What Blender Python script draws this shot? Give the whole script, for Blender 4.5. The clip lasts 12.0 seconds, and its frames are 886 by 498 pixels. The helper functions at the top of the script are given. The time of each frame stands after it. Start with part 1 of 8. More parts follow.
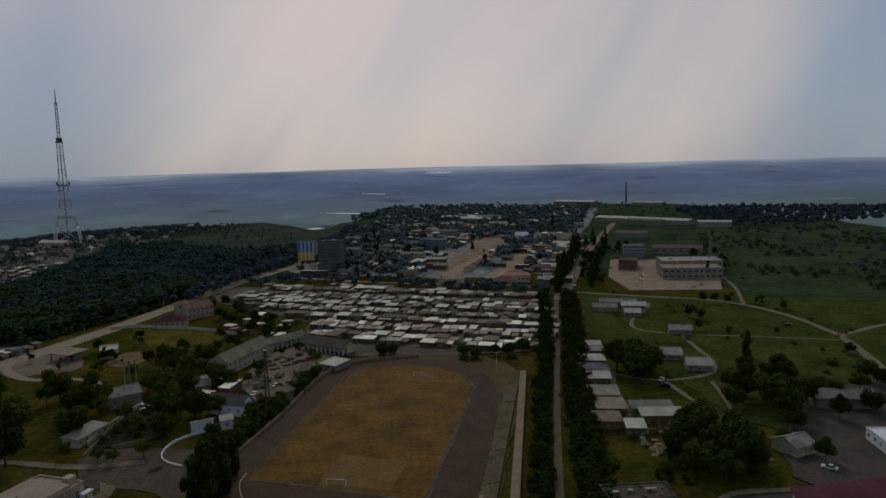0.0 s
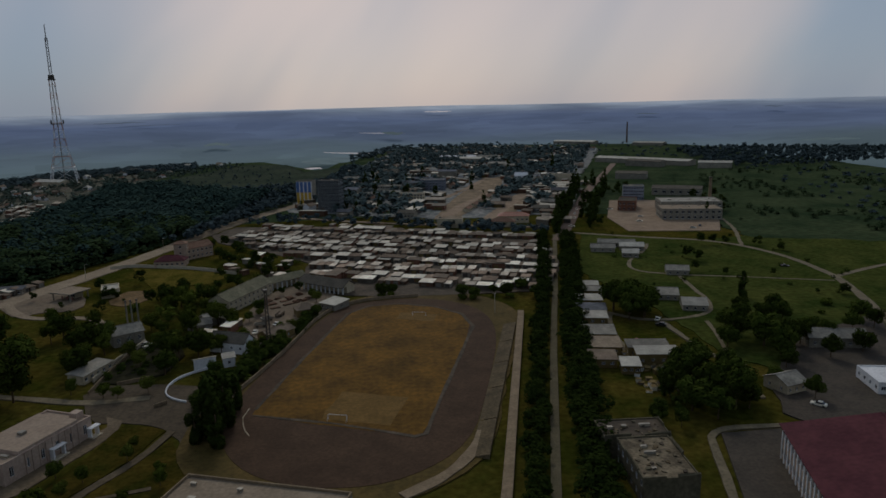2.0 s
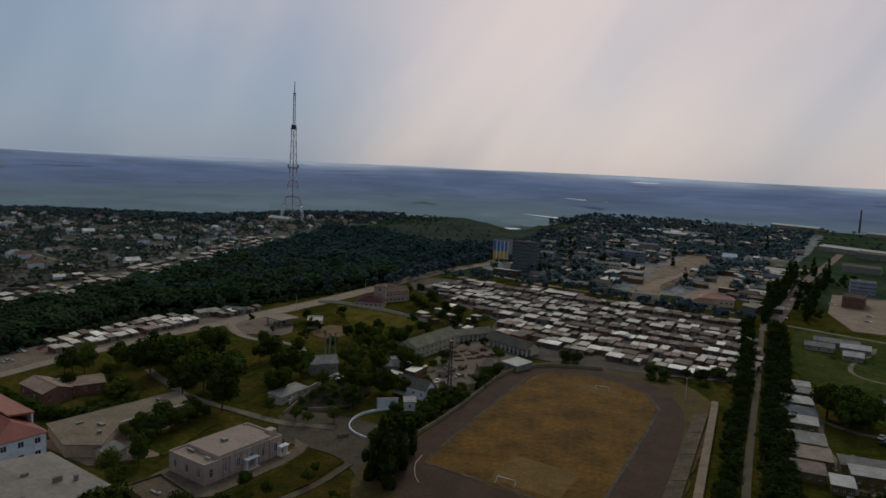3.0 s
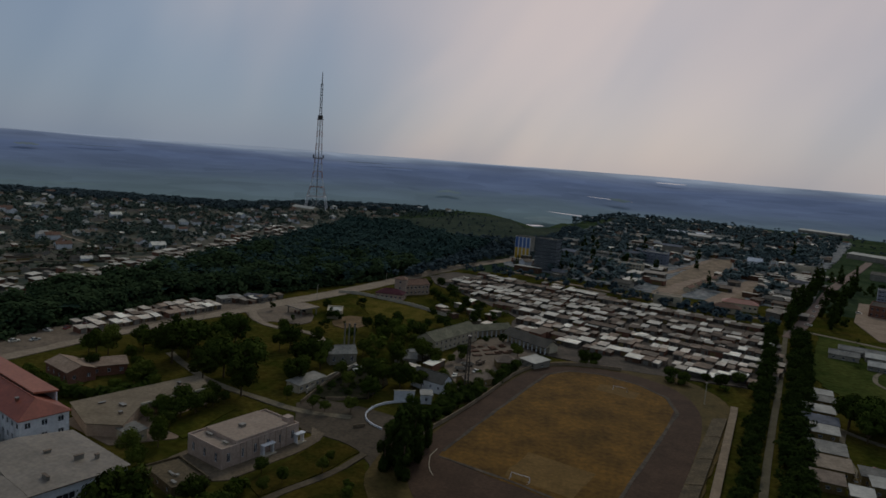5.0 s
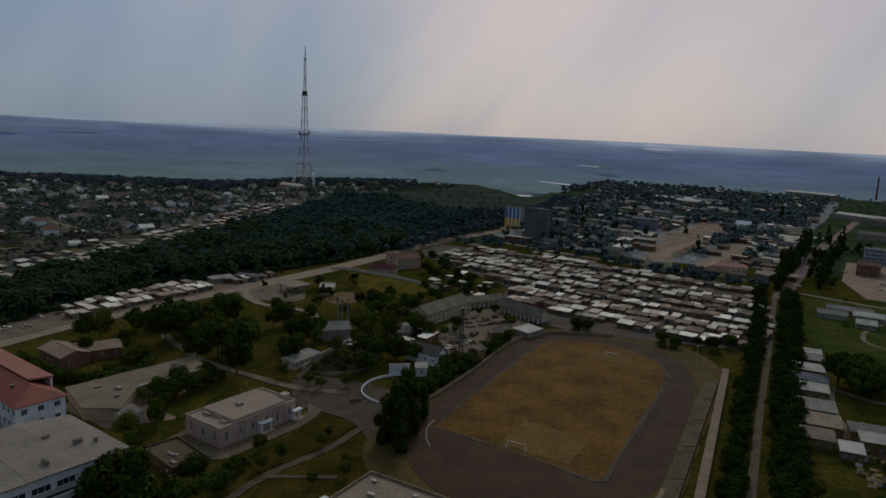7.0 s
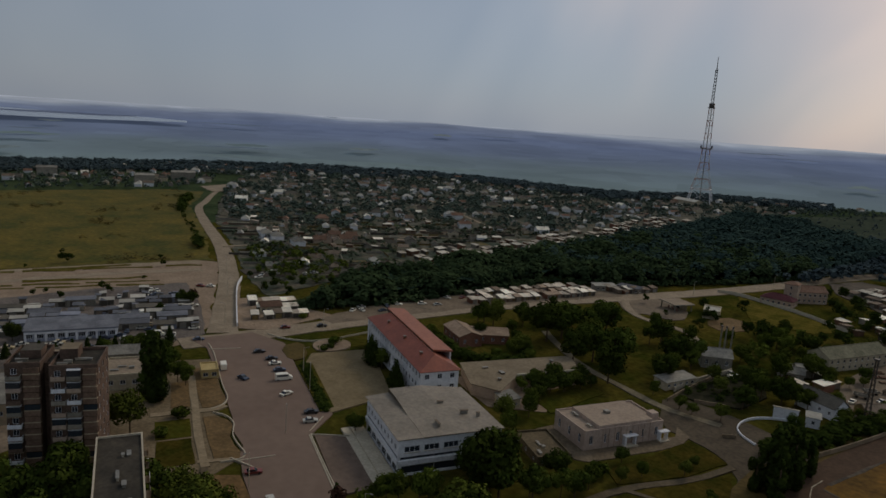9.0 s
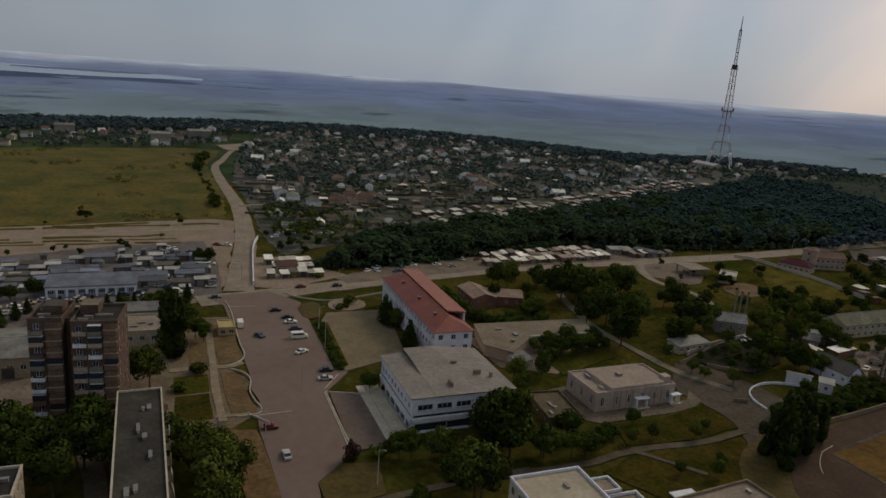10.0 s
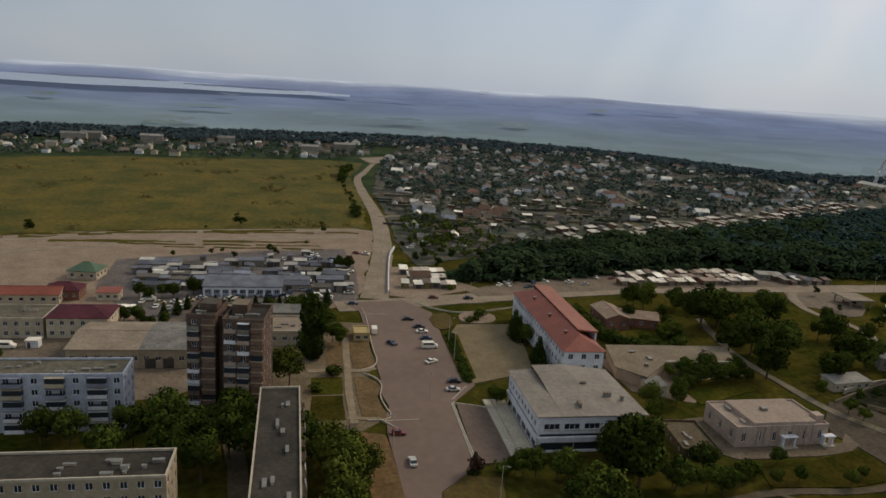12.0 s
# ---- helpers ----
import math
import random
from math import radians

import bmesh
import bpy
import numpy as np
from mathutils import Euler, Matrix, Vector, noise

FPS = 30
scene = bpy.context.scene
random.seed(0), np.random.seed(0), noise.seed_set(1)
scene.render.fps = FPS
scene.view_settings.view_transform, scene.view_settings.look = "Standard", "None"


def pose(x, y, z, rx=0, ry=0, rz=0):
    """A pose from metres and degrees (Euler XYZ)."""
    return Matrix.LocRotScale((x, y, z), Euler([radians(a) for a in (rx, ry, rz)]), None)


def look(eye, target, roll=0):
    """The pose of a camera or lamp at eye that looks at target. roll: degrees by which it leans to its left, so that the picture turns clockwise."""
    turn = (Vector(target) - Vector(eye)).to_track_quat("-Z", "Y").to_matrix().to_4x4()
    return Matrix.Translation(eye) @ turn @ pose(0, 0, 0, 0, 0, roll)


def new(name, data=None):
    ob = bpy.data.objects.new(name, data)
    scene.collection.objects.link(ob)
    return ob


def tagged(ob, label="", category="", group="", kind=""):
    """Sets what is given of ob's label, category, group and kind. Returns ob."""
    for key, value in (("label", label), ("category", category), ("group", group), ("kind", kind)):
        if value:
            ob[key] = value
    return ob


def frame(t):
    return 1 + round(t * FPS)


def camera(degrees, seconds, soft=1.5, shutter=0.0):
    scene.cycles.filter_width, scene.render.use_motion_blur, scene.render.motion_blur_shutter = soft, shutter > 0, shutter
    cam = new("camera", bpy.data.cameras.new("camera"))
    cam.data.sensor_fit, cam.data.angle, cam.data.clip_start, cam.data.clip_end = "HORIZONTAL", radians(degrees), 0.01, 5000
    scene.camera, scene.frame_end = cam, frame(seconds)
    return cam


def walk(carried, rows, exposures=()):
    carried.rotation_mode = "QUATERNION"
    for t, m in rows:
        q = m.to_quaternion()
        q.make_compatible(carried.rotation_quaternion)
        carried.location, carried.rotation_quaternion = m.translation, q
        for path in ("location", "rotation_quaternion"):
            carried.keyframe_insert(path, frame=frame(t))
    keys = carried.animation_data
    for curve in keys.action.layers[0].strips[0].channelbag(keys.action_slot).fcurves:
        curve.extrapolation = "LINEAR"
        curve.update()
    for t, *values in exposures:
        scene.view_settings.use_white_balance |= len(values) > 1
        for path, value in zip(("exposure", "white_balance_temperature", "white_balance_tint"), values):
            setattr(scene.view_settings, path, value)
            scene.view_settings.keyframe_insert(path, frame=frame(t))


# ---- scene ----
# A drone hangs 90 m over a small town and turns slowly to its left.
EYE = 90.0
cam = camera(64.9, 12.0, soft=1.6)
# seconds, yaw, pitch, lean
ROWS = [
    (0.0, -2.29, -7.03, 1.51), (0.5, -2.34, -6.15, 1.50), (1.0, -2.32, -9.05, 1.42), (1.5, -2.27, -11.86, 1.34),
    (2.0, -2.26, -11.93, 1.41), (2.2, -1.70, -11.5, 1.10), (2.5, 2.02, -10.26, -0.18), (2.8, 9.50, -8.05, -1.80),
    (3.0, 13.70, -6.97, -2.68), (3.2, 16.09, -5.81, -3.29), (4.8, 15.60, -7.79, -4.40), (5.0, 15.46, -7.54, -4.37),
    (5.5, 15.13, -7.17, -4.32), (6.0, 14.87, -7.60, -3.97), (6.5, 14.66, -8.63, -3.17), (7.0, 14.53, -9.71, -2.62),
    (7.3, 15.20, -9.70, -2.45), (7.5, 18.61, -9.40, -2.45), (7.7, 24.64, -8.06, -3.02), (9.3, 47.16, -11.61, -3.87),
    (9.5, 47.13, -12.48, -4.14), (10.0, 46.99, -13.77, -4.30), (10.5, 46.85, -14.83, -4.25), (11.0, 46.74, -15.88, -4.37),
    (11.5, 47.82, -16.89, -4.03), (11.8, 52.60, -14.90, -3.96), (12.0, 58.22, -13.35, -3.92),
]
EXPOSURES = [(0.0, -0.88, 5640, 5), (0.5, -1.00, 5640, 5), (1.0, -1.16, 5640, 5), (1.5, -1.05, 5640, 5), (2.0, -0.88, 5640, 5), (2.5, -0.63, 5660, 5), (3.0, -0.68, 5580, 5), (5.0, -0.96, 5530, 5), (5.5, -1.00, 5530, 5), (7.0, -0.90, 5530, 5), (7.5, -0.72, 5530, 5), (9.5, -0.62, 6120, 7), (10.5, -0.32, 6120, 7), (11.0, -0.22, 6120, 7), (11.5, -0.17, 6200, 7), (12.0, 0.04, 6240, 7)]
walk(cam, [(t, pose(0, 0, EYE, 90 + pitch, 0, yaw) @ pose(0, 0, 0, 0, 0, -lean)) for t, yaw, pitch, lean in ROWS], EXPOSURES)

# ---------------------------------------------------------------- light
SUN_AZ, SUN_EL = 4.0, 38.0   # degrees: azimuth to the left of +y, elevation
world = bpy.data.worlds.new("overcast_sky")
scene.world = world
world.use_nodes = True
wt = world.node_tree
wt.nodes.clear()


def wnode(kind, **props):
    n = wt.nodes.new(kind)
    for key, value in props.items():
        n.inputs[key].default_value = value
    return n


w_out = wt.nodes.new("ShaderNodeOutputWorld")
w_sky = wt.nodes.new("ShaderNodeTexSky")
w_sky.sky_type, w_sky.sun_disc = "NISHITA", False
w_sky.sun_elevation, w_sky.sun_rotation = radians(SUN_EL), radians(-SUN_AZ)
w_bg_sky = wnode("ShaderNodeBackground", Strength=0.016)
wt.links.new(w_sky.outputs[0], w_bg_sky.inputs["Color"])
w_co = wt.nodes.new("ShaderNodeTexCoord")
w_map = wt.nodes.new("ShaderNodeMapping")
w_map.vector_type = "TEXTURE"
w_map.inputs["Scale"].default_value = (0.42, 0.75, 1.5)
w_map.inputs["Rotation"].default_value = (0.0, radians(32), 0.0)
wt.links.new(w_co.outputs["Generated"], w_map.inputs["Vector"])
w_noise = wnode("ShaderNodeTexNoise", Scale=1.5, Detail=3.0, Roughness=0.45, Distortion=0.35)
wt.links.new(w_map.outputs[0], w_noise.inputs["Vector"])
w_ramp = wt.nodes.new("ShaderNodeValToRGB")
w_ramp.color_ramp.elements[0].position, w_ramp.color_ramp.elements[0].color = 0.36, (0.345, 0.382, 0.458, 1)
w_ramp.color_ramp.elements[1].position, w_ramp.color_ramp.elements[1].color = 0.64, (0.490, 0.500, 0.545, 1)
wt.links.new(w_noise.outputs["Fac"], w_ramp.inputs["Fac"])
# the veiled sun brightens the cloud round it
w_dot = wt.nodes.new("ShaderNodeVectorMath")
w_dot.operation = "DOT_PRODUCT"
GLOW_AZ = -1.0
sx = -math.sin(radians(GLOW_AZ)) * math.cos(radians(22))
sy = math.cos(radians(GLOW_AZ)) * math.cos(radians(22))
w_dot.inputs[1].default_value = (sx, sy, math.sin(radians(22)))
wt.links.new(w_co.outputs["Generated"], w_dot.inputs[0])
w_glow = wt.nodes.new("ShaderNodeMapRange")
w_glow.interpolation_type = "SMOOTHSTEP"
w_glow.inputs["From Min"].default_value, w_glow.inputs["From Max"].default_value = 0.93, 1.22
w_soft = wnode("ShaderNodeTexNoise", Scale=1.9, Detail=3.0, Roughness=0.5, Distortion=0.4)
wt.links.new(w_map.outputs[0], w_soft.inputs["Vector"])
w_break = wt.nodes.new("ShaderNodeMath")
w_break.operation = "MULTIPLY_ADD"
w_break.inputs[1].default_value = 0.34
wt.links.new(w_soft.outputs["Fac"], w_break.inputs[0])
wt.links.new(w_dot.outputs["Value"], w_break.inputs[2])
wt.links.new(w_break.outputs[0], w_glow.inputs["Value"])
w_mul = wt.nodes.new("ShaderNodeMath")
w_mul.operation = "MULTIPLY"
w_mul.inputs[1].default_value = 0.95
wt.links.new(w_glow.outputs[0], w_mul.inputs[0])
w_mix = wt.nodes.new("ShaderNodeMix")
w_mix.data_type = "RGBA"
w_mix.inputs["B"].default_value = (1.110, 0.805, 0.645, 1)
wt.links.new(w_mul.outputs[0], w_mix.inputs["Factor"])
wt.links.new(w_ramp.outputs[0], w_mix.inputs["A"])
w_fall = wt.nodes.new("ShaderNodeMapRange")
w_fall.interpolation_type = "SMOOTHSTEP"
for key, value in (("From Min", 0.05), ("From Max", 0.82), ("To Min", 0.74), ("To Max", 1.0)):
    w_fall.inputs[key].default_value = value
wt.links.new(w_dot.outputs["Value"], w_fall.inputs["Value"])
w_bg = wt.nodes.new("ShaderNodeBackground")
wt.links.new(w_fall.outputs[0], w_bg.inputs["Strength"])
wt.links.new(w_mix.outputs["Result"], w_bg.inputs["Color"])
w_add = wt.nodes.new("ShaderNodeAddShader")
wt.links.new(w_bg_sky.outputs[0], w_add.inputs[0])
wt.links.new(w_bg.outputs[0], w_add.inputs[1])
wt.links.new(w_add.outputs[0], w_out.inputs["Surface"])

sun = new("sun", bpy.data.lights.new("sun", "SUN"))
sun.data.energy, sun.data.angle, sun.data.color = 1.35, radians(15), (1.0, 0.86, 0.68)
sun.matrix_world = look((-math.sin(radians(SUN_AZ)) * 500, math.cos(radians(SUN_AZ)) * 500, 500 * math.tan(radians(SUN_EL))), (0, 0, 0))


# ---------------------------------------------------------------- materials
TOWN_CAST = (1.08, 1.0, 0.80)   # warm cast of the light, put into most town colours
WARM = (1.04, 1.0, 0.55)   # warm sunlight tone, put into grass, soil and leaf colours


def mat(name, base, other=None, size=3.0, rough=0.9, metal=0.0, fine=None, fine_size=0.4, bump=0.0, vary=0.0, spot=(0.35, 0.65), emit=0.0, piece=False, warm=False, matt=False, cool=False):
    """Two colours in large patches, a fine grain over them, and a per-object tone."""
    other = other or [c * 1.35 for c in base]
    if not (warm or emit or cool):
        base, other = [c * w for c, w in zip(base, TOWN_CAST)], [c * w for c, w in zip(other, TOWN_CAST)]
    if warm and not emit:
        base, other = [c * w for c, w in zip(base, WARM)], [c * w for c, w in zip(other, WARM)]
    m = bpy.data.materials.new(name)
    m.use_nodes = True
    t = m.node_tree
    b = t.nodes["Principled BSDF"]
    b.inputs["Roughness"].default_value, b.inputs["Metallic"].default_value = rough, metal
    b.inputs["Specular IOR Level"].default_value = 0.4 if rough < 0.65 else (0.0 if matt else 0.12)
    geo = t.nodes.new("ShaderNodeNewGeometry")
    big = t.nodes.new("ShaderNodeTexNoise")
    big.inputs["Scale"].default_value, big.inputs["Detail"].default_value, big.inputs["Roughness"].default_value = 1.0 / size, 5.0, 0.6
    t.links.new(geo.outputs["Position"], big.inputs["Vector"])
    ramp = t.nodes.new("ShaderNodeValToRGB")
    ramp.color_ramp.elements[0].position, ramp.color_ramp.elements[1].position = spot
    ramp.color_ramp.elements[0].color = (*base, 1)
    ramp.color_ramp.elements[1].color = (*other, 1)
    t.links.new(big.outputs["Fac"], ramp.inputs["Fac"])
    small = t.nodes.new("ShaderNodeTexNoise")
    small.inputs["Scale"].default_value, small.inputs["Detail"].default_value = 1.0 / fine_size, 4.0
    t.links.new(geo.outputs["Position"], small.inputs["Vector"])
    tone = t.nodes.new("ShaderNodeMapRange")
    k = 0.3 if fine is None else fine
    tone.inputs["From Min"].default_value, tone.inputs["From Max"].default_value = 0.3, 0.7
    tone.inputs["To Min"].default_value, tone.inputs["To Max"].default_value = 1 - k, 1 + k
    t.links.new(small.outputs["Fac"], tone.inputs["Value"])
    hsv = t.nodes.new("ShaderNodeHueSaturation")
    t.links.new(ramp.outputs[0], hsv.inputs["Color"])
    value = tone.outputs[0]
    if vary:
        info = t.nodes.new("ShaderNodeNewGeometry" if piece else "ShaderNodeObjectInfo")
        rnd = t.nodes.new("ShaderNodeMapRange")
        rnd.inputs["To Min"].default_value, rnd.inputs["To Max"].default_value = 1 - vary, 1 + vary
        t.links.new(info.outputs["Random Per Island" if piece else "Random"], rnd.inputs["Value"])
        mul = t.nodes.new("ShaderNodeMath")
        mul.operation = "MULTIPLY"
        t.links.new(value, mul.inputs[0])
        t.links.new(rnd.outputs[0], mul.inputs[1])
        value = mul.outputs[0]
    if piece == "each":
        own = t.nodes.new("ShaderNodeObjectInfo")
        shade = t.nodes.new("ShaderNodeMapRange")
        shade.inputs["To Min"].default_value, shade.inputs["To Max"].default_value = 1 - vary, 1 + vary
        t.links.new(own.outputs["Random"], shade.inputs["Value"])
        twice = t.nodes.new("ShaderNodeMath")
        twice.operation = "MULTIPLY"
        t.links.new(value, twice.inputs[0])
        t.links.new(shade.outputs[0], twice.inputs[1])
        value = twice.outputs[0]
    t.links.new(value, hsv.inputs["Value"])
    t.links.new(hsv.outputs[0], b.inputs["Base Color"])
    if bump:
        bp = t.nodes.new("ShaderNodeBump")
        bp.inputs["Strength"].default_value, bp.inputs["Distance"].default_value = 0.6, bump
        t.links.new(small.outputs["Fac"], bp.inputs["Height"])
        t.links.new(bp.outputs[0], b.inputs["Normal"])
    # self-glow, used only on far land and water in place of haze
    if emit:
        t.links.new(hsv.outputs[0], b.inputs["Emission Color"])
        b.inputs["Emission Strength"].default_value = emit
    return m


GRASS = mat("meadow_ground", (0.034, 0.040, 0.011), (0.082, 0.066, 0.024), 22, fine=0.35, fine_size=2.2, spot=(0.38, 0.66), warm=True, matt=True)
LAWN = mat("lawn", (0.038, 0.046, 0.012), (0.082, 0.070, 0.021), 14, fine=0.3, fine_size=1.5, warm=True, matt=True)
FIELD = mat("steppe_field", (0.054, 0.057, 0.012), (0.118, 0.090, 0.021), 30, fine=0.3, fine_size=3.0, spot=(0.36, 0.62), warm=True)
BROWN_GRASS = mat("scorched_grass", (0.060, 0.046, 0.020), (0.100, 0.070, 0.034), 12, fine=0.25, fine_size=1.2, warm=True)
PITCH = mat("dry_pitch_grass", (0.078, 0.043, 0.009), (0.150, 0.079, 0.017), 13, fine=0.3, fine_size=1.6, spot=(0.36, 0.64), warm=True)
WORN = mat("worn_goalmouth_soil", (0.120, 0.074, 0.032), (0.160, 0.098, 0.046), 6, fine=0.2, fine_size=1.0, warm=True)
TRACK = mat("cinder_track", (0.048, 0.031, 0.022), (0.070, 0.045, 0.032), 11, fine=0.2, fine_size=0.8)
DIRT = mat("pale_dirt", (0.200, 0.155, 0.125), (0.270, 0.215, 0.178), 10, fine=0.2, fine_size=1.2)
DUST_ROAD = mat("dusty_road", (0.205, 0.172, 0.142), (0.270, 0.230, 0.192), 9, fine=0.2, fine_size=1.0)
ASPHALT = mat("grey_asphalt", (0.158, 0.119, 0.110), (0.186, 0.142, 0.131), 24, fine=0.05, fine_size=3.0)
DARK_ASPHALT = mat("dark_asphalt", (0.055, 0.050, 0.048), (0.075, 0.066, 0.062), 9, fine=0.2, fine_size=0.8)
CONCRETE = mat("concrete", (0.170, 0.136, 0.104), (0.240, 0.196, 0.152), 5, fine=0.2, fine_size=0.7)
PALE_CONCRETE = mat("pale_concrete", (0.380, 0.355, 0.320), (0.470, 0.440, 0.400), 4, fine=0.15, fine_size=0.7)
WHITE = mat("whitewash", (0.620, 0.610, 0.600), (0.760, 0.750, 0.735), 4, fine=0.12, fine_size=0.6, vary=0.06, cool=True)
CREAM = mat("cream_plaster", (0.380, 0.345, 0.290), (0.480, 0.440, 0.375), 4, fine=0.15, fine_size=0.7, vary=0.15)
PINK = mat("pinkish_plaster", (0.330, 0.265, 0.240), (0.410, 0.335, 0.300), 5, fine=0.15, fine_size=0.7)
LILAC = mat("lilac_plaster", (0.350, 0.285, 0.275), (0.440, 0.365, 0.350), 5, fine=0.15, fine_size=0.7)
CLUB_ROOF = mat("pinkish_felt_roof", (0.250, 0.205, 0.185), (0.320, 0.268, 0.242), 7, fine=0.15, fine_size=1.0)
PANEL = mat("pale_blue_wall_panel", (0.355, 0.375, 0.410), (0.470, 0.488, 0.515), 5, fine=0.15, fine_size=0.9, cool=True)
BEIGE = mat("beige_wall_panel", (0.290, 0.250, 0.200), (0.360, 0.310, 0.255), 5, fine=0.15, fine_size=0.9)
BRICK = mat("dark_brick", (0.086, 0.062, 0.055), (0.138, 0.100, 0.090), 5, fine=0.25, fine_size=0.5)
BROWN_PANEL = mat("brown_loggia_panel", (0.130, 0.090, 0.075), (0.190, 0.136, 0.115), 3, fine=0.2, fine_size=0.5)
RED_BRICK = mat("red_brick", (0.150, 0.075, 0.058), (0.200, 0.105, 0.082), 5, fine=0.25, fine_size=0.5)
GREY_WALL = mat("grey_render", (0.190, 0.185, 0.180), (0.260, 0.250, 0.240), 5, fine=0.2, fine_size=0.8, vary=0.2)
BITUMEN = mat("bitumen_roof", (0.034, 0.032, 0.030), (0.062, 0.056, 0.050), 6, fine=0.2, fine_size=0.8)
MOSS_ROOF = mat("moss_grey_roof", (0.120, 0.122, 0.094), (0.180, 0.178, 0.140), 5, fine=0.25, fine_size=0.9)
GREY_ROOF = mat("grey_sheet_roof", (0.205, 0.172, 0.145), (0.280, 0.238, 0.205), 8, fine=0.15, fine_size=1.0)
ASBESTOS = mat("weathered_fibre_cement_roof", (0.150, 0.150, 0.154), (0.260, 0.258, 0.260), 5, fine=0.2, fine_size=0.8, vary=0.25)
RED_ROOF = mat("red_metal_roof", (0.185, 0.050, 0.030), (0.240, 0.068, 0.042), 7, rough=0.6, fine=0.12, fine_size=1.0)
HOOD_RED = mat("paler_red_metal_roof", (0.225, 0.076, 0.045), (0.280, 0.102, 0.062), 6, rough=0.6, fine=0.15, fine_size=1.0)
RED_PAINT = mat("red_lead_paint", (0.210, 0.110, 0.100), (0.270, 0.150, 0.135), 5, rough=0.6, fine=0.15, fine_size=0.5)
MAROON = mat("maroon_metal_roof", (0.062, 0.020, 0.032), (0.092, 0.032, 0.046), 9, rough=0.9, fine=0.15, fine_size=1.2)
GREEN_ROOF = mat("green_metal_roof", (0.055, 0.100, 0.062), (0.080, 0.135, 0.085), 5, rough=0.6, fine=0.12)
BLUE_ROOF = mat("blue_grey_sheet_roof", (0.090, 0.092, 0.100), (0.150, 0.152, 0.162), 5, fine=0.2, vary=0.35, cool=True)
TIN = mat("pale_tin_roof", (0.300, 0.302, 0.312), (0.440, 0.442, 0.450), 4, rough=0.7, fine=0.15, vary=0.25)
RUST = mat("rusty_tin_roof", (0.120, 0.098, 0.085), (0.185, 0.152, 0.132), 4, rough=0.8, fine=0.25, vary=0.3)
TILE_ROOF = mat("brown_tile_roof", (0.125, 0.080, 0.066), (0.180, 0.115, 0.094), 4, fine=0.25, vary=0.3)
SLATE = mat("dark_roof", (0.075, 0.072, 0.070), (0.115, 0.108, 0.102), 4, fine=0.2, vary=0.3)
YELLOW = mat("yellow_paint", (0.500, 0.340, 0.060), (0.560, 0.390, 0.090), 4, fine=0.15)
BLUE = mat("blue_paint", (0.090, 0.150, 0.330), (0.120, 0.190, 0.390), 4, fine=0.15, cool=True)
PALE_BLUE = mat("faded_blue_paint", (0.200, 0.212, 0.250), (0.280, 0.288, 0.320), 4, fine=0.15, vary=0.3, cool=True)
STEEL = mat("grey_steel", (0.180, 0.180, 0.185), (0.250, 0.250, 0.255), 2, rough=0.5, metal=0.4, fine=0.15)
DARK_STEEL = mat("dark_steel", (0.045, 0.040, 0.040), (0.070, 0.062, 0.060), 2, rough=0.6, fine=0.15)
WOOD = mat("weathered_wood", (0.140, 0.105, 0.075), (0.200, 0.155, 0.115), 2, fine=0.25, fine_size=0.3, vary=0.2, warm=True)
RUBBER = mat("tyre_rubber", (0.020, 0.020, 0.020), (0.030, 0.030, 0.030), 1, fine=0.1)
DARK_TIMBER = mat("dark_red_timber", (0.085, 0.050, 0.038), (0.130, 0.078, 0.058), 2, fine=0.3, fine_size=0.3)
BARK = mat("bark", (0.075, 0.055, 0.040), (0.110, 0.085, 0.062), 0.8, fine=0.3, fine_size=0.2)
LEAF = mat("green_leaves", (0.042, 0.060, 0.015), (0.080, 0.100, 0.028), 5, fine=0.3, fine_size=0.8, vary=0.25, warm=True, matt=True)
LEAF_LIGHT = mat("light_green_leaves", (0.056, 0.074, 0.020), (0.096, 0.112, 0.034), 5, fine=0.3, fine_size=0.8, vary=0.25, warm=True, matt=True)
LEAF_DARK = mat("dark_green_leaves", (0.020, 0.032, 0.011), (0.040, 0.056, 0.019), 5, fine=0.3, fine_size=0.8, vary=0.2, warm=True, matt=True)
FOREST = mat("forest_canopy", (0.026, 0.044, 0.024), (0.048, 0.074, 0.038), 22, fine=0.3, fine_size=2.0, matt=True)
# far canopy, paler and bluer because haze is put into its colour
HAZED_WOOD = mat("haze_tinted_canopy", (0.050, 0.069, 0.072), (0.074, 0.096, 0.097), 40, fine=0.25, fine_size=3.0, matt=True, cool=True)
# far hill grass, its tone shifted to paint in distance haze
HILL_GRASS = mat("haze_tinted_hill_grass", (0.036, 0.050, 0.044), (0.058, 0.072, 0.060), 60, fine=0.35, fine_size=6.0, matt=True)
PALE_ROOF = mat("pale_felt_roof", (0.330, 0.290, 0.240), (0.420, 0.375, 0.315), 6, fine=0.12, fine_size=1.0)
KIOSK = mat("yellowish_plaster", (0.360, 0.290, 0.150), (0.430, 0.350, 0.190), 3, fine=0.15)
LANE = mat("trodden_lane", (0.125, 0.112, 0.086), (0.175, 0.156, 0.122), 6, fine=0.25, fine_size=1.0)
STEPS = mat("weathered_terrace", (0.072, 0.060, 0.042), (0.118, 0.096, 0.066), 5, fine=0.3, fine_size=0.8)
YARD_DUST = mat("yard_dust", (0.120, 0.100, 0.084), (0.185, 0.152, 0.126), 12, fine=0.25, fine_size=1.2)
MARKET_GREY = mat("market_asphalt", (0.100, 0.090, 0.094), (0.150, 0.134, 0.136), 8, fine=0.25, fine_size=1.0)
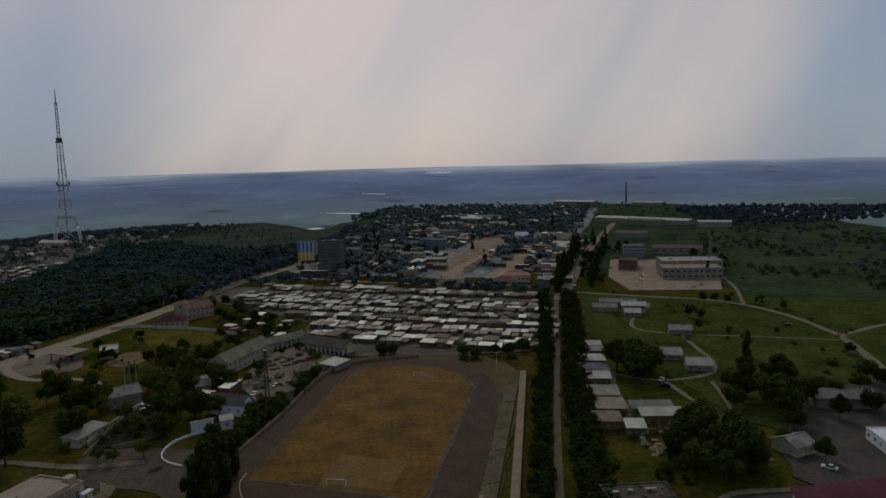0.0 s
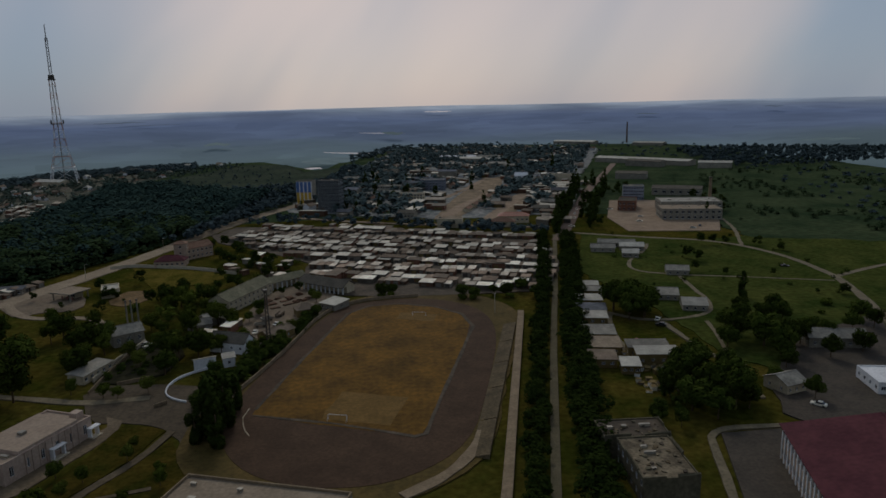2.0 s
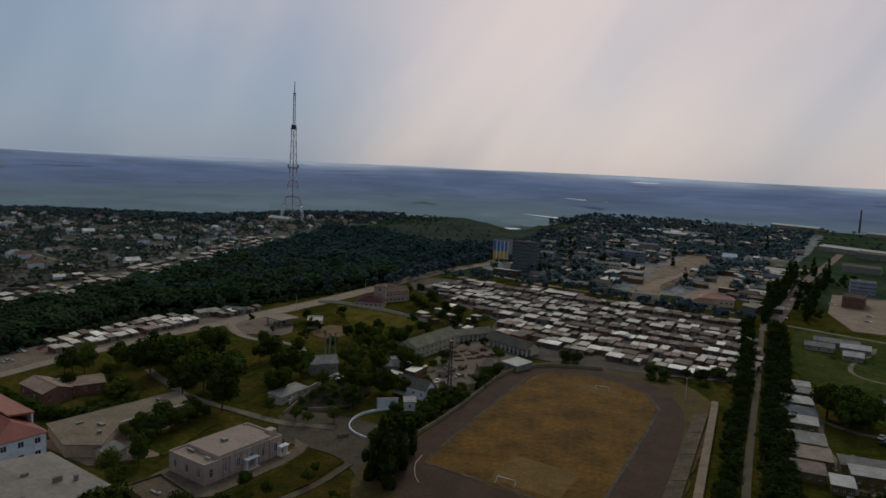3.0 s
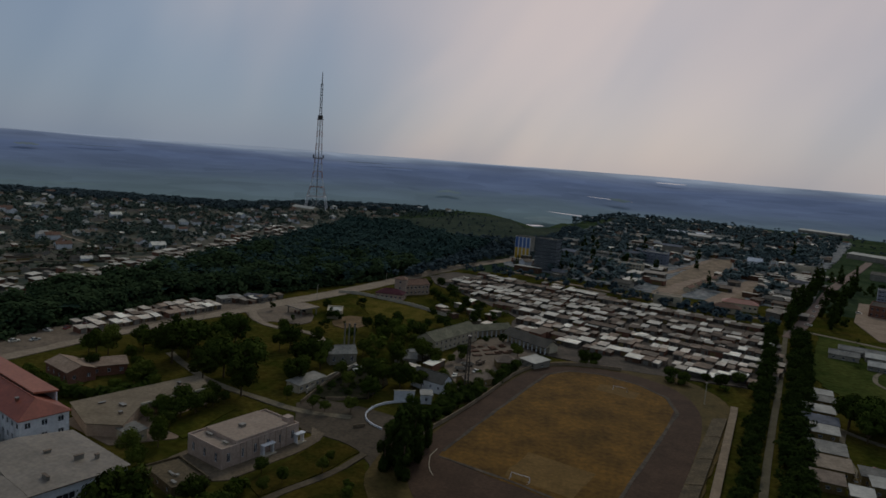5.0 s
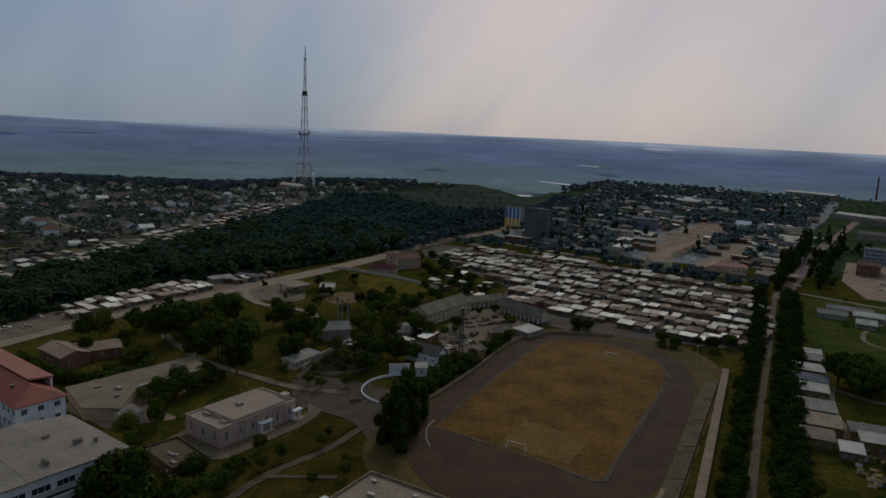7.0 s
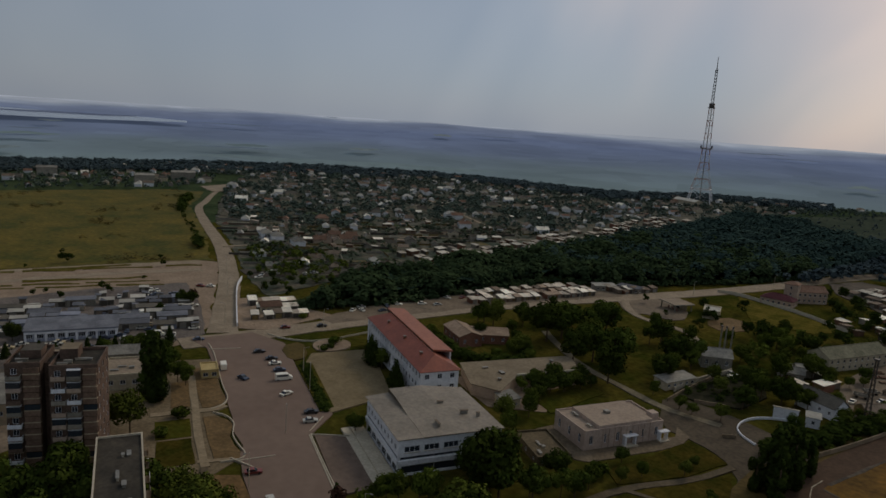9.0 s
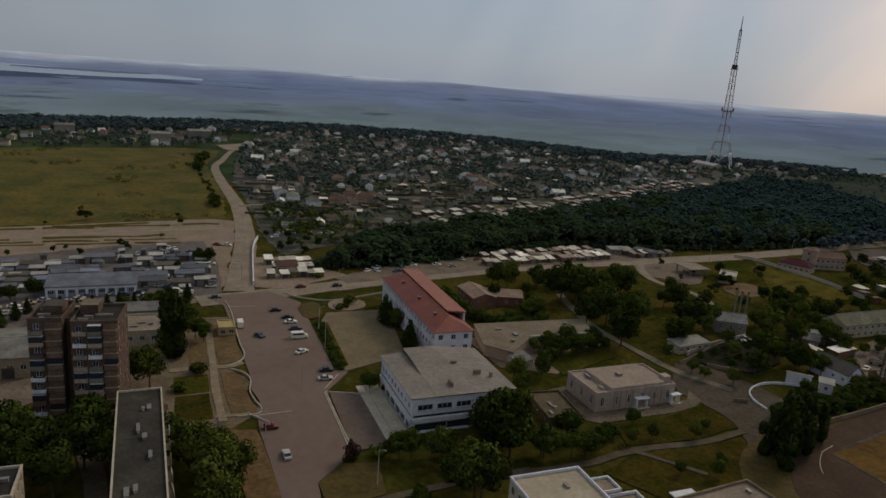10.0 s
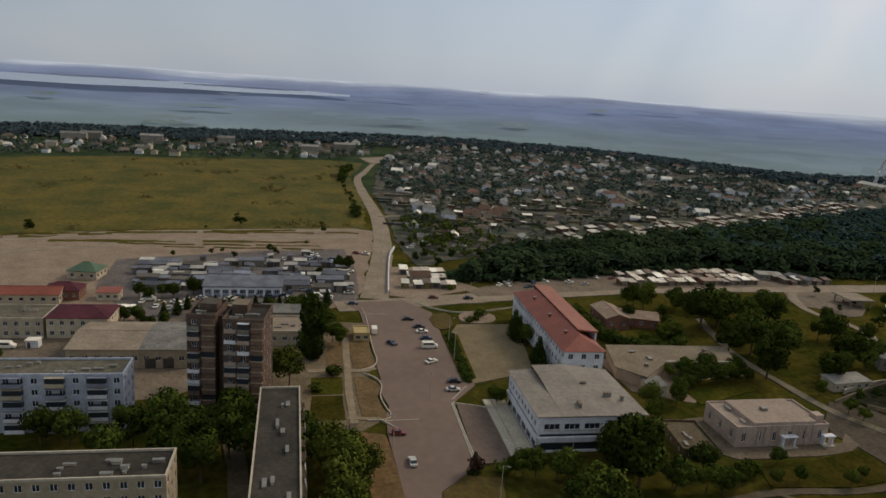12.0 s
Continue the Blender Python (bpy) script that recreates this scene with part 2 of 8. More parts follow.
OLD_FELT = mat("old_felt_roof", (0.088, 0.084, 0.070), (0.140, 0.130, 0.110), 5, fine=0.25, fine_size=0.9)
EAST_MEADOW = mat("moist_meadow", (0.029, 0.046, 0.013), (0.064, 0.076, 0.023), 24, fine=0.3, fine_size=2.5, spot=(0.36, 0.64), matt=True)
# Cooler than the near meadow: distance haze is put into the colour.
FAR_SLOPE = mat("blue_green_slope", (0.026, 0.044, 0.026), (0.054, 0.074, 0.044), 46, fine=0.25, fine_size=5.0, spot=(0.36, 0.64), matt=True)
HALL_ROOF = mat("hall_sheet_roof", (0.160, 0.140, 0.122), (0.222, 0.198, 0.176), 8, rough=0.6, fine=0.15, fine_size=1.0)
FELT_GREY = mat("dusty_felt_roof", (0.150, 0.126, 0.098), (0.215, 0.184, 0.148), 9, fine=0.2, fine_size=1.1, spot=(0.3, 0.7))
PINKISH_ROOF = mat("pinkish_tin_roof", (0.225, 0.170, 0.140), (0.300, 0.235, 0.200), 4, fine=0.2, fine_size=0.8)
PATHWAY = mat("worn_path", (0.074, 0.061, 0.044), (0.108, 0.090, 0.068), 5, fine=0.25, fine_size=0.7)
DRY_LEAF = mat("dry_brown_foliage", (0.060, 0.052, 0.024), (0.090, 0.074, 0.036), 3, fine=0.3, fine_size=0.6, matt=True)
PURPLE_LEAF = mat("copper_leaves", (0.045, 0.026, 0.022), (0.070, 0.040, 0.034), 3, fine=0.3, fine_size=0.6, matt=True)
# Light on the far water is put in as pale colour and glow.
WATER = mat("glowing_pale_water", (0.140, 0.162, 0.196), (0.168, 0.188, 0.220), 120, rough=0.2, fine=0.05, fine_size=20, emit=0.3)


def lowland():
    """Lowland with haze painted by distance: green-grey fields, bluer woods, pale horizon, faint glow."""
    m = bpy.data.materials.new("haze_painted_lowland")
    m.use_nodes = True
    t = m.node_tree
    b = t.nodes["Principled BSDF"]
    b.inputs["Roughness"].default_value, b.inputs["Specular IOR Level"].default_value = 1.0, 0.0
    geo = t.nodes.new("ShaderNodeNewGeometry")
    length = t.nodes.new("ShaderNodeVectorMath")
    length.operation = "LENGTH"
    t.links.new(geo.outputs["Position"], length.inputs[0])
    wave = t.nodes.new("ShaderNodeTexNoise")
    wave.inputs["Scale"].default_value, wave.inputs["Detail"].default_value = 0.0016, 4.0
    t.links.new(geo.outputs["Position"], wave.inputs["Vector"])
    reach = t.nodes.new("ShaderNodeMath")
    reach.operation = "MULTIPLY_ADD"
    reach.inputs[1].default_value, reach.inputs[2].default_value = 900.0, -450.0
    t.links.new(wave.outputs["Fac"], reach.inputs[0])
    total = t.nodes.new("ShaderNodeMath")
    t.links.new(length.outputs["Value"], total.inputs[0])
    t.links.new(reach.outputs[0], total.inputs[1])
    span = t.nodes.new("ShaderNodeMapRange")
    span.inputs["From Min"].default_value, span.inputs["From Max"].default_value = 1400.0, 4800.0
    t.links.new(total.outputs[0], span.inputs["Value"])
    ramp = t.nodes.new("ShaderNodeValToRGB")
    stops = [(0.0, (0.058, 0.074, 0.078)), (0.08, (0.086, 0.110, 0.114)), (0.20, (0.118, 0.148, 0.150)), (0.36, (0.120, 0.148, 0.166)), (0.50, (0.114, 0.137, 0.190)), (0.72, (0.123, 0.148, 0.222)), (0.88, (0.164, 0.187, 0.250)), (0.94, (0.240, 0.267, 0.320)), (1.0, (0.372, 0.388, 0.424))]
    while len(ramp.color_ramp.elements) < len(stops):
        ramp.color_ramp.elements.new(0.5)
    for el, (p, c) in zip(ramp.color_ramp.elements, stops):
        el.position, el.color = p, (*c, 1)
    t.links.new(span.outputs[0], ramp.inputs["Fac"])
    plots = t.nodes.new("ShaderNodeTexVoronoi")
    plots.inputs["Scale"].default_value = 0.0074
    t.links.new(geo.outputs["Position"], plots.inputs["Vector"])
    tone = t.nodes.new("ShaderNodeMapRange")
    tone.inputs["To Min"].default_value, tone.inputs["To Max"].default_value = 0.92, 1.10
    t.links.new(plots.outputs["Color"], tone.inputs["Value"])
    hsv = t.nodes.new("ShaderNodeHueSaturation")
    t.links.new(ramp.outputs[0], hsv.inputs["Color"])
    belts = t.nodes.new("ShaderNodeTexNoise")
    belts.inputs["Scale"].default_value, belts.inputs["Detail"].default_value, belts.inputs["Roughness"].default_value = 0.0017, 6.0, 0.55
    t.links.new(geo.outputs["Position"], belts.inputs["Vector"])
    band = t.nodes.new("ShaderNodeMapRange")
    band.inputs["From Min"].default_value, band.inputs["From Max"].default_value = 0.34, 0.66
    band.inputs["To Min"].default_value, band.inputs["To Max"].default_value = 0.87, 1.13
    t.links.new(belts.outputs["Fac"], band.inputs["Value"])
    both = t.nodes.new("ShaderNodeMath")
    both.operation = "MULTIPLY"
    t.links.new(tone.outputs[0], both.inputs[0])
    t.links.new(band.outputs[0], both.inputs[1])
    t.links.new(both.outputs[0], hsv.inputs["Value"])
    t.links.new(hsv.outputs[0], b.inputs["Base Color"])
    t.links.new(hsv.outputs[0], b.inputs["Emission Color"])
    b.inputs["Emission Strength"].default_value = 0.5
    return m


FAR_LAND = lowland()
# haze is put into this field's blue-green tone and its glow
HAZE_FIELD = mat("haze_tinted_green_field", (0.100, 0.130, 0.134), (0.110, 0.142, 0.142), 200, rough=1.0, fine=0.1, fine_size=50, emit=0.5)


def paint(name, colour, rough=0.35):
    return mat(name, colour, [min(1, c * 1.1) for c in colour], 1.0, rough=rough, fine=0.05)


PLAY_LAWN = mat("mown_olive_grass", (0.060, 0.058, 0.018), (0.120, 0.096, 0.036), 9, fine=0.3, fine_size=1.2, warm=True, matt=True)
DRY_LAWN = mat("olive_dry_lawn", (0.029, 0.031, 0.010), (0.066, 0.050, 0.018), 9, fine=0.3, fine_size=1.2, warm=True, matt=True)
MOSSY = mat("mossy_old_plaster", (0.075, 0.072, 0.055), (0.120, 0.110, 0.086), 4, fine=0.3, fine_size=0.9)
# earth kept dark: shade in the garage lanes is put into its colour
EARTH = mat("dark_trodden_earth", (0.050, 0.044, 0.040), (0.098, 0.083, 0.072), 8, fine=0.25, fine_size=1.5)
GLASS = bpy.data.materials.new("window_glass")
GLASS.use_nodes = True
glass_node = GLASS.node_tree.nodes["Principled BSDF"]
glass_node.inputs["Base Color"].default_value = (0.030, 0.035, 0.042, 1)
glass_node.inputs["Roughness"].default_value = 0.12
CAR_PAINTS = [paint("white_car_paint", (0.70, 0.70, 0.70)), paint("silver_car_paint", (0.42, 0.43, 0.45)), paint("black_car_paint", (0.025, 0.025, 0.028)),
              paint("dark_red_car_paint", (0.16, 0.035, 0.03)), paint("dark_blue_car_paint", (0.04, 0.055, 0.10)), paint("beige_car_paint", (0.45, 0.38, 0.27))]


# ---------------------------------------------------------------- builders
class Shape:
    """Collects faces, then becomes one mesh."""

    def __init__(self):
        self.v, self.f, self.k, self.mats = [], [], [], []

    def slot(self, material):
        if material not in self.mats:
            self.mats.append(material)
        return self.mats.index(material)

    def face(self, pts, material):
        i = len(self.v)
        self.v.extend(pts)
        self.f.append(tuple(range(i, i + len(pts))))
        self.k.append(self.slot(material))

    def prism(self, pts, z0, z1, material, top=None, under=True):
        """A vertical prism over a counter-clockwise outline; z may be given corner by corner."""
        n = len(pts)
        lo = [(x, y, z0[i] if isinstance(z0, (list, tuple)) else z0) for i, (x, y) in enumerate(pts)]
        hi = [(x, y, z1[i] if isinstance(z1, (list, tuple)) else z1) for i, (x, y) in enumerate(pts)]
        for i in range(n):
            j = (i + 1) % n
            self.face([lo[i], lo[j], hi[j], hi[i]], material)
        self.face(hi, top or material)
        if under:
            self.face(lo[::-1], material)
        return self

    def box(self, x0, y0, z0, x1, y1, z1, material, top=None, under=True):
        return self.prism([(x0, y0), (x1, y0), (x1, y1), (x0, y1)], z0, z1, material, top, under)

    def beam(self, a, b, thick, material):
        a, b = Vector(a), Vector(b)
        w = (b - a).normalized()
        s = w.cross(Vector((0.31, 0.17, 0.93))).normalized() * thick / 2
        u = w.cross(s).normalized() * thick / 2
        ring = [s + u, u - s, -s - u, s - u]
        for i in range(4):
            p, q = ring[i], ring[(i + 1) % 4]
            self.face([tuple(a + p), tuple(a + q), tuple(b + q), tuple(b + p)], material)
        self.face([tuple(b + p) for p in ring], material)
        self.face([tuple(a + p) for p in ring[::-1]], material)
        return self

    def tube(self, x, y, z0, z1, r0, r1, material, n=8):
        lo = [(x + r0 * math.cos(i * math.tau / n), y + r0 * math.sin(i * math.tau / n), z0) for i in range(n)]
        hi = [(x + r1 * math.cos(i * math.tau / n), y + r1 * math.sin(i * math.tau / n), z1) for i in range(n)]
        for i in range(n):
            j = (i + 1) % n
            self.face([lo[i], lo[j], hi[j], hi[i]], material)
        self.face(hi, material)
        self.face(lo[::-1], material)
        return self

    def mesh(self, name):
        me = bpy.data.meshes.new(name)
        me.from_pydata(self.v, [], self.f)
        for m in self.mats:
            me.materials.append(m)
        me.polygons.foreach_set("material_index", self.k)
        me.update()
        return me


def thing(name, m, label, category, group=""):
    ob = new(name)
    ob.empty_display_size = 0.5
    ob.matrix_world = m
    return tagged(ob, label, category, group)


def part(name, shape, parent, label="", m=None):
    me = shape.mesh(name) if isinstance(shape, Shape) else shape
    ob = new(name, me)
    ob.parent = parent
    if m is not None:
        ob.matrix_local = m
    return tagged(ob, label)


def solo(name, shape, label, category, kind="", m=None, group=""):
    """A thing that is one single mesh."""
    ob = new(name, shape.mesh(name) if isinstance(shape, Shape) else shape)
    if m is not None:
        ob.matrix_world = m
    return tagged(ob, label, category, group, kind)


def spread(kit, m, label, category, group=""):
    """A repeat of a kit: (root name, [(part name, mesh, label, children)])."""
    root = thing(kit[0], m, label, category, group)
    for name, me, text, kids in kit[1]:
        ob = part(name, me, root, text)
        for kid, kid_mesh, kid_text, _ in kids:
            part(kid, kid_mesh, ob, kid_text)
    return root


def smooth(pts, times=2, closed=False):
    for _ in range(times):
        out = [] if closed else [pts[0]]
        n = len(pts)
        for i in range(n if closed else n - 1):
            (ax, ay), (bx, by) = pts[i], pts[(i + 1) % n]
            out += [(ax * 0.75 + bx * 0.25, ay * 0.75 + by * 0.25), (ax * 0.25 + bx * 0.75, ay * 0.25 + by * 0.75)]
        if not closed:
            out.append(pts[-1])
        pts = out
    return pts


def area2(pts):
    return sum(pts[i - 1][0] * p[1] - p[0] * pts[i - 1][1] for i, p in enumerate(pts))


def wobble(pts, amount):
    return [(x + amount * noise.noise((x * 0.11, y * 0.11, 3.0)), y + amount * noise.noise((x * 0.11, y * 0.11, 9.0))) for x, y in pts]


LAYER = [0]


def layer(z):
    """Each sheet lies 3 mm over the one before."""
    LAYER[0] += 1
    return z + 0.003 * LAYER[0]


def zone(name, pts, material, z, label, category, soft=0, rag=0.0, kind="structure"):
    """A flat patch of ground with a thin edge."""
    z = layer(z)
    if soft:
        pts = smooth(pts, soft, True)
    if rag:
        fine = []
        for i, (x, y) in enumerate(pts):
            px, py = pts[i - 1]
            n = max(1, int(math.hypot(x - px, y - py) / 4))
            fine += [(px + (x - px) * k / n, py + (y - py) * k / n) for k in range(1, n + 1)]
        pts = wobble(fine, rag)
    if area2(pts) < 0:
        pts = pts[::-1]
    bm = bmesh.new()
    lo = [bm.verts.new((x, y, -0.3)) for x, y in pts]
    hi = [bm.verts.new((x, y, z)) for x, y in pts]
    top = bm.faces.new(hi)
    for i in range(len(pts)):
        bm.faces.new((lo[i - 1], lo[i], hi[i], hi[i - 1]))
    bmesh.ops.triangulate(bm, faces=[top])
    me = bpy.data.meshes.new(name)
    bm.to_mesh(me)
    bm.free()
    me.materials.append(material)
    return tagged(new(name, me), label, category, "", kind)


def offsets(pts):
    out = []
    for i, (x, y) in enumerate(pts):
        ax, ay = pts[max(0, i - 1)]
        bx, by = pts[min(len(pts) - 1, i + 1)]
        d = math.hypot(bx - ax, by - ay) or 1
        out.append((-(by - ay) / d, (bx - ax) / d))
    return out


def strip(name, pts, width, material, z, label, category="road", soft=2, rag=0.0, z0=-0.3, kind="structure"):
    """A road, path, kerb or wall along a line."""
    z = layer(z)
    pts = smooth(pts, soft)
    if rag:
        fine = [pts[0]]
        for (ax, ay), (bx, by) in zip(pts, pts[1:]):
            n = max(1, int(math.hypot(bx - ax, by - ay) / 4))
            fine += [(ax + (bx - ax) * k / n, ay + (by - ay) * k / n) for k in range(1, n + 1)]
        pts = fine
    nor = offsets(pts)
    s = Shape()
    rows = []
    for i, ((x, y), (nx, ny)) in enumerate(zip(pts, nor)):
        w = width[0] + (width[1] - width[0]) * i / (len(pts) - 1) if isinstance(width, tuple) else width
        wl = w / 2 + rag * noise.noise((x * 0.13, y * 0.13, 1.5))
        wr = w / 2 + rag * noise.noise((x * 0.13, y * 0.13, 7.5))
        rows.append(((x + nx * wl, y + ny * wl), (x - nx * wr, y - ny * wr)))
    for (a, b), (c, d) in zip(rows, rows[1:]):
        s.face([(*a, z), (*b, z), (*d, z), (*c, z)], material)
        s.face([(*a, z0), (*a, z), (*c, z), (*c, z0)], material)
        s.face([(*b, z), (*b, z0), (*d, z0), (*d, z)], material)
    for (a, b), q in ((rows[0], 1), (rows[-1], -1)):
        end = [(*a, z0), (*b, z0), (*b, z), (*a, z)]
        s.face(end[::q], material)
    return solo(name, s, label, category, kind)


def inside(x, y, poly):
    hit = False
    for i, (ax, ay) in enumerate(poly):
        bx, by = poly[i - 1]
        if (ay > y) != (by > y) and x < (bx - ax) * (y - ay) / (by - ay) + ax:
            hit = not hit
    return hit


# ---- windows, doors and walls of buildings
def window_meshes(w, h, bars=1):
    s = Shape()
    s.box(0, 0, 0, w, 0.10, 0.09, WHITE).box(0, 0, h - 0.09, w, 0.10, h, WHITE)
    for i in range(bars + 2):
        x = (w - 0.09) * i / (bars + 1)
        s.box(x, 0, 0.09, x + 0.09, 0.10, h - 0.09, WHITE, under=False)
    g = Shape().box(0.02, 0.04, 0.02, w - 0.02, 0.07, h - 0.02, GLASS)
    return s.mesh("window"), g.mesh("pane")


WINDOW_KITS = {}


def window_kit(w, h):
    key = (round(w, 2), round(h, 2))
    if key not in WINDOW_KITS:
        WINDOW_KITS[key] = window_meshes(w, h, 1 if w < 2 else 2)
    return WINDOW_KITS[key]


FAR_KITS = {}


def far_window(w, h):
    key = (round(w, 2), round(h, 2))
    if key not in FAR_KITS:
        s = Shape().box(0, 0, 0, w, 0.06, 0.12, WHITE).box(0, 0, h - 0.12, w, 0.06, h, WHITE).box(0.02, 0.05, 0.12, w - 0.02, 0.08, h - 0.12, GLASS)
        FAR_KITS[key] = s.mesh("window")
    return FAR_KITS[key]


def wall_side(s, a, b, z0, z1, holes, material, depth=0.22):
    """One wall from a to b (outside to its right), with real holes and reveals. holes: (x, z, w, h)."""
    L = math.hypot(b[0] - a[0], b[1] - a[1])
    ux, uy = (b[0] - a[0]) / L, (b[1] - a[1]) / L
    nx, ny = -uy, ux

    def at(x, z, d=0.0):
        return (a[0] + ux * x + nx * d, a[1] + uy * x + ny * d, z)

    xs = sorted({0.0, L, *[h[0] for h in holes], *[h[0] + h[2] for h in holes]})
    zs = sorted({z0, z1, *[h[1] for h in holes], *[h[1] + h[3] for h in holes]})
    for k in range(len(zs) - 1):
        zm = (zs[k] + zs[k + 1]) / 2
        row = [h for h in holes if h[1] < zm < h[1] + h[3]]
        start = 0.0
        for h in sorted(row) + [(L, 0, 0, 0)]:
            if h[0] > start + 1e-6:
                s.face([at(start, zs[k]), at(h[0], zs[k]), at(h[0], zs[k + 1]), at(start, zs[k + 1])], material)
            start = h[0] + h[2]
    for x, z, w, h in holes:
        s.face([at(x, z), at(x, z, depth), at(x, z + h, depth), at(x, z + h)], material)
        s.face([at(x + w, z, depth), at(x + w, z), at(x + w, z + h), at(x + w, z + h, depth)], material)
        s.face([at(x, z), at(x + w, z), at(x + w, z, depth), at(x, z, depth)], material)
        s.face([at(x, z + h, depth), at(x + w, z + h, depth), at(x + w, z + h), at(x, z + h)], material)


def frame_at(x, y, z, ang):
    return pose(x, y, z, 0, 0, ang)


def building(name, x, y, ang, L, W, H, label, wall, roof, storeys=1, bays=(6, 3), win=(1.4, 1.5), sides="FR", category="building", style="flat", rise=2.5,
             parapet=0.5, over=0.4, coping=None, plinth=None, doors=(), stuff_on_roof=0, balconies=None, seed=1):
    """A building: walls with window holes, a flat roof with a parapet or a pitched one, windows, doors and what stands on the roof."""
    root = thing(name, frame_at(x, y, 0, ang), label, category)
    rng = random.Random(seed)
    corners = [(0, 0), (L, 0), (L, W), (0, W)]
    s = Shape()
    todo = []
    step = H / storeys
    sill = (step - win[1]) * 0.55
    for side, (i, j) in {"F": (0, 1), "R": (1, 2), "B": (2, 3), "L": (3, 0)}.items():
        a, b = corners[i], corners[j]
        length = L if side in "FB" else W
        holes = []
        if side in sides and math.hypot(x, y) < 760:
            n = bays[0] if side in "FB" else bays[1]
            gap = length / n if n else length
            for k in range(storeys):
                for q in range(n):
                    hx = gap * (q + 0.5) - win[0] / 2
                    if (side, k, q) in doors:
                        holes.append((hx, 0.1, win[0], min(step - 0.4, 2.3)))
                    else:
                        holes.append((hx, k * step + sill, win[0], win[1]))
                        todo.append((a, b, hx, k * step + sill))
        wall_side(s, a, b, -0.3, H, holes, wall)
        for h in holes:
            if h[1] < 0.2:
                todo.append((a, b, h[0], None))
    part("wall", s, root)
    wm, pm = window_kit(*win)
    distant = math.hypot(x, y) > 300
    if distant:
        wm = far_window(*win)
    door_mesh = None
    for a, b, hx, z in todo:
        turn = math.degrees(math.atan2(b[1] - a[1], b[0] - a[0]))
        m = pose(a[0], a[1], 0, 0, 0, turn) @ pose(hx, 0.12, z if z is not None else 0.1)
        if z is None:
            if door_mesh is None:
                door_mesh = Shape().box(0, 0, 0, win[0], 0.08, min(step - 0.4, 2.3), WOOD).mesh("door")
            part("door", door_mesh, root, "", m)
        else:
            hung = part("window", wm, root, "", m)
            if not distant:
                part("pane", pm, hung)
    r = Shape()
    if style == "flat":
        r.box(0.25, 0.25, H - 0.35, L - 0.25, W - 0.25, H - 0.05, roof)
        part("roof", r, root)
        p = Shape()
        cm = coping or wall
        for x0, y0, x1, y1 in ((-0.06, -0.06, L + 0.06, 0.28), (-0.06, W - 0.28, L + 0.06, W + 0.06), (-0.06, 0.28, 0.28, W - 0.28), (L - 0.28, 0.28, L + 0.06, W - 0.28)):
            p.box(x0, y0, H, x1, y1, H + parapet, cm)
        part("parapet", p, root)
    elif style == "shed":
        r.prism([(-over, -over), (L + over, -over), (L + over, W + over), (-over, W + over)], [H + 0.02, H + 0.02, H + rise, H + rise], [H + 0.17, H + 0.17, H + rise + 0.15, H + rise + 0.15], roof)
        part("roof", r, root)
        g = Shape()
        g.prism([(0, 0), (L, 0), (L, W), (0, W)], H, [H, H, H + rise * 0.97, H + rise * 0.97], wall)
        part("gable", g, root)
    else:
        y1 = W / 2
        e = over
        hip = W * 0.45 if style == "hip" else -e
        a, b, c, d = (-e, -e), (L + e, -e), (L + e, W + e), (-e, W + e)
        p, q = (hip, y1), (L - hip, y1)
        drop = 0.18

        def slab(pts):
            r.face([(px, py, pz + drop) for px, py, pz in pts], roof)
            r.face([(px, py, pz) for px, py, pz in pts[::-1]], roof)
            for k in range(len(pts)):
                u, v = pts[k - 1], pts[k]
                r.face([u, v, (v[0], v[1], v[2] + drop), (u[0], u[1], u[2] + drop)], roof)

        slab([(*a, H), (*b, H), (*q, H + rise), (*p, H + rise)])
        slab([(*c, H), (*d, H), (*p, H + rise), (*q, H + rise)])
        if style == "hip":
            slab([(*b, H), (*c, H), (*q, H + rise)])
            slab([(*d, H), (*a, H), (*p, H + rise)])
        else:
            for xx in (0.0, L - 0.2):
                g = Shape()
                g.face([(xx, 0, H), (xx, W, H), (xx, y1, H + rise * 0.98)], wall)
                g.face([(xx + 0.2, 0, H), (xx + 0.2, y1, H + rise * 0.98), (xx + 0.2, W, H)], wall)
                part("gable", g, root)
        part("roof", r, root)
        rd = Shape().box(p[0], y1 - 0.18, H + rise + 0.10, q[0], y1 + 0.18, H + rise + 0.26, roof)
        part("ridge", rd, root)
    for _ in range(stuff_on_roof):
        bx, by = rng.uniform(1.2, L - 3), rng.uniform(1.2, W - 2.4)
        bw, bl, bh = rng.uniform(0.4, 0.8), rng.uniform(0.5, 2.8), rng.uniform(0.3, 0.7)
        v = Shape().box(0, 0, 0, bl, bw, bh, PALE_CONCRETE if rng.random() < 0.55 else GREY_WALL).box(-0.12, -0.12, bh, bl + 0.12, bw + 0.12, bh + 0.1, STEEL)
        part("roof_vent", v, root, "", pose(bx, by, H - 0.05))
    return root


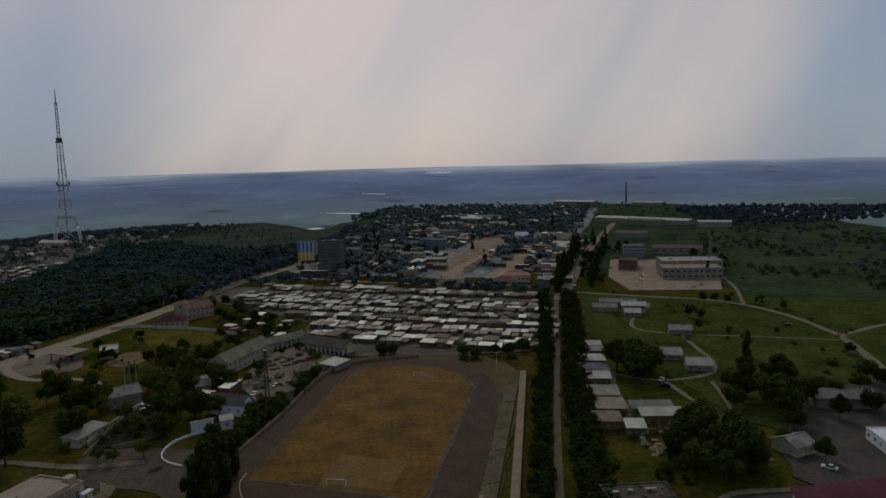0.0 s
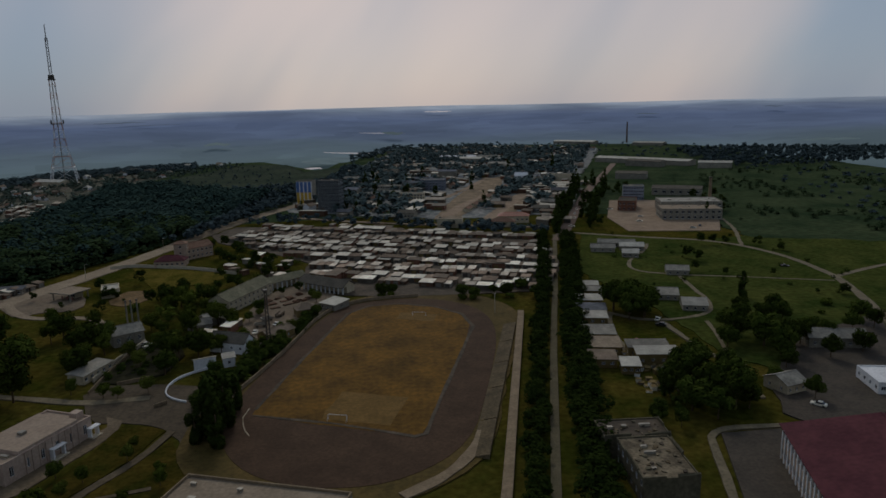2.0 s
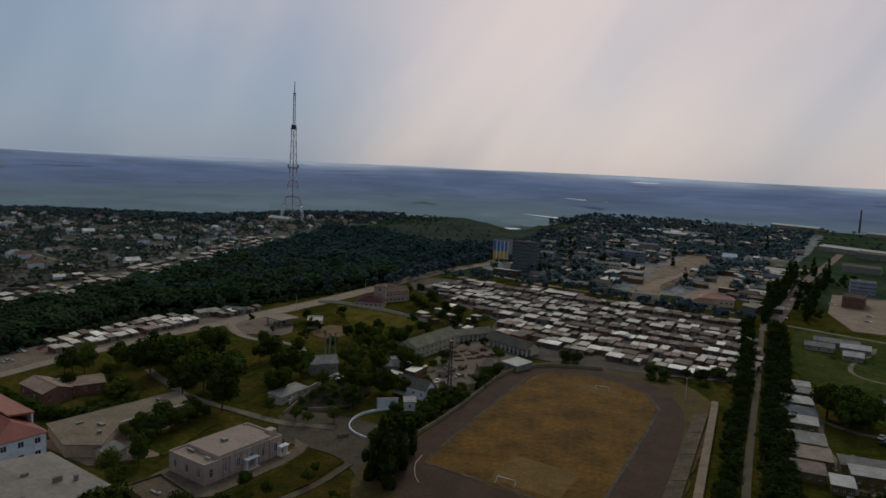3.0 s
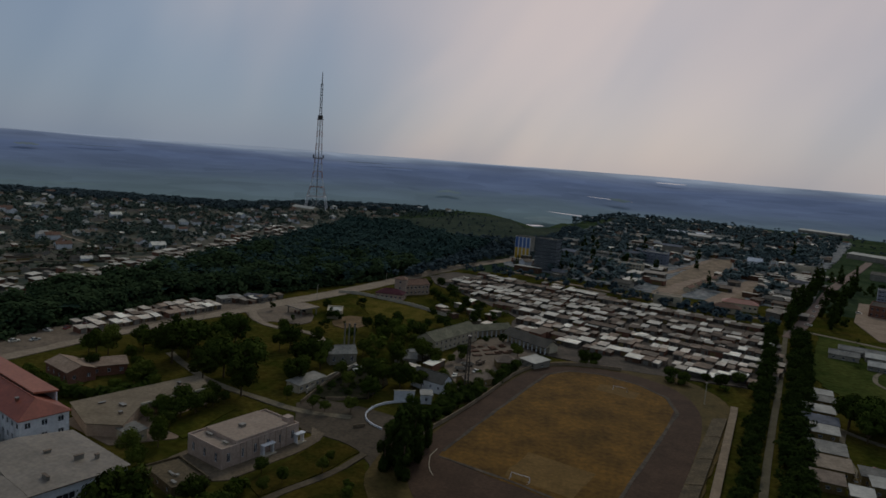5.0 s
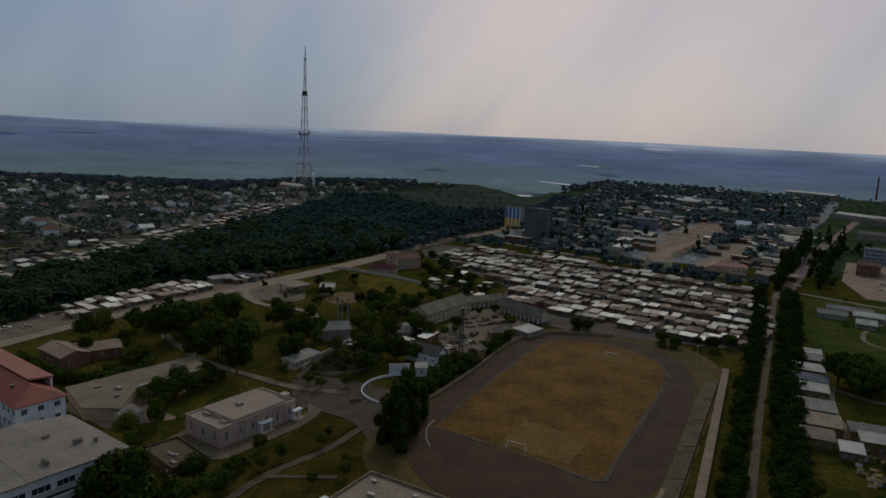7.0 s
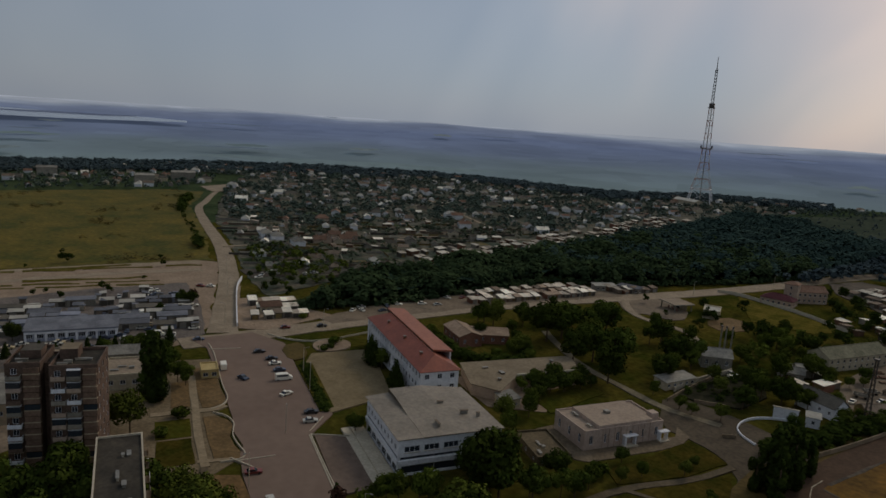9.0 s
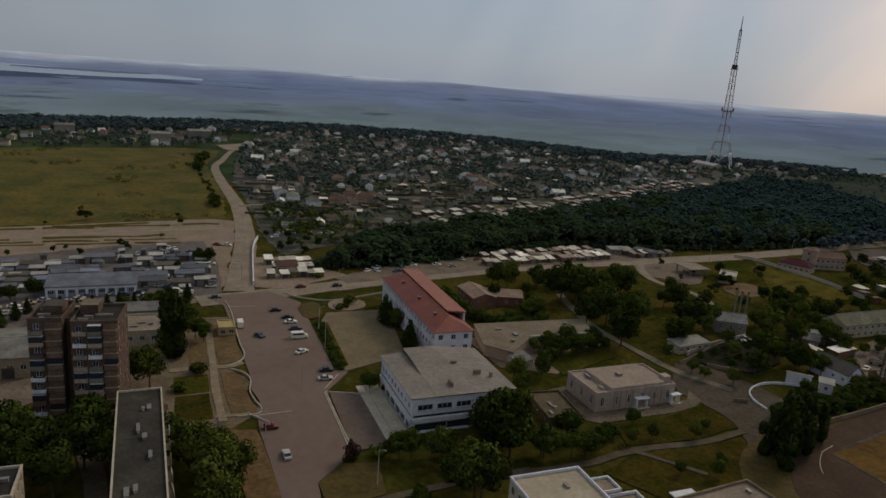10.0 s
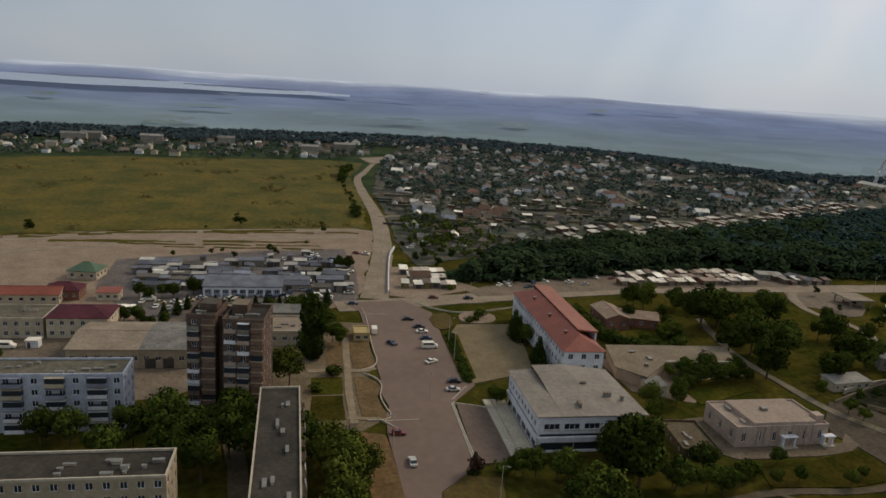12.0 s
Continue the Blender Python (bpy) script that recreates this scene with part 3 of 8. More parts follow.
# ---- foliage
def leaf_mesh(name, centres, sizes, normals, material, rng):
    n = len(centres)
    ref = rng.normal(size=(n, 3))
    a = np.cross(normals, ref)
    a /= np.linalg.norm(a, axis=1)[:, None] + 1e-9
    b = np.cross(normals, a)
    sz = sizes[:, None]
    k = rng.uniform(0.6, 1.1, (n, 1))
    v = np.stack([centres - a * sz, centres - b * sz * k, centres + a * sz, centres + b * sz * k], 1).reshape(-1, 3)
    me = bpy.data.meshes.new(name)
    me.vertices.add(4 * n)
    me.vertices.foreach_set("co", v.astype(np.float32).ravel())
    me.loops.add(4 * n)
    me.loops.foreach_set("vertex_index", np.arange(4 * n, dtype=np.int32))
    me.polygons.add(n)
    me.polygons.foreach_set("loop_start", np.arange(0, 4 * n, 4, dtype=np.int32))
    me.polygons.foreach_set("loop_total", np.full(n, 4, dtype=np.int32))
    me.materials.append(material)
    me.update(calc_edges=True)
    return me


def unit(rng, n):
    d = rng.normal(size=(n, 3))
    return d / np.linalg.norm(d, axis=1)[:, None]


def crown_points(rng, kind, height, spread_r, leaves, lobes=12):
    """Leaf clumps on the outside of lobes that make up a crown."""
    if kind == "poplar":
        t = rng.uniform(0.05, 1.0, lobes)
        r = spread_r * np.sin(np.clip(t, 0.03, 1) ** 0.7 * np.pi * 0.93) * 0.55
        ang = rng.uniform(0, math.tau, lobes)
        c = np.stack([r * np.cos(ang), r * np.sin(ang), height * (0.06 + 0.88 * t)], 1)
        rad = spread_r * rng.uniform(0.45, 0.7, lobes) * (1.05 - 0.65 * t)
        stretch = np.array([1, 1, 2.1])
    elif kind == "conifer":
        t = np.linspace(0.05, 0.97, lobes)
        ang = np.arange(lobes) * 2.4
        r = spread_r * (1 - t) * 0.6
        c = np.stack([r * np.cos(ang), r * np.sin(ang), height * (0.08 + 0.9 * t)], 1)
        rad = spread_r * (0.25 + 0.55 * (1 - t))
        stretch = np.array([1, 1, 0.9])
    elif kind == "bush":
        d = unit(rng, lobes)
        c = d * np.array([spread_r, spread_r, height * 0.4]) * 0.55 + [0, 0, height * 0.5]
        rad = spread_r * rng.uniform(0.35, 0.6, lobes)
        stretch = np.array([1, 1, 0.9])
    else:
        d = unit(rng, lobes)
        ch = height * 0.72
        c = d * np.array([spread_r * 0.66, spread_r * 0.66, ch * 0.34]) * rng.uniform(0.6, 1.1, (lobes, 1)) + [0, 0, height - ch * 0.55]
        rad = spread_r * rng.uniform(0.18, 0.50, lobes)
        stretch = np.array([1, 1, 0.9])
    pick = rng.choice(lobes, leaves, p=rad ** 2 / (rad ** 2).sum())
    d = unit(rng, leaves)
    pts = c[pick] + d * rad[pick][:, None] * stretch * rng.uniform(0.72, 1.08, (leaves, 1))
    pts[:, 2] = np.maximum(pts[:, 2], height * 0.03)
    nor = d + rng.normal(size=(leaves, 3)) * 0.22
    return pts, nor / np.linalg.norm(nor, axis=1)[:, None]


def tree_kit(seed, kind, height, spread_r, leaves, leaf, material, name="tree"):
    rng = np.random.default_rng(seed)
    pts, nor = crown_points(rng, kind, height, spread_r, leaves, {"broad": 24, "poplar": 22, "conifer": 18, "bush": 8}[kind])
    crown = leaf_mesh("crown", pts, leaf * rng.uniform(0.7, 1.3, leaves), nor, material, rng)
    s = Shape()
    r = height * 0.018 + 0.05
    top = height * (0.45 if kind == "broad" else 0.8)
    if kind == "bush":
        top = height * 0.5
    s.tube(0, 0, -0.2, top, r, r * 0.45, BARK, 6)
    for i in range(4 if kind in ("broad", "bush") else 0):
        a = i * 1.7 + seed
        s.beam((0, 0, top * (0.55 + 0.1 * i)), (math.cos(a) * spread_r * 0.55, math.sin(a) * spread_r * 0.55, top + height * 0.2), r * 0.7, BARK)
    return (name, [("trunk", s.mesh("trunk"), "", []), ("crown", crown, "", [])])


far_planting = {True: [], False: []}   # far poplars, other far trees


def plant(kits, x, y, height, label, base=10.0, group="", rng=random, wide=1.0, category="tree"):
    if math.hypot(x, y) > 335:
        far_planting[base == 20].append((x, y, height))
        return None
    s = height / base
    m = pose(x, y, 0, 0, 0, rng.uniform(0, 360)) @ Matrix.Diagonal((s * wide, s * wide, s, 1))
    return spread(rng.choice(kits), m, label, category, group)


def forest(name, spots, label, material, leaves=90, leaf=0.95, seed=5, kind="broad", category="trees", wide=0.42):
    """Many crowns in one mesh. spots: (x, y, height)."""
    rng = np.random.default_rng(seed)
    base = [crown_points(rng, kind, 1.0, wide, leaves, 9) for _ in range(7)]
    cs, ns, sz = [], [], []
    for i, (x, y, h) in enumerate(spots):
        p, n = base[i % 7]
        a = rng.uniform(0, math.tau)
        rot = np.array([[math.cos(a), -math.sin(a), 0], [math.sin(a), math.cos(a), 0], [0, 0, 1]])
        cs.append(p @ rot.T * h * np.array([1, 1, rng.uniform(0.85, 1.1)]) + [x, y, 0])
        up = n @ rot.T + np.array([0, 0, 1.5])
        ns.append(up / np.linalg.norm(up, axis=1)[:, None])
        sz.append(np.full(len(p), leaf * h / 10) * rng.uniform(0.7, 1.3, len(p)))
    me = leaf_mesh(name, np.concatenate(cs), np.concatenate(sz), np.concatenate(ns), material, rng)
    return tagged(new(name, me), label, category, "", "stuff")


def scatter(poly, gap, rng, avoid=(), jitter=0.45):
    xs, ys = [p[0] for p in poly], [p[1] for p in poly]
    out = []
    y = min(ys)
    while y < max(ys):
        x = min(xs)
        while x < max(xs):
            px, py = x + rng.uniform(-jitter, jitter) * gap, y + rng.uniform(-jitter, jitter) * gap
            if inside(px, py, poly) and not any(inside(px, py, a) for a in avoid):
                out.append((px, py))
            x += gap
        y += gap
    return out


# ---------------------------------------------------------------- ground
RIDGE = [(-180, 1000), (-60, 820), (-40, 840), (-34, 900), (-29, 1080), (-25, 1300), (-20.7, 1420), (-7.7, 1470), (1.4, 1424), (6.0, 1100), (7.7, 965), (12.4, 1190), (17.8, 1147), (25, 1128),
         (33, 1010), (44.6, 1110), (56, 1140), (79, 1040), (180, 1100)]


def ridge(az):
    for (a, r), (b, q) in zip(RIDGE, RIDGE[1:]):
        if a <= az <= b:
            return r + (q - r) * (az - a) / (b - a)
    return 1100


def terrain(x, y):
    r = math.hypot(x, y)
    e = ridge(math.degrees(math.atan2(-x, y)))
    if r <= e:
        return 0.0
    if r < e + 500:
        s = (r - e) / 500
        return -95 * s * s * (3 - 2 * s)
    s = (r - e - 500) / (4900 - e - 500)
    return -95 + 157 * s ** 1.25


g = Shape()
radii = [0, 60, 120, 200, 300, 420, 560, 720, 880, 960, 1040, 1120, 1200, 1280, 1360, 1440, 1520, 1640, 1780, 1940, 2120, 2340, 2600, 2900, 3250, 3650, 4050, 4400, 4650, 4820, 4900]
SEG = 180
grid = []
for r in radii:
    row = []
    for i in range(SEG):
        a = i * math.tau / SEG
        x, y = -r * math.sin(a), r * math.cos(a)
        lift = 22 * noise.noise((x / 700, y / 700, 0.3)) * min(1.0, max(0.0, (r - 1700) / 1500)) * (1.0 if r < 4700 else 0.35)
        row.append((x, y, terrain(x, y) + lift))
    grid.append(row)
gv = [(0.0, 0.0, 0.0)] + [p for row in grid[1:] for p in row]
gf, gk = [], []
for k in range(len(radii) - 1):
    for i in range(SEG):
        j = (i + 1) % SEG
        if k == 0:
            gf.append((0, 1 + i, 1 + j))
        else:
            o, q = 1 + (k - 1) * SEG, 1 + k * SEG
            gf.append((o + i, q + i, q + j, o + j))
        r = radii[k]
        # material by distance: plain grass, cooler tinted green, then the haze-painted lowland
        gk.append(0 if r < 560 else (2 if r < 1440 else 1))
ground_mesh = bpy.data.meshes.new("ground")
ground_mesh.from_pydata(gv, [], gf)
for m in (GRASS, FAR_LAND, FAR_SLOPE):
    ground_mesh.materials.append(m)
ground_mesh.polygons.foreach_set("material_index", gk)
ground_mesh.polygons.foreach_set("use_smooth", [True] * len(gf))
ground_mesh.update()
tagged(new("ground", ground_mesh), "grassy plateau that falls to river lowland with painted blue haze", "ground", "", "structure")


def far_patch(name, az0, az1, r0, r1, material, label, category, ragged=0.25, seed=0):
    """A lake, river reach or field in the lowland, laid over the ground."""
    s = Shape()
    n = 36
    rows = []
    for i in range(n + 1):
        t = i / n
        az = radians(az0 + (az1 - az0) * t)
        env = math.sin(math.pi * min(max(t, 0.02), 0.98)) ** 0.5
        mid, half = (r0 + r1) / 2, (r1 - r0) / 2 * env
        w = ragged * (r1 - r0) * noise.noise((t * 5, seed, 0.5))
        rows.append([(-(rr) * math.sin(az), rr * math.cos(az)) for rr in (mid - half + w, mid + w * 0.5, mid + half + w)])
    for a, b in zip(rows, rows[1:]):
        for k in range(2):
            s.face([(x, y, terrain(x, y) + 17 + 0.2 * seed) for x, y in (a[k], a[k + 1], b[k + 1], b[k])], material)
    return solo(name, s, label, category, "structure")


# ---- town ground: roads, yards, lawns
FIELD_POLY = [(-409, 60), (-380, 180), (-520, 238), (-600, 262), (-640, 290), (-690, 318), (-715, 290), (-745, 60), (-725, -120), (-520, -120), (-412, -40)]
zone("steppe_field", FIELD_POLY, FIELD, 0.05, "olive-yellow open steppe field", "field", 0, 5.0)
zone("dirt_yard_market", [(-420, -60), (-404, 70), (-384, 172), (-372, 182), (-335, 162), (-262, 124), (-248, 108), (-240, 60), (-262, -60)], DIRT, 0.08, "trampled pale dirt yard round the market", "yard", 0, 3.0)
zone("service_yard", [(-268, -45), (-206, -45), (-190, 30), (-200, 62), (-240, 80), (-256, 44)], YARD_DUST, 0.09, "dusty grey service yard behind the flats", "yard", 0, 1.0)
zone("market_ground", [(-346, 36), (-300, 22), (-258, 34), (-246, 70), (-254, 118), (-300, 136), (-336, 146), (-344, 108)], MARKET_GREY, 0.10, "stained grey asphalt of the market", "yard", 0, 1.5)
strip("dirt_track", [(-372, -40), (-378, 60), (-372, 120), (-360, 165)], 7, DUST_ROAD, 0.12, "pale dirt track along the field's edge", "road", 2, 1.5)
strip("dirt_track", [(-396, -60), (-401, 60), (-392, 120), (-378, 172)], 6, DUST_ROAD, 0.12, "pale dirt track along the field's edge", "road", 2, 1.5)
rngv = random.Random(61)
VERGE = mat("olive_weeds", (0.060, 0.056, 0.022), (0.105, 0.086, 0.042), 7, fine=0.3, fine_size=1.2, warm=True, matt=True)
for (ax, ay), (bx, by), w in (((-414, -20), (-384, 150), 6.0), ((-405, 40), (-371, 170), 4.5), ((-392, 10), (-352, 150), 5.5), ((-378, 40), (-344, 140), 4.0), ((-409, -60), (-401, 40), 5.0), ((-366, 60), (-338, 135), 3.5)):
    t = 0.0
    while t < 0.95:
        e = min(1.0, t + rngv.uniform(0.16, 0.42))
        pts = [(ax + (bx - ax) * k + rngv.uniform(-1.2, 1.2), ay + (by - ay) * k) for k in (t, (2 * t + e) / 3, (t + 2 * e) / 3, e)]
        strip("verge", pts, (w * rngv.uniform(0.7, 1.1), w * rngv.uniform(0.3, 0.8)), VERGE, 0.16, "ragged strip of dry weeds between dirt tracks", "grass", 1, 2.4)
        t = e + rngv.uniform(0.02, 0.10)
strip("main_road", [(-252, 124), (-332, 168), (-412, 203), (-500, 232), (-585, 263), (-615, 285), (-690, 330), (-760, 392), (-820, 430)], (12, 2), DUST_ROAD, 0.2, "dusty pale road that runs out of town", "road", 3, 0.5)
strip("side_road", [(-412, 203), (-408, 260), (-395, 330)], 5, DUST_ROAD, 0.16, "dusty lane between gardens", "road", 2, 0.8)
strip("cross_road", [(-248, 105), (-243, 130), (-240, 155), (-235, 195), (-226, 242), (-213, 290), (-197, 335), (-180, 384), (-165, 442), (-152, 507), (-138, 560), (-116, 620), (-80, 700)], 12.5, DUST_ROAD, 0.24, "pale dusty street along the wooded ravine", "road", 2, 0.8)
zone("plaza", [(-251, 110), (-246, 134), (-228, 138), (-203, 128), (-163, 116), (-155, 103), (-124, 91), (-121, 85), (-117.6, 77), (-108, 72.2), (-101, 67), (-70, 54), (-74, 46), (-103, 62.5), (-122.5, 69.5), (-137, 74.5),
               (-146, 77.5), (-156, 82), (-160, 85), (-170, 87), (-178, 91), (-187, 94), (-200, 99), (-217, 104), (-238, 111)], ASPHALT, 0.28, "wide grey asphalt square", "square")
zone("parade_ground", [(-212, 140), (-204, 162), (-164, 140), (-164, 116), (-203, 131)], mat("olive_paving", (0.150, 0.122, 0.078), (0.195, 0.160, 0.108), 8, fine=0.15, fine_size=1.0), 0.33, "pale concrete forecourt before the school", "pavement")
zone("forecourt", [(-155, 104), (-147, 111), (-121, 101), (-124, 91)], mat("worn_asphalt", (0.122, 0.094, 0.086), (0.150, 0.116, 0.106), 9, fine=0.12, fine_size=1.5), 0.36, "worn asphalt forecourt beside the hall", "pavement")
zone("school_yard", [(-165, 168), (-150, 212), (-132, 206), (-126, 172), (-140, 160)], DIRT, 0.10, "dusty yard among low buildings", "yard")
zone("east_yard", [(-112, 222), (-98, 193), (-86, 194), (-70.4, 186), (-59, 166), (-55, 143), (-50, 150), (-52, 180), (-60, 214), (-82, 222)], mat("trodden_apron", (0.058, 0.048, 0.037), (0.082, 0.068, 0.054), 7, fine=0.25, fine_size=1.2), 0.12, "trodden brown apron by the stadium", "yard", 1, 0.8)
zone("pole_yard", [(-76, 293), (-74, 330), (-61, 350), (-38, 330), (-38, 305), (-51, 254), (-63, 250), (-70, 268)], YARD_DUST, 0.12, "dusty work yard", "yard", 1, 1.0)
BED_SOIL = mat("dry_bed_soil", (0.104, 0.072, 0.036), (0.160, 0.110, 0.058), 5, fine=0.25, fine_size=1.0)
PALE_PATH = mat("pale_paving", (0.200, 0.165, 0.122), (0.270, 0.226, 0.172), 5, fine=0.15, fine_size=0.8)
zone("footway_court", [(-196, 55), (-216, 66), (-232, 96), (-226, 108), (-214, 103), (-200, 98), (-189, 95), (-185, 88), (-180, 88), (-168, 84), (-154, 80), (-150, 70), (-162, 58)], mat("trodden_court", (0.120, 0.096, 0.066), (0.175, 0.142, 0.102), 6, fine=0.25, fine_size=1.0), 0.06, "trodden paving between planted beds", "pavement", 0, 0.6)
zone("lawn_strip", [(-187, 72), (-184, 80.6), (-173, 76.4), (-176, 67.6)], LAWN, 0.14, "green lawn bed with a low hedge", "lawn", 0, 0.3)
zone("lawn_strip", [(-175, 67.4), (-172, 76), (-158, 70.8), (-161.4, 62)], DRY_LAWN, 0.14, "olive lawn bed with a low hedge", "lawn", 0, 0.3)
zone("lawn_bay", [(-221, 98), (-218, 104), (-200.6, 98), (-192, 95.6), (-188.5, 92.6), (-188, 88.6), (-189, 86.8), (-202, 91)], BED_SOIL, 0.20, "parched brown bed by the kiosk", "lawn", 0, 0.4)
zone("lawn_bay", [(-182.6, 84), (-181.4, 87), (-177.1, 89), (-173, 88.8), (-167.2, 84.9), (-161.1, 83.2), (-156.5, 82.8), (-154.2, 81.2), (-156, 75), (-166.5, 78.4)], BED_SOIL, 0.20, "parched brown bed with a scalloped edge", "lawn", 0, 0.3)
zone("lawn_bay", [(-211.8, 86.8), (-211.5, 92.4), (-192, 84.4), (-193.6, 79.3)], BED_SOIL, 0.18, "dry bed with a few bushes", "lawn", 0, 0.5)
for pts, w in (([(-192, 72.5), (-188.4, 83), (-185.6, 88.6), (-186.8, 93)], 2.6), ([(-214, 94.6), (-188, 84.2), (-171.8, 77.8), (-155, 72)], 2.2), ([(-191, 76), (-187, 86)], 0.5), ([(-158.5, 71.5), (-155, 79)], 1.6)):
    strip("footpath", pts, w, PALE_PATH, 0.26, "pale paved footpath between beds", "path", 1, 0.2)
zone("bare_bed", [(-151, 71), (-146, 77), (-137, 74.5), (-122.5, 69.5), (-103, 62.5), (-74, 46), (-78, 41), (-108, 56.5), (-124, 62)], mat("ochre_soil", (0.105, 0.070, 0.032), (0.155, 0.098, 0.048), 5, fine=0.3, fine_size=1.2), 0.20, "bare ochre soil bed with weeds", "bed", 0, 0.7)
APRON = mat("worn_paving", (0.105, 0.086, 0.066), (0.150, 0.124, 0.098), 6, fine=0.25, fine_size=0.9)
zone("club_apron", [(-120, 160), (-103, 152.5), (-97.5, 155), (-86.5, 187), (-88, 195), (-94, 198), (-91, 191), (-102, 161), (-118.5, 167)], APRON, 0.09, "worn paving round the club house", "pavement", 0, 0.6)
zone("lawn", [(-92, 156), (-86, 192), (-73, 187), (-76.5, 170), (-86, 151)], DRY_LAWN, 0.10, "dry brown lawn beside the club", "lawn", 0, 1.0)
zone("lawn", [(-82.5, 150), (-69.4, 180.7), (-59, 165.3), (-57, 150.1), (-66.2, 137), (-82, 135.2)], DRY_LAWN, 0.10, "olive lawn with paths", "lawn", 0, 1.0)
zone("lawn", [(-139, 179), (-133, 207), (-124, 202), (-124, 173)], LAWN, 0.14, "green lawn in the yard", "lawn", 0, 0.8)
zone("lawn", [(-164, 399), (-145, 395), (-124, 388), (-100, 374), (-108, 356), (-135, 350), (-150, 374)], PLAY_LAWN, 0.10, "mown olive playing field", "lawn", 0, 1.0)
zone("lawn", [(-148, 324), (-148.5, 346), (-135, 346), (-128, 335), (-134, 317)], BED_SOIL, 0.10, "dry clearing beside the filling station", "lawn", 1, 1.0)
zone("lawn", [(-112, 424), (-71, 417), (-74, 388), (-99, 391)], LAWN, 0.10, "green garden plot beside the garages", "lawn", 0, 1.5)
zone("station_yard", [(-200, 328), (-200, 346), (-187, 348), (-164, 342), (-154, 314), (-173, 313), (-177, 307), (-184, 309)], YARD_DUST, 0.12, "dusty yard round the filling station", "yard", 1, 0.6)
strip("curved_lane", [(-200, 336), (-188, 318), (-176, 306.5), (-165, 302.5), (-145, 303.5), (-131, 287)], 4, DUST_ROAD, 0.14, "dusty lane behind the filling station", "road", 2, 0.6)
strip("lane", [(-182, 243), (-164, 230), (-146, 219), (-124, 213), (-104, 208), (-86, 211)], 3.2, LANE, 0.16, "trodden lane behind the club", "road", 2, 0.8)
zone("lawn", [(-225, 134), (-226, 145), (-209, 137), (-209, 129)], BROWN_GRASS, 0.36, "dry grass island", "lawn", 1)
zone("round_bed", [(-225, 148), (-219, 162), (-208, 156), (-212, 142)], DIRT, 0.30, "bare oval bed with shrubs", "bed", 2)
for pts, w in (([(-96, 112), (-86.5, 133), (-84, 150), (-74, 170.5), (-71, 186)], 2.4), 
               ([(-155, 71.5), (-129, 62.3), (-108.8, 55), (-80, 40)], 1.8), ([(-178, 44), (-136, 37), (-110, 28)], 4.5),
               ([(-107, 72), (-103, 89), (-99.4, 102), (-93, 121)], 2.2), ([(-102.5, 87), (-90.7, 81.8), (-78, 75)], 1.8), ([(-92, 100), (-82, 93.7)], 2), ([(-83, 150), (-65.8, 155.6)], 1.4)):
    strip("footpath", pts, w, PATHWAY, 0.26, "pale concrete footpath", "path", 1, 0.3)
# kerbs along the square
for pts in ([(-242, 113.5), (-232, 111), (-216.1, 104.9), (-200.4, 98.9), (-191.4, 96.5), (-187.2, 93), (-186, 88.4)], [(-183.8, 87.8), (-179.6, 90), (-174, 89.6), (-170, 87.2), (-167.2, 85.5), (-161, 84), (-155.8, 83.6), (-153.1, 81.4), (-155, 76)], [(-155, 103), (-140, 97), (-124, 91)],
            [(-155.5, 79), (-145, 82)], [(-155, 103), (-148, 111)], [(-241, 138), (-231, 141), (-222, 150), (-222, 175)]):
    strip("kerb", pts, 0.28, PALE_CONCRETE, 0.45, "whitewashed kerb along the square", "kerb", 2)
# painted lines on the square
for a, b in (((-153, 80), (-150, 89)), ((-163, 112.5), (-157, 104)), ((-236, 111), (-231, 121)), ((-155, 102.5), (-124.5, 90.5))):
    strip("painted_line", [a, b], 0.28, PALE_CONCRETE, 0.31, "worn white line painted on the asphalt", "road marking", 0)
for k in range(9):
    strip("crossing_bar", [(-104.2 - k * 0.5, 65.0 + k * 0.8), (-102.4 - k * 0.5, 66.2 + k * 0.8)], 0.35, PALE_CONCRETE, 0.31, "white bar of a zebra crossing", "road marking", 0)
zone("lawn", [(-117, 77), (-121, 85), (-116.3, 93), (-105, 86.5), (-107.5, 73)], BROWN_GRASS, 0.31, "parched lawn corner by the square", "lawn", 0, 0.5)
zone("lawn", [(-105, 72), (-102, 85.5), (-90.5, 81.5), (-78, 74), (-80, 62), (-100, 69)], BROWN_GRASS, 0.31, "parched lawn beside the crossing", "lawn", 0, 0.5)
zone("hedge_bed", [(-204, 128.5), (-202, 134), (-167, 119), (-166, 113.5)], GRASS, 0.40, "dark planted bed", "bed")

GARDEN = mat("garden_plots", (0.042, 0.054, 0.034), (0.118, 0.100, 0.068), 14, fine=0.45, fine_size=4.0, spot=(0.40, 0.62), cool=True)
zone("gardens", [(-292, 168), (-302, 205), (-306, 300), (-318, 520), (-340, 720), (-330, 960), (-420, 1090), (-560, 830), (-780, 770), (-940, 620), (-1000, 430), (-840, 445), (-700, 348), (-610, 296), (-500, 241), (-412, 210), (-330, 176)], GARDEN, 0.03, "dark garden plots between the houses", "gardens", 0, 3.0)
# soil lightened and blued: the veil of haze is in its colour
HAZED_TOWN_SOIL = mat("haze_paled_town_soil", (0.120, 0.135, 0.128), (0.215, 0.208, 0.190), 16, fine=0.45, fine_size=4.0, spot=(0.40, 0.62), cool=True)
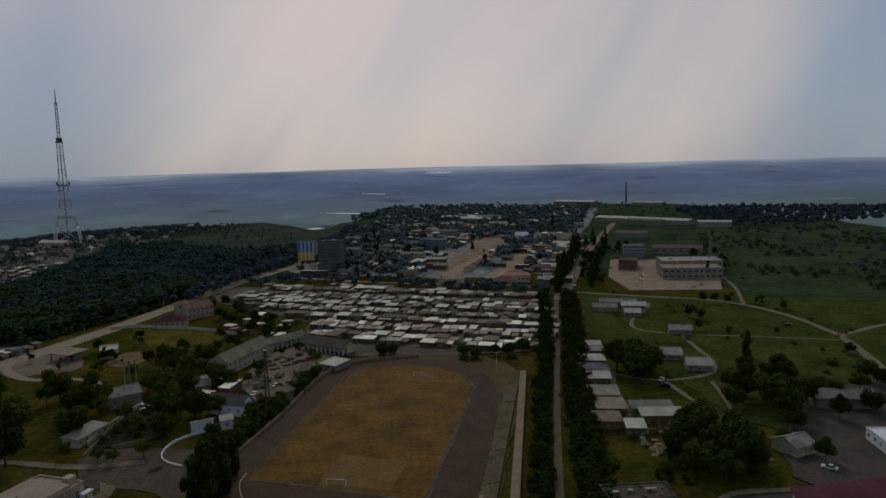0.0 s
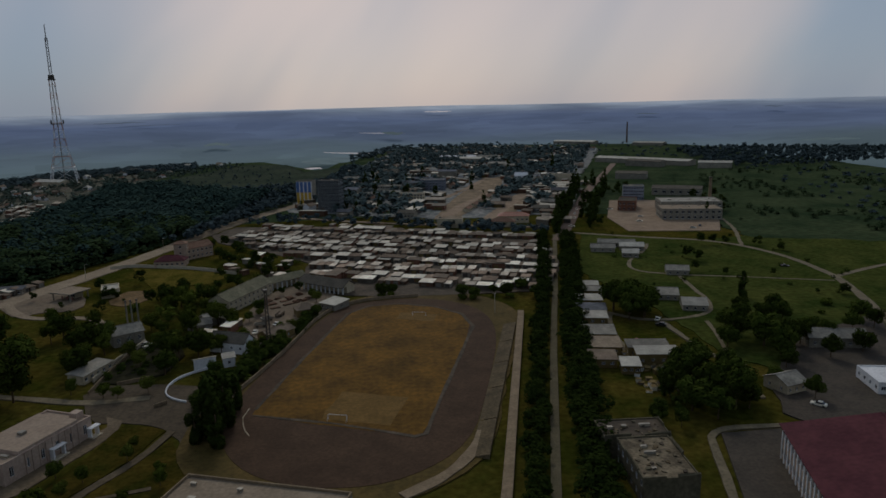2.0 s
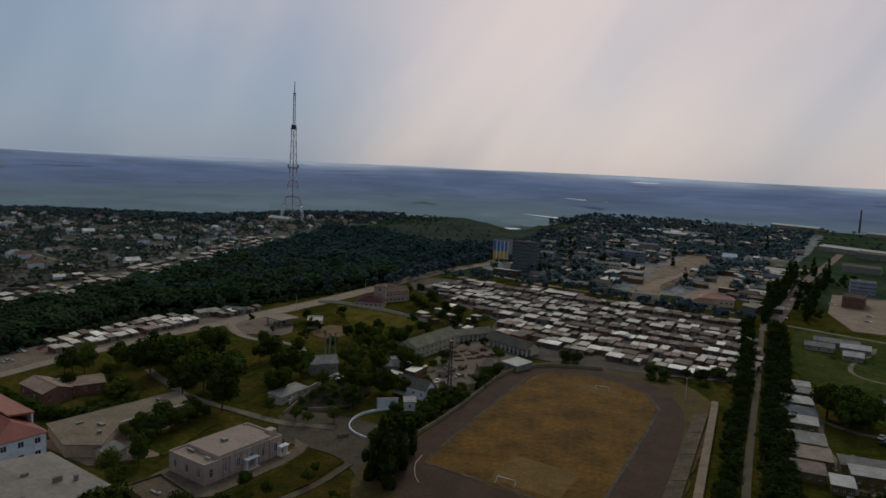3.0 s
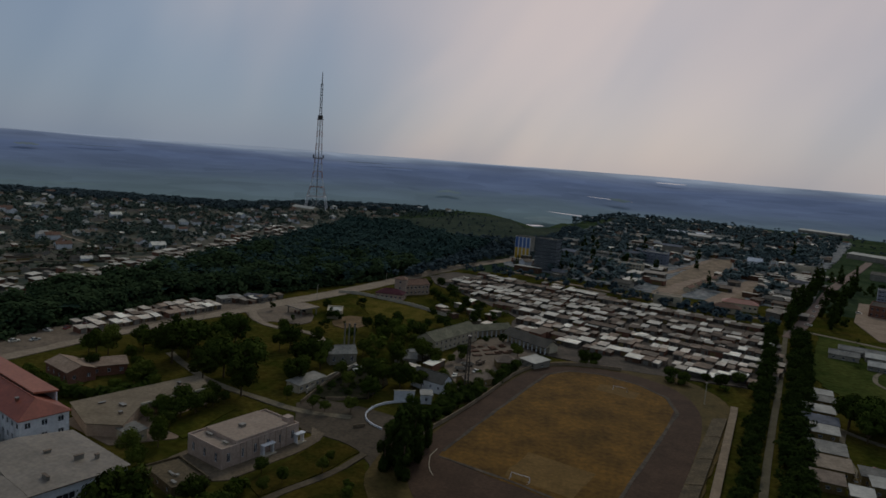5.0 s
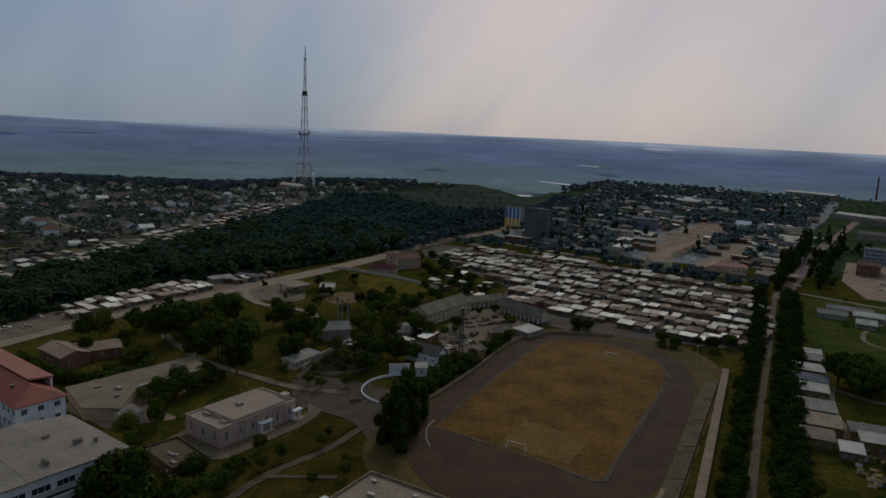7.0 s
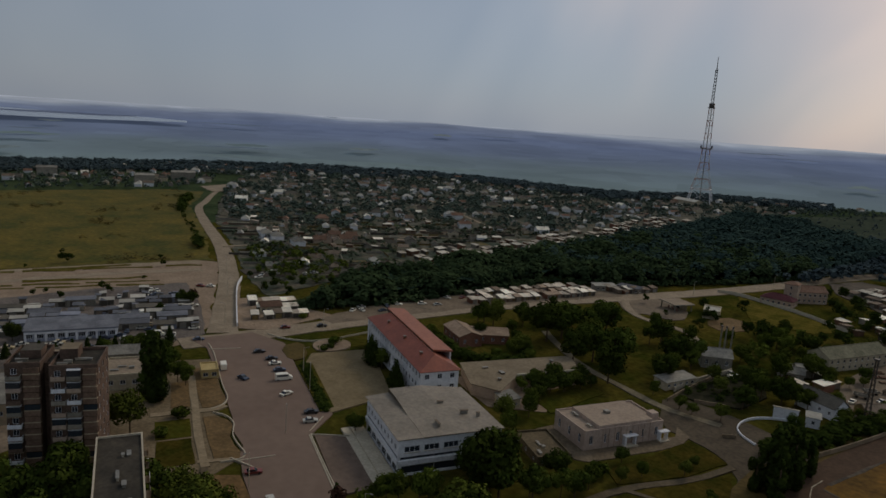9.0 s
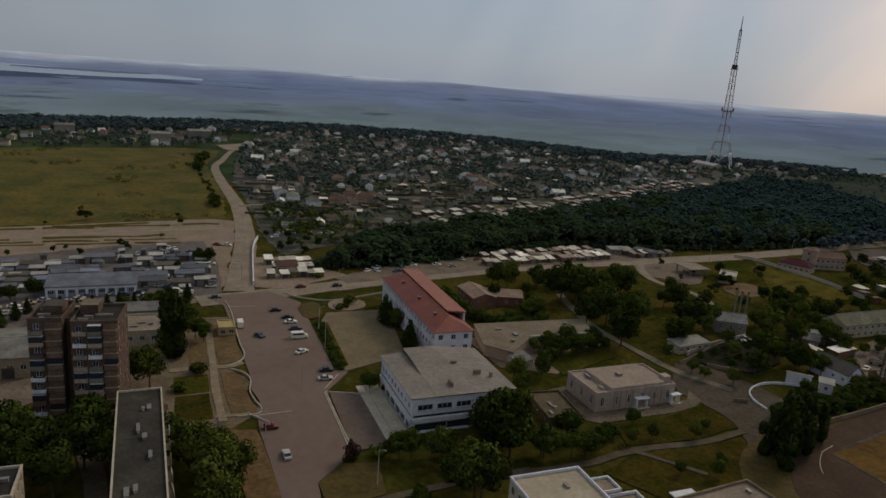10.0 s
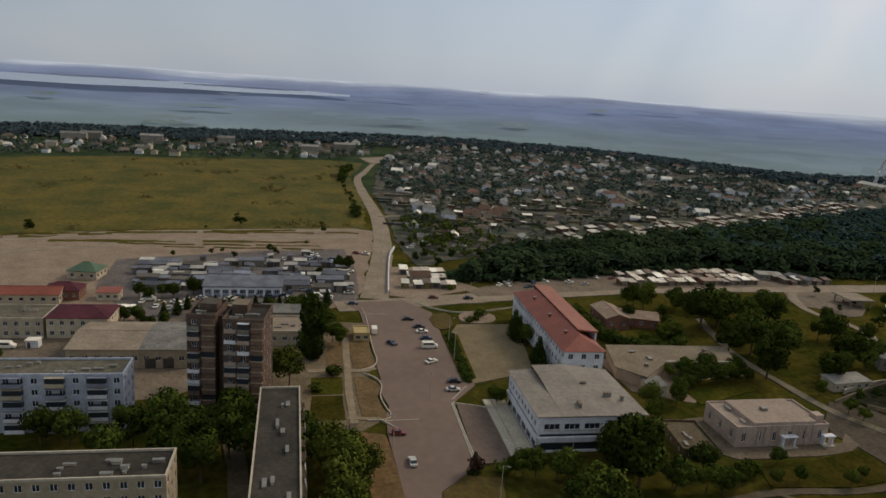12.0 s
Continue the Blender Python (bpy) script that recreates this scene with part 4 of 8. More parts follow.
zone("gardens", [(-110, 600), (-20, 556), (20, 540), (110, 545), (160, 720), (250, 980), (340, 1280), (100, 1390), (-30, 1350), (-80, 1000), (-120, 760)], HAZED_TOWN_SOIL, 0.03, "haze-paled garden plots of the old town", "gardens", 0, 6.0)
zone("far_yard", [(-690, 326), (-735, 334), (-748, 374), (-722, 382), (-686, 342)], DUST_ROAD, 0.22, "pale open yard at the road's end", "yard", 0, 2.0)
zone("corner_lot", [(-296, 152), (-286, 178), (-262, 172), (-250, 176), (-246, 140), (-254, 132)], DIRT, 0.12, "dusty corner lot with low sheds", "yard", 0, 1.0)
zone("wood_verge", [(-250, 168), (-240, 168), (-234, 200), (-226, 246), (-214, 292), (-200, 334), (-206, 340), (-228, 334), (-246, 300), (-250, 240), (-254, 200)], YARD_DUST, 0.09, "dusty verge between the street and the wood", "yard", 0, 1.5)
zone("car_lot", [(-350, 182), (-336, 226), (-318, 222), (-330, 178)], DARK_ASPHALT, 0.10, "grey lot with standing cars", "yard", 0, 1.5)
zone("bare_hill", [(-330, 850), (-300, 960), (-262, 1110), (-196, 1090), (-150, 960), (-118, 800), (-140, 735), (-200, 730), (-290, 800)], HILL_GRASS, 0.06, "bare haze-tinted hillside falling to the river", "hill", 0, 8.0)
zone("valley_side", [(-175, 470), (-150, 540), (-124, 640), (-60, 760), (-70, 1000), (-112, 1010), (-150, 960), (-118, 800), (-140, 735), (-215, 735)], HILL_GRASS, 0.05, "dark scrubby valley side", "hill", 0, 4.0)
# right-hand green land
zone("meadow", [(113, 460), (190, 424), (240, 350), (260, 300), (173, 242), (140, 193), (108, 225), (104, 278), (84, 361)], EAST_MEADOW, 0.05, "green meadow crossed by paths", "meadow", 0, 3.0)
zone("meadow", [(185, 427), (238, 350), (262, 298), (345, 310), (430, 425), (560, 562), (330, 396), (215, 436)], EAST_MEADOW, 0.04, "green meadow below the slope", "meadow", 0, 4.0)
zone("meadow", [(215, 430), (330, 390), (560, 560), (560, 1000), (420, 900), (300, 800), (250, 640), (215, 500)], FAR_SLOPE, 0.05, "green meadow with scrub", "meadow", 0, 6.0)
for pts, w, text in (([(102, 467), (149, 440), (180, 428), (198, 407), (208, 375), (209, 348), (208, 324), (198, 290), (188, 258), (172, 222), (158, 200)], 5.5, "dusty road through the meadow"), ([(208, 327), (241, 346), (330, 380)], 4.5, "dusty road through the meadow"),
                     ([(134, 341), (157, 335), (203, 320)], 2.0, "dusty footpath over the meadow"), ([(144, 420), (136, 400), (119, 378), (113, 353), (134, 341)], 2.8, "dusty lane over the meadow"),
                     ([(134, 341), (131, 315), (130, 292), (122, 275), (104, 269), (90, 272), (80, 284)], 3.2, "dusty lane between sheds"), ([(117, 266), (112.4, 241), (108.8, 230), (110, 218)], 2.2, "dusty path between scrub"), ([(99, 267.6), (101, 244), (103.7, 227.4), (108, 213.4), (104, 203), (103, 192)], 2.8, "dusty footpath in scrub"),
                     ([(198, 407), (222, 470), (232, 530)], 3, "dusty lane to the works"),
                     ([(100, 174), (79, 174), (75, 161), (71, 143), (66, 120)], 3, "pale path round the court"), ([(81, 281), (74, 255), (76, 225), (88, 205)], 4, "dusty lane beside the sheds")):
    strip("lane", pts, w * 0.72, LANE, 0.12, text, "road", 2, 0.5)
zone("asphalt_yard", [(145, 245), (190, 268), (150, 190), (112, 168), (104, 182), (112, 205)], DARK_ASPHALT, 0.09, "dark asphalt yard beside the kiosk", "yard", 0, 1.5)
zone("sports_court", [(81, 171), (98, 172), (88, 135), (72, 138)], DARK_ASPHALT, 0.14, "worn asphalt sports court", "court")
zone("works_yard", [(174, 611), (147, 521), (146, 464), (206, 455), (226, 502), (262, 580), (204, 606)], DIRT, 0.10, "pale concrete works yard", "yard")
strip("street", [(92, 440), (101, 464), (136, 572), (169, 676), (225, 820), (278, 961)], 8, ASPHALT, 0.14, "grey street lined with poplars", "road", 2)
strip("alley_path", [(94, 460), (70, 339), (52, 255), (35, 168), (24, 110)], 2.5, mat("mossy_path", (0.088, 0.082, 0.058), (0.124, 0.113, 0.082), 5), 0.10, "mossy path between two dense tree rows", "path", 1)
for pts, w in (([(20, 536), (38, 593), (59, 643), (81, 689), (96, 730)], 12), ([(50, 505), (72, 577), (94, 641), (118, 702)], 12), ([(10, 606), (39, 686), (62, 746), (89, 836)], 6), ([(-100, 566), (-30, 528), (20, 512), (96, 488)], 5)):
    strip("dirt_street", pts, w, DIRT, 0.12, "bare dirt street in the old town", "road", 1, 2.0)
SAND = mat("sandy_town_earth", (0.120, 0.098, 0.072), (0.240, 0.185, 0.138), 10, fine=0.3, fine_size=2.0)
zone("dirt_place", [(16, 545), (28, 610), (45, 686), (86, 817), (108, 834), (86, 700), (64, 634), (34, 536)], SAND, 0.09, "broad bare dirt place in the old town", "yard", 0, 2.0)
zone("dirt_place", [(50, 515), (72, 590), (99, 665), (120, 700), (108, 636), (84, 566), (68, 504)], SAND, 0.09, "broad bare dirt place in the old town", "yard", 0, 2.0)
# the dark tone here partly paints the shade between garage rows
zone("garage_ground", [(-146, 496), (-136, 528), (-30, 506), (14, 476), (86, 446), (80, 381), (66, 320), (-12, 318), (-38, 326), (-62, 352), (-62, 396), (-103, 442), (-132, 466)], EARTH, 0.07, "trodden earth between garages, darkened for shaded lanes", "yard", 0, 1.5)

# ---------------------------------------------------------------- stadium
ST_X, ST_Y, ST_A = -12.0, 234.0, -12.7     # centre and turn of the long axis from +y


def st(u, v):
    """Stadium plan: u across, v along."""
    c, s = math.cos(radians(ST_A)), math.sin(radians(ST_A))
    return (ST_X + u * c - v * s, ST_Y + u * s + v * c)


def oval(half_w, half_l, n=20, power=1.0, shift=0.0):
    out = []
    straight = half_l - half_w
    for i in range(n + 1):
        a = math.pi * i / n
        out.append(st(half_w * math.cos(a) + shift, straight + half_w * math.sin(a) * power))
    for i in range(n + 1):
        a = math.pi + math.pi * i / n
        out.append(st(half_w * math.cos(a) + shift, -straight + half_w * math.sin(a) * power))
    return out


zone("stadium_ground", oval(44, 94), BROWN_GRASS, 0.02, "parched grass bank round the stadium", "grass", 0, 1.0)
zone("running_track", [(-4, 154), (13, 171), (21, 205), (31, 257), (30, 287), (19, 306), (0, 315), (-20, 313), (-37, 303), (-48, 260), (-56, 217), (-58, 195), (-54, 173), (-41, 157), (-22, 151)], TRACK, 0.10, "dark cinder running track", "track", 2)
zone("infield", [(-50, 194), (-2, 176.5), (1, 178), (22, 270), (19, 287), (8, 299), (-8, 306), (-22, 304), (-31, 293), (-50, 198)], PITCH, 0.13, "scorched ochre football pitch", "pitch", 1, 0.7)
zone("near_penalty_area", [(-29, 190), (-9, 184), (-4, 203), (-25, 209)], WORN, 0.15, "worn bare soil before the goal", "pitch", 0, 1.6)
zone("far_penalty_area", [(-10, 283), (6, 279), (8, 288), (-8, 292)], WORN, 0.15, "worn bare soil before the goal", "pitch", 0, 1.6)


def line(name, pts, w, material, z, label, category):
    return strip(name, pts, w, material, z, label, category, 0)


strip("infield_edge", [(-50, 194), (-24, 186), (-2, 176.5), (1, 178), (11.5, 224), (22, 270), (19, 287), (8, 299), (-8, 306), (-22, 304), (-31, 293), (-41, 245), (-50, 198)], 1.2, EARTH, 0.17, "dark worn edge between pitch and track", "kerb", 0, 0.5)
line("track_kerb", [(-52, 199), (-52.5, 193), (-51.8, 190), (-51, 187), (-49.8, 184), (-48, 181)], 0.2, PALE_CONCRETE, 0.22, "white kerb on the bend of the track", "kerb")


def goal(v, facing):
    x, y = st(-2.0 if v < 0 else 0.5, v)
    root = thing("football_goal", pose(x, y, 0.16, 0, 0, ST_A + (0 if facing > 0 else 180)), "white football goal with bare frame", "goal", "goals of the pitch")
    root.scale = (0.78, 0.78, 0.82)
    for px in (-3.66, 3.66):
        part("post", Shape().beam((px, 0, 0), (px, 0, 2.44), 0.14, WHITE), root)
        part("stay", Shape().beam((px, 0, 2.4), (px, -1.8, 0), 0.10, WHITE), root)
    part("crossbar", Shape().beam((-3.75, 0, 2.44), (3.75, 0, 2.44), 0.14, WHITE), root)


goal(-47, 1)
goal(54, -1)

# spectator terraces on the long side, in separate blocks
TX, TY, TA = 13.0, 168.0, -11.9
for v0, v1, m in ((-4, 17, STEPS), (17.6, 40, STEPS), (40.6, 62, STEPS), (62.6, 84, STEPS), (84.6, 106, STEPS)):
    root = thing("terrace_block", pose(TX, TY, 0, 0, 0, TA) @ pose(0, v0, 0), "weathered concrete spectator terrace of low steps", "terrace", "terraces of the stadium")
    for i in range(4):
        part("step", Shape().box(i * 1.25, 0, -0.2, i * 1.25 + 1.25, v1 - v0, 0.4 + 0.3 * i, m), root)
strip("bend_apron", [(-5, 147), (6, 155), (14, 168), (17, 178)], 3.2, CONCRETE, 0.30, "pale concrete apron round the bend", "pavement", 2, 0.6)
strip("stadium_wall", [(12, 108), (19.5, 147), (31, 212), (43, 279), (44, 286)], 2.6, CONCRETE, 1.2, "broad pale concrete retaining wall", "wall", 0)
strip("boundary_wall", [(-63, 192), (-58.5, 212), (-54, 229), (-48.5, 255), (-43.5, 288), (-35, 306), (-20, 315), (0, 317)], 0.35, CONCRETE, 1.4, "low pale concrete boundary wall of the stadium", "wall", 2)
strip("low_wall", [(-71, 236.5), (-78, 232), (-83, 225), (-83, 215), (-79, 209), (-73, 206)], 0.34, WHITE, 0.4, "curved low whitewashed wall", "wall", 2)
strip("yard_fence", [(-176, 398), (-166, 403), (-145.6, 397), (-124.7, 390.8), (-98.7, 375.3)], 0.25, PALE_CONCRETE, 1.5, "low pale fence round the playing field", "fence", 1)
strip("yard_wall", [(-107, 215), (-108, 230), (-108, 250)], 0.3, CONCRETE, 1.0, "low concrete yard wall", "wall", 1)
strip("yard_wall", [(-82, 203), (-79, 206)], 0.3, CONCRETE, 0.9, "low concrete yard wall", "wall", 1)
x, y = 33, 287
solo("floodlight_post", Shape().tube(0, 0, -0.2, 9, 0.16, 0.10, PALE_CONCRETE).box(-0.5, -0.2, 9, 0.5, 0.2, 9.3, STEEL), "slim pale lighting post by the track", "lamp post", m=pose(x, y, 0))

# lattice pole in the yard
root = thing("lattice_pole", pose(-57.3, 256, 0), "rusty brown lattice radio pole", "pole")
for sx_, sy_ in ((-1, -1), (1, -1), (1, 1), (-1, 1)):
    part("leg", Shape().beam((sx_ * 0.75, sy_ * 0.75, -0.2), (sx_ * 0.35, sy_ * 0.35, 22), 0.22, DARK_STEEL), root)
br = Shape()
for k in range(14):
    z0, z1 = k * 1.57, (k + 1) * 1.57
    w0, w1 = 0.75 - 0.4 * z0 / 22, 0.75 - 0.4 * z1 / 22
    for (ax, ay), (bx, by) in (((-1, -1), (1, -1)), ((1, -1), (1, 1)), ((1, 1), (-1, 1)), ((-1, 1), (-1, -1))):
        br.beam((ax * w0, ay * w0, z0), (bx * w1, by * w1, z1), 0.14, RUST)
part("bracing", br, root)
part("head_frame", Shape().box(-0.8, -0.8, 22, 0.8, 0.8, 22.5, DARK_STEEL), root)

# ---------------------------------------------------------------- television mast on the far hill
# mast red made paler so the haze before it shows in colour
MAST_RED = mat("haze_paled_mast_red", (0.300, 0.165, 0.150), (0.380, 0.230, 0.210), 6, rough=0.7, fine=0.15, fine_size=1.0)
MX, MY = -443.0, 906.0
mast = thing("television_mast", pose(MX, MY, 0, 0, 0, 20), "tall red and white banded lattice television mast", "mast")
PROFILE = [(0, 15.5), (18, 12.5), (22, 12.0), (36, 8.5), (52, 6.0), (75, 4.6), (100, 3.7), (128, 3.0)]


def half_width(z):
    for (a, p), (b, q) in zip(PROFILE, PROFILE[1:]):
        if a <= z <= b:
            return p + (q - p) * (z - a) / (b - a)
    return 3.0


levels = [0, 20, 34, 46, 56, 66, 76, 86, 95, 104, 112, 120, 128]
corner_signs = [(-1, -1), (1, -1), (1, 1), (-1, 1)]
for k, (z0, z1) in enumerate(zip(levels, levels[1:])):
    s = Shape()
    m = WHITE if k in (0, 2, 4, 6, 8, 10) else MAST_RED
    w0, w1 = half_width(z0), half_width(z1)
    thick = 0.8 if k == 0 else 0.36
    for i, (ax, ay) in enumerate(corner_signs):
        bx, by = corner_signs[(i + 1) % 4]
        s.beam((ax * w0, ay * w0, z0), (ax * w1, ay * w1, z1), thick, m)
        s.beam((ax * w1, ay * w1, z1), (bx * w1, by * w1, z1), thick * (1.5 if k < 2 else 0.8), m)
        s.beam((ax * w0, ay * w0, z0), (bx * w1, by * w1, z1), thick * 0.42, m)
        s.beam((bx * w0, by * w0, z0), (ax * w1, ay * w1, z1), thick * 0.42, m)
    part("lattice_section", s, mast, "whitewashed lattice" if m is WHITE else "red lattice paled for haze")
part("platform", Shape().box(-4.2, -4.2, 128, 4.2, 4.2, 129, DARK_STEEL).box(-3.2, -3.2, 129, 3.2, 3.2, 134, DARK_STEEL), mast, "dark service platform")
part("platform", Shape().box(-6.5, -6.5, 74, 6.5, 6.5, 75, DARK_STEEL).box(-7.6, -1, 75, -6, 1, 79, DARK_STEEL).box(6, -1, 75, 7.6, 1, 79, DARK_STEEL), mast, "dark platform with dish boxes")
an = Shape()
for i, (ax, ay) in enumerate(corner_signs):
    bx, by = corner_signs[(i + 1) % 4]
    an.beam((ax * 1.5, ay * 1.5, 134), (ax * 1.1, ay * 1.1, 176), 0.42, DARK_STEEL)
    for q in range(10):
        an.beam((ax * 1.45, ay * 1.45, 134 + q * 4.2), (bx * 1.4, by * 1.4, 138 + q * 4.2), 0.3, DARK_STEEL)
part("antenna", an, mast, "dark upper lattice antenna")
part("tip", Shape().tube(0, 0, 176, 194, 0.75, 0.35, DARK_STEEL).box(-1.6, -1.6, 176, 1.6, 1.6, 177.5, DARK_STEEL), mast)
part("inner_shaft", Shape().tube(0, 0, 0, 128, 0.6, 0.5, STEEL, 8), mast)
for ax, ay in corner_signs:
    part("footing", Shape().box(ax * 15.5 - 2, ay * 15.5 - 2, -1, ax * 15.5 + 2, ay * 15.5 + 2, 1.5, PALE_CONCRETE), mast)
building("transmitter_house", MX - 20, MY - 34, -20, 40, 14, 6, "pale low transmitter house under the mast", CREAM, TIN, 1, (8, 3), style="gable", rise=2.5)

# ---------------------------------------------------------------- buildings round the square
# school with the red roof
school = building("school", -210, 165, -21.8, 61, 13, 11, "long white three-storey school with red metal roof", WHITE, RED_ROOF, 3, (20, 3), (1.6, 1.7), "FR", "school", "hip", 3.4, over=0.6)
hood = Shape()
hood.prism([(0.5, 7.2), (52, 7.2), (52, 14.2), (0.5, 14.2)], [14.6, 14.6, 13.9, 13.9], [15.1, 15.1, 14.4, 14.4], HOOD_RED)
hood.box(1.0, 13.4, 11.0, 51.6, 13.9, 13.95, WHITE)
# dark strip that stands in for the shadow under the hood
hood.box(1.0, 7.3, 13.4, 51.6, 7.5, 14.75, DARK_STEEL)
for k in range(18):
    hood.box(1.0 + k * 2.97, 6.95, 13.9, 1.14 + k * 2.97, 7.3, 14.9, DARK_STEEL)
part("roof_hood", hood, school, "raised strip of paler red roofing over a shadow-dark strip")
for k in range(20):
    part("pier", Shape().box(k * 3.05 - 0.22, -0.22, -0.2, k * 3.05 + 0.22, -0.003, 11, WHITE), school, "whitewashed facade pier")
for bx in (14, 33, 50):
    part("roof_vent", Shape().box(bx, 3.2, 12.6, bx + 0.8, 4.0, 14.0, RED_BRICK).box(bx - 0.1, 3.1, 14.0, bx + 0.9, 4.1, 14.15, STEEL), school, "brick vent stack")
# hall with the broad grey roof
hall = thing("hall", frame_at(-149, 118, 0, -21), "white two-storey hall with broad grey roof raised at one side", "hall")
s = Shape()
fh = [(1.0 + i * 2.95, 6.3, 1.5, 1.6) for i in range(9)]
rh = [(1.6 + i * 5.4, 6.4, 4.2, 1.6) for i in range(5)]
# Dark glazed strips; they also stand in for shade in the recesses.
fb, rb = [(0.5, 4.4, 27, 0.8)], [(0.5, 4.4, 28, 0.8)]
fl, rl = [(1.0 + i * 4.5, 0.5, 3.6, 2.5) for i in range(6)], [(1.0, 0.6, 27, 2.1)]
wall_side(s, (0, 0), (28, 0), -0.3, 10.0, fh + fb + fl, WHITE)
wall_side(s, (28, 0), (28, 29), -0.3, 10.0, rh + rb + rl, WHITE)
wall_side(s, (28, 29), (0, 29), -0.3, 10.0, [], WHITE)
wall_side(s, (0, 29), (0, 0), -0.3, 10.0, [], WHITE)
part("wall", s, hall)
for (w, h), rows_, turn, off in (((1.5, 1.6), fh, 0, (0, 0)), ((27, 0.8), fb, 0, (0, 0)), ((3.6, 2.5), fl, 0, (0, 0)), ((4.2, 1.6), rh, 90, (28, 0)), ((28, 0.8), rb, 90, (28, 0)), ((27, 2.1), rl, 90, (28, 0))):
    wm, pm = window_kit(w, h)
    for hx, hz, _, _ in rows_:
        part("pane", pm, part("window", wm, hall, "", pose(*off, 0, 0, 0, turn) @ pose(hx, 0.12, hz)))
for hx, hz, w, h in rh:
    sl = Shape().box(28, hx - 0.15, hz - 0.14, 28.18, hx + w + 0.15, hz, PALE_CONCRETE)
    part("window_sill", sl, hall)
part("fascia", Shape().box(-0.35, -0.35, 3.1, 28.35, -0.003, 4.3, WHITE).box(28.003, -0.35, 3.1, 28.35, 29.2, 4.3, WHITE), hall, "white belt between storeys")
part("eave", Shape().prism([(-0.5, -0.5), (28.5, -0.5), (28.5, 29.5), (-0.5, 29.5)], 10.003, 10.22, RUST), hall, "thin rusty eave edge")


def hall_edge(x):
    """Height of the raised roof's edge over the lower strip along the front."""
    return 10.75 + 1.15 * max(0.0, math.cos(min(1.0, (x + 0.6) / 17.0) * math.pi / 2)) ** 0.8


r = Shape()
xs_ = [-0.6, 1.5, 3.5, 6, 8.5, 11, 13.5, 16.4, 22, 28.6]
for xa, xb in zip(xs_, xs_[1:]):
    za, zb = hall_edge(xa), hall_edge(xb)
    if xb > 28:
        zb = 10.3
    r.face([(xa, -0.6, 10.25), (xb, -0.6, 10.25), (xb, 7.0, 10.75 if xb < 28 else 10.27), (xa, 7.0, 10.75)], HALL_ROOF)
    r.face([(xa, 6.4, za), (xb, 6.4, zb), (xb, 16.0, (zb + 0.15) if xb < 28 else 10.3), (xa, 16.0, za + 0.15)], HALL_ROOF)
    r.face([(xa, 16.0, za + 0.15), (xb, 16.0, (zb + 0.15) if xb < 28 else 10.3), (xb, 29.6, 10.25), (xa, 29.6, 10.25)], HALL_ROOF)
    r.face([(xa, 6.4, za - 0.22), (xb, 6.4, zb - 0.22), (xb, 6.4, zb), (xa, 6.4, za)], RUST)
r.face([(-0.6, 29.6, 10.23), (-0.6, 6.4, 10.23), (-0.6, 6.4, hall_edge(-0.6)), (-0.6, 16.0, hall_edge(-0.6) + 0.15)], HALL_ROOF)
part("roof", r, hall)
gap = Shape()
for xa, xb in zip(xs_[:7], xs_[1:8]):
    gap.face([(xa, 7.2, 10.7), (xb, 7.2, 10.7), (xb, 7.2, hall_edge(xb) - 0.02), (xa, 7.2, hall_edge(xa) - 0.02)], GLASS)
part("clerestory", gap, hall, "dark curved clerestory under the raised roof")
for bx, by, bw, bl in ((11, 17, 0.7, 1.6), (18, 21, 0.5, 2.2), (22, 12, 2.6, 0.5), (20, 25, 0.8, 0.8)):
    z = 10.6 + 0.9 * max(0, 1 - bx / 28)
    part("roof_vent", Shape().box(bx, by, z - 0.4, bx + bw, by + bl, z + 0.75, STEEL).box(bx - 0.1, by - 0.1, z + 0.75, bx + bw + 0.1, by + bl + 0.1, z + 0.87, RUST), hall)
part("step", Shape().box(-2, -7, -0.2, 30, -0.6, 0.5, PALE_CONCRETE).box(-1, -4.5, 0.5, 29, -0.6, 0.9, PALE_CONCRETE), hall, "broad pale entrance steps")

# club house, low blocks and yards behind the hall
club = building("club_house", -117, 165, -20, 15.5, 28, 5.8, "pinkish grey flat-roofed club house", LILAC, CLUB_ROOF, 1, (3, 6), (1.2, 2.6), "FR", parapet=0.4, stuff_on_roof=5, seed=4)
part("roof_block", Shape().box(1.2, 5, 5.8, 15.2, 24, 7.0, LILAC, CLUB_ROOF), club)
for k in range(9):
    part("pilaster", Shape().box(15.503, 6.2 + k * 2.1, -0.1, 15.75, 6.6 + k * 2.1, 6.2, LILAC), club)
part("roof_vent", Shape().box(7, 12, 6.95, 8.6, 13.6, 7.8, STEEL), club)
part("roof_hatch", Shape().box(11, 25, 5.75, 13.6, 27.6, 7.8, LILAC), club)
part("porch", Shape().box(15.5, 13, -0.1, 17.5, 18, 0.5, PALE_CONCRETE).box(15.5, 13.5, 0.5, 16.8, 14, 3.2, WHITE).box(15.5, 17, 0.5, 16.8, 17.5, 3.2, WHITE).box(15.5, 13.2, 3.2, 17.2, 17.8, 3.5, WHITE), club)
part("porch", Shape().box(15.5, 26, -0.1, 17.5, 29.5, 0.5, PALE_CONCRETE).box(15.5, 26.2, 0.5, 16.8, 26.6, 3.0, WHITE).box(15.5, 28.8, 0.5, 16.8, 29.2, 3.0, WHITE).box(15.5, 26, 3.0, 17.2, 29.5, 3.3, WHITE), club)
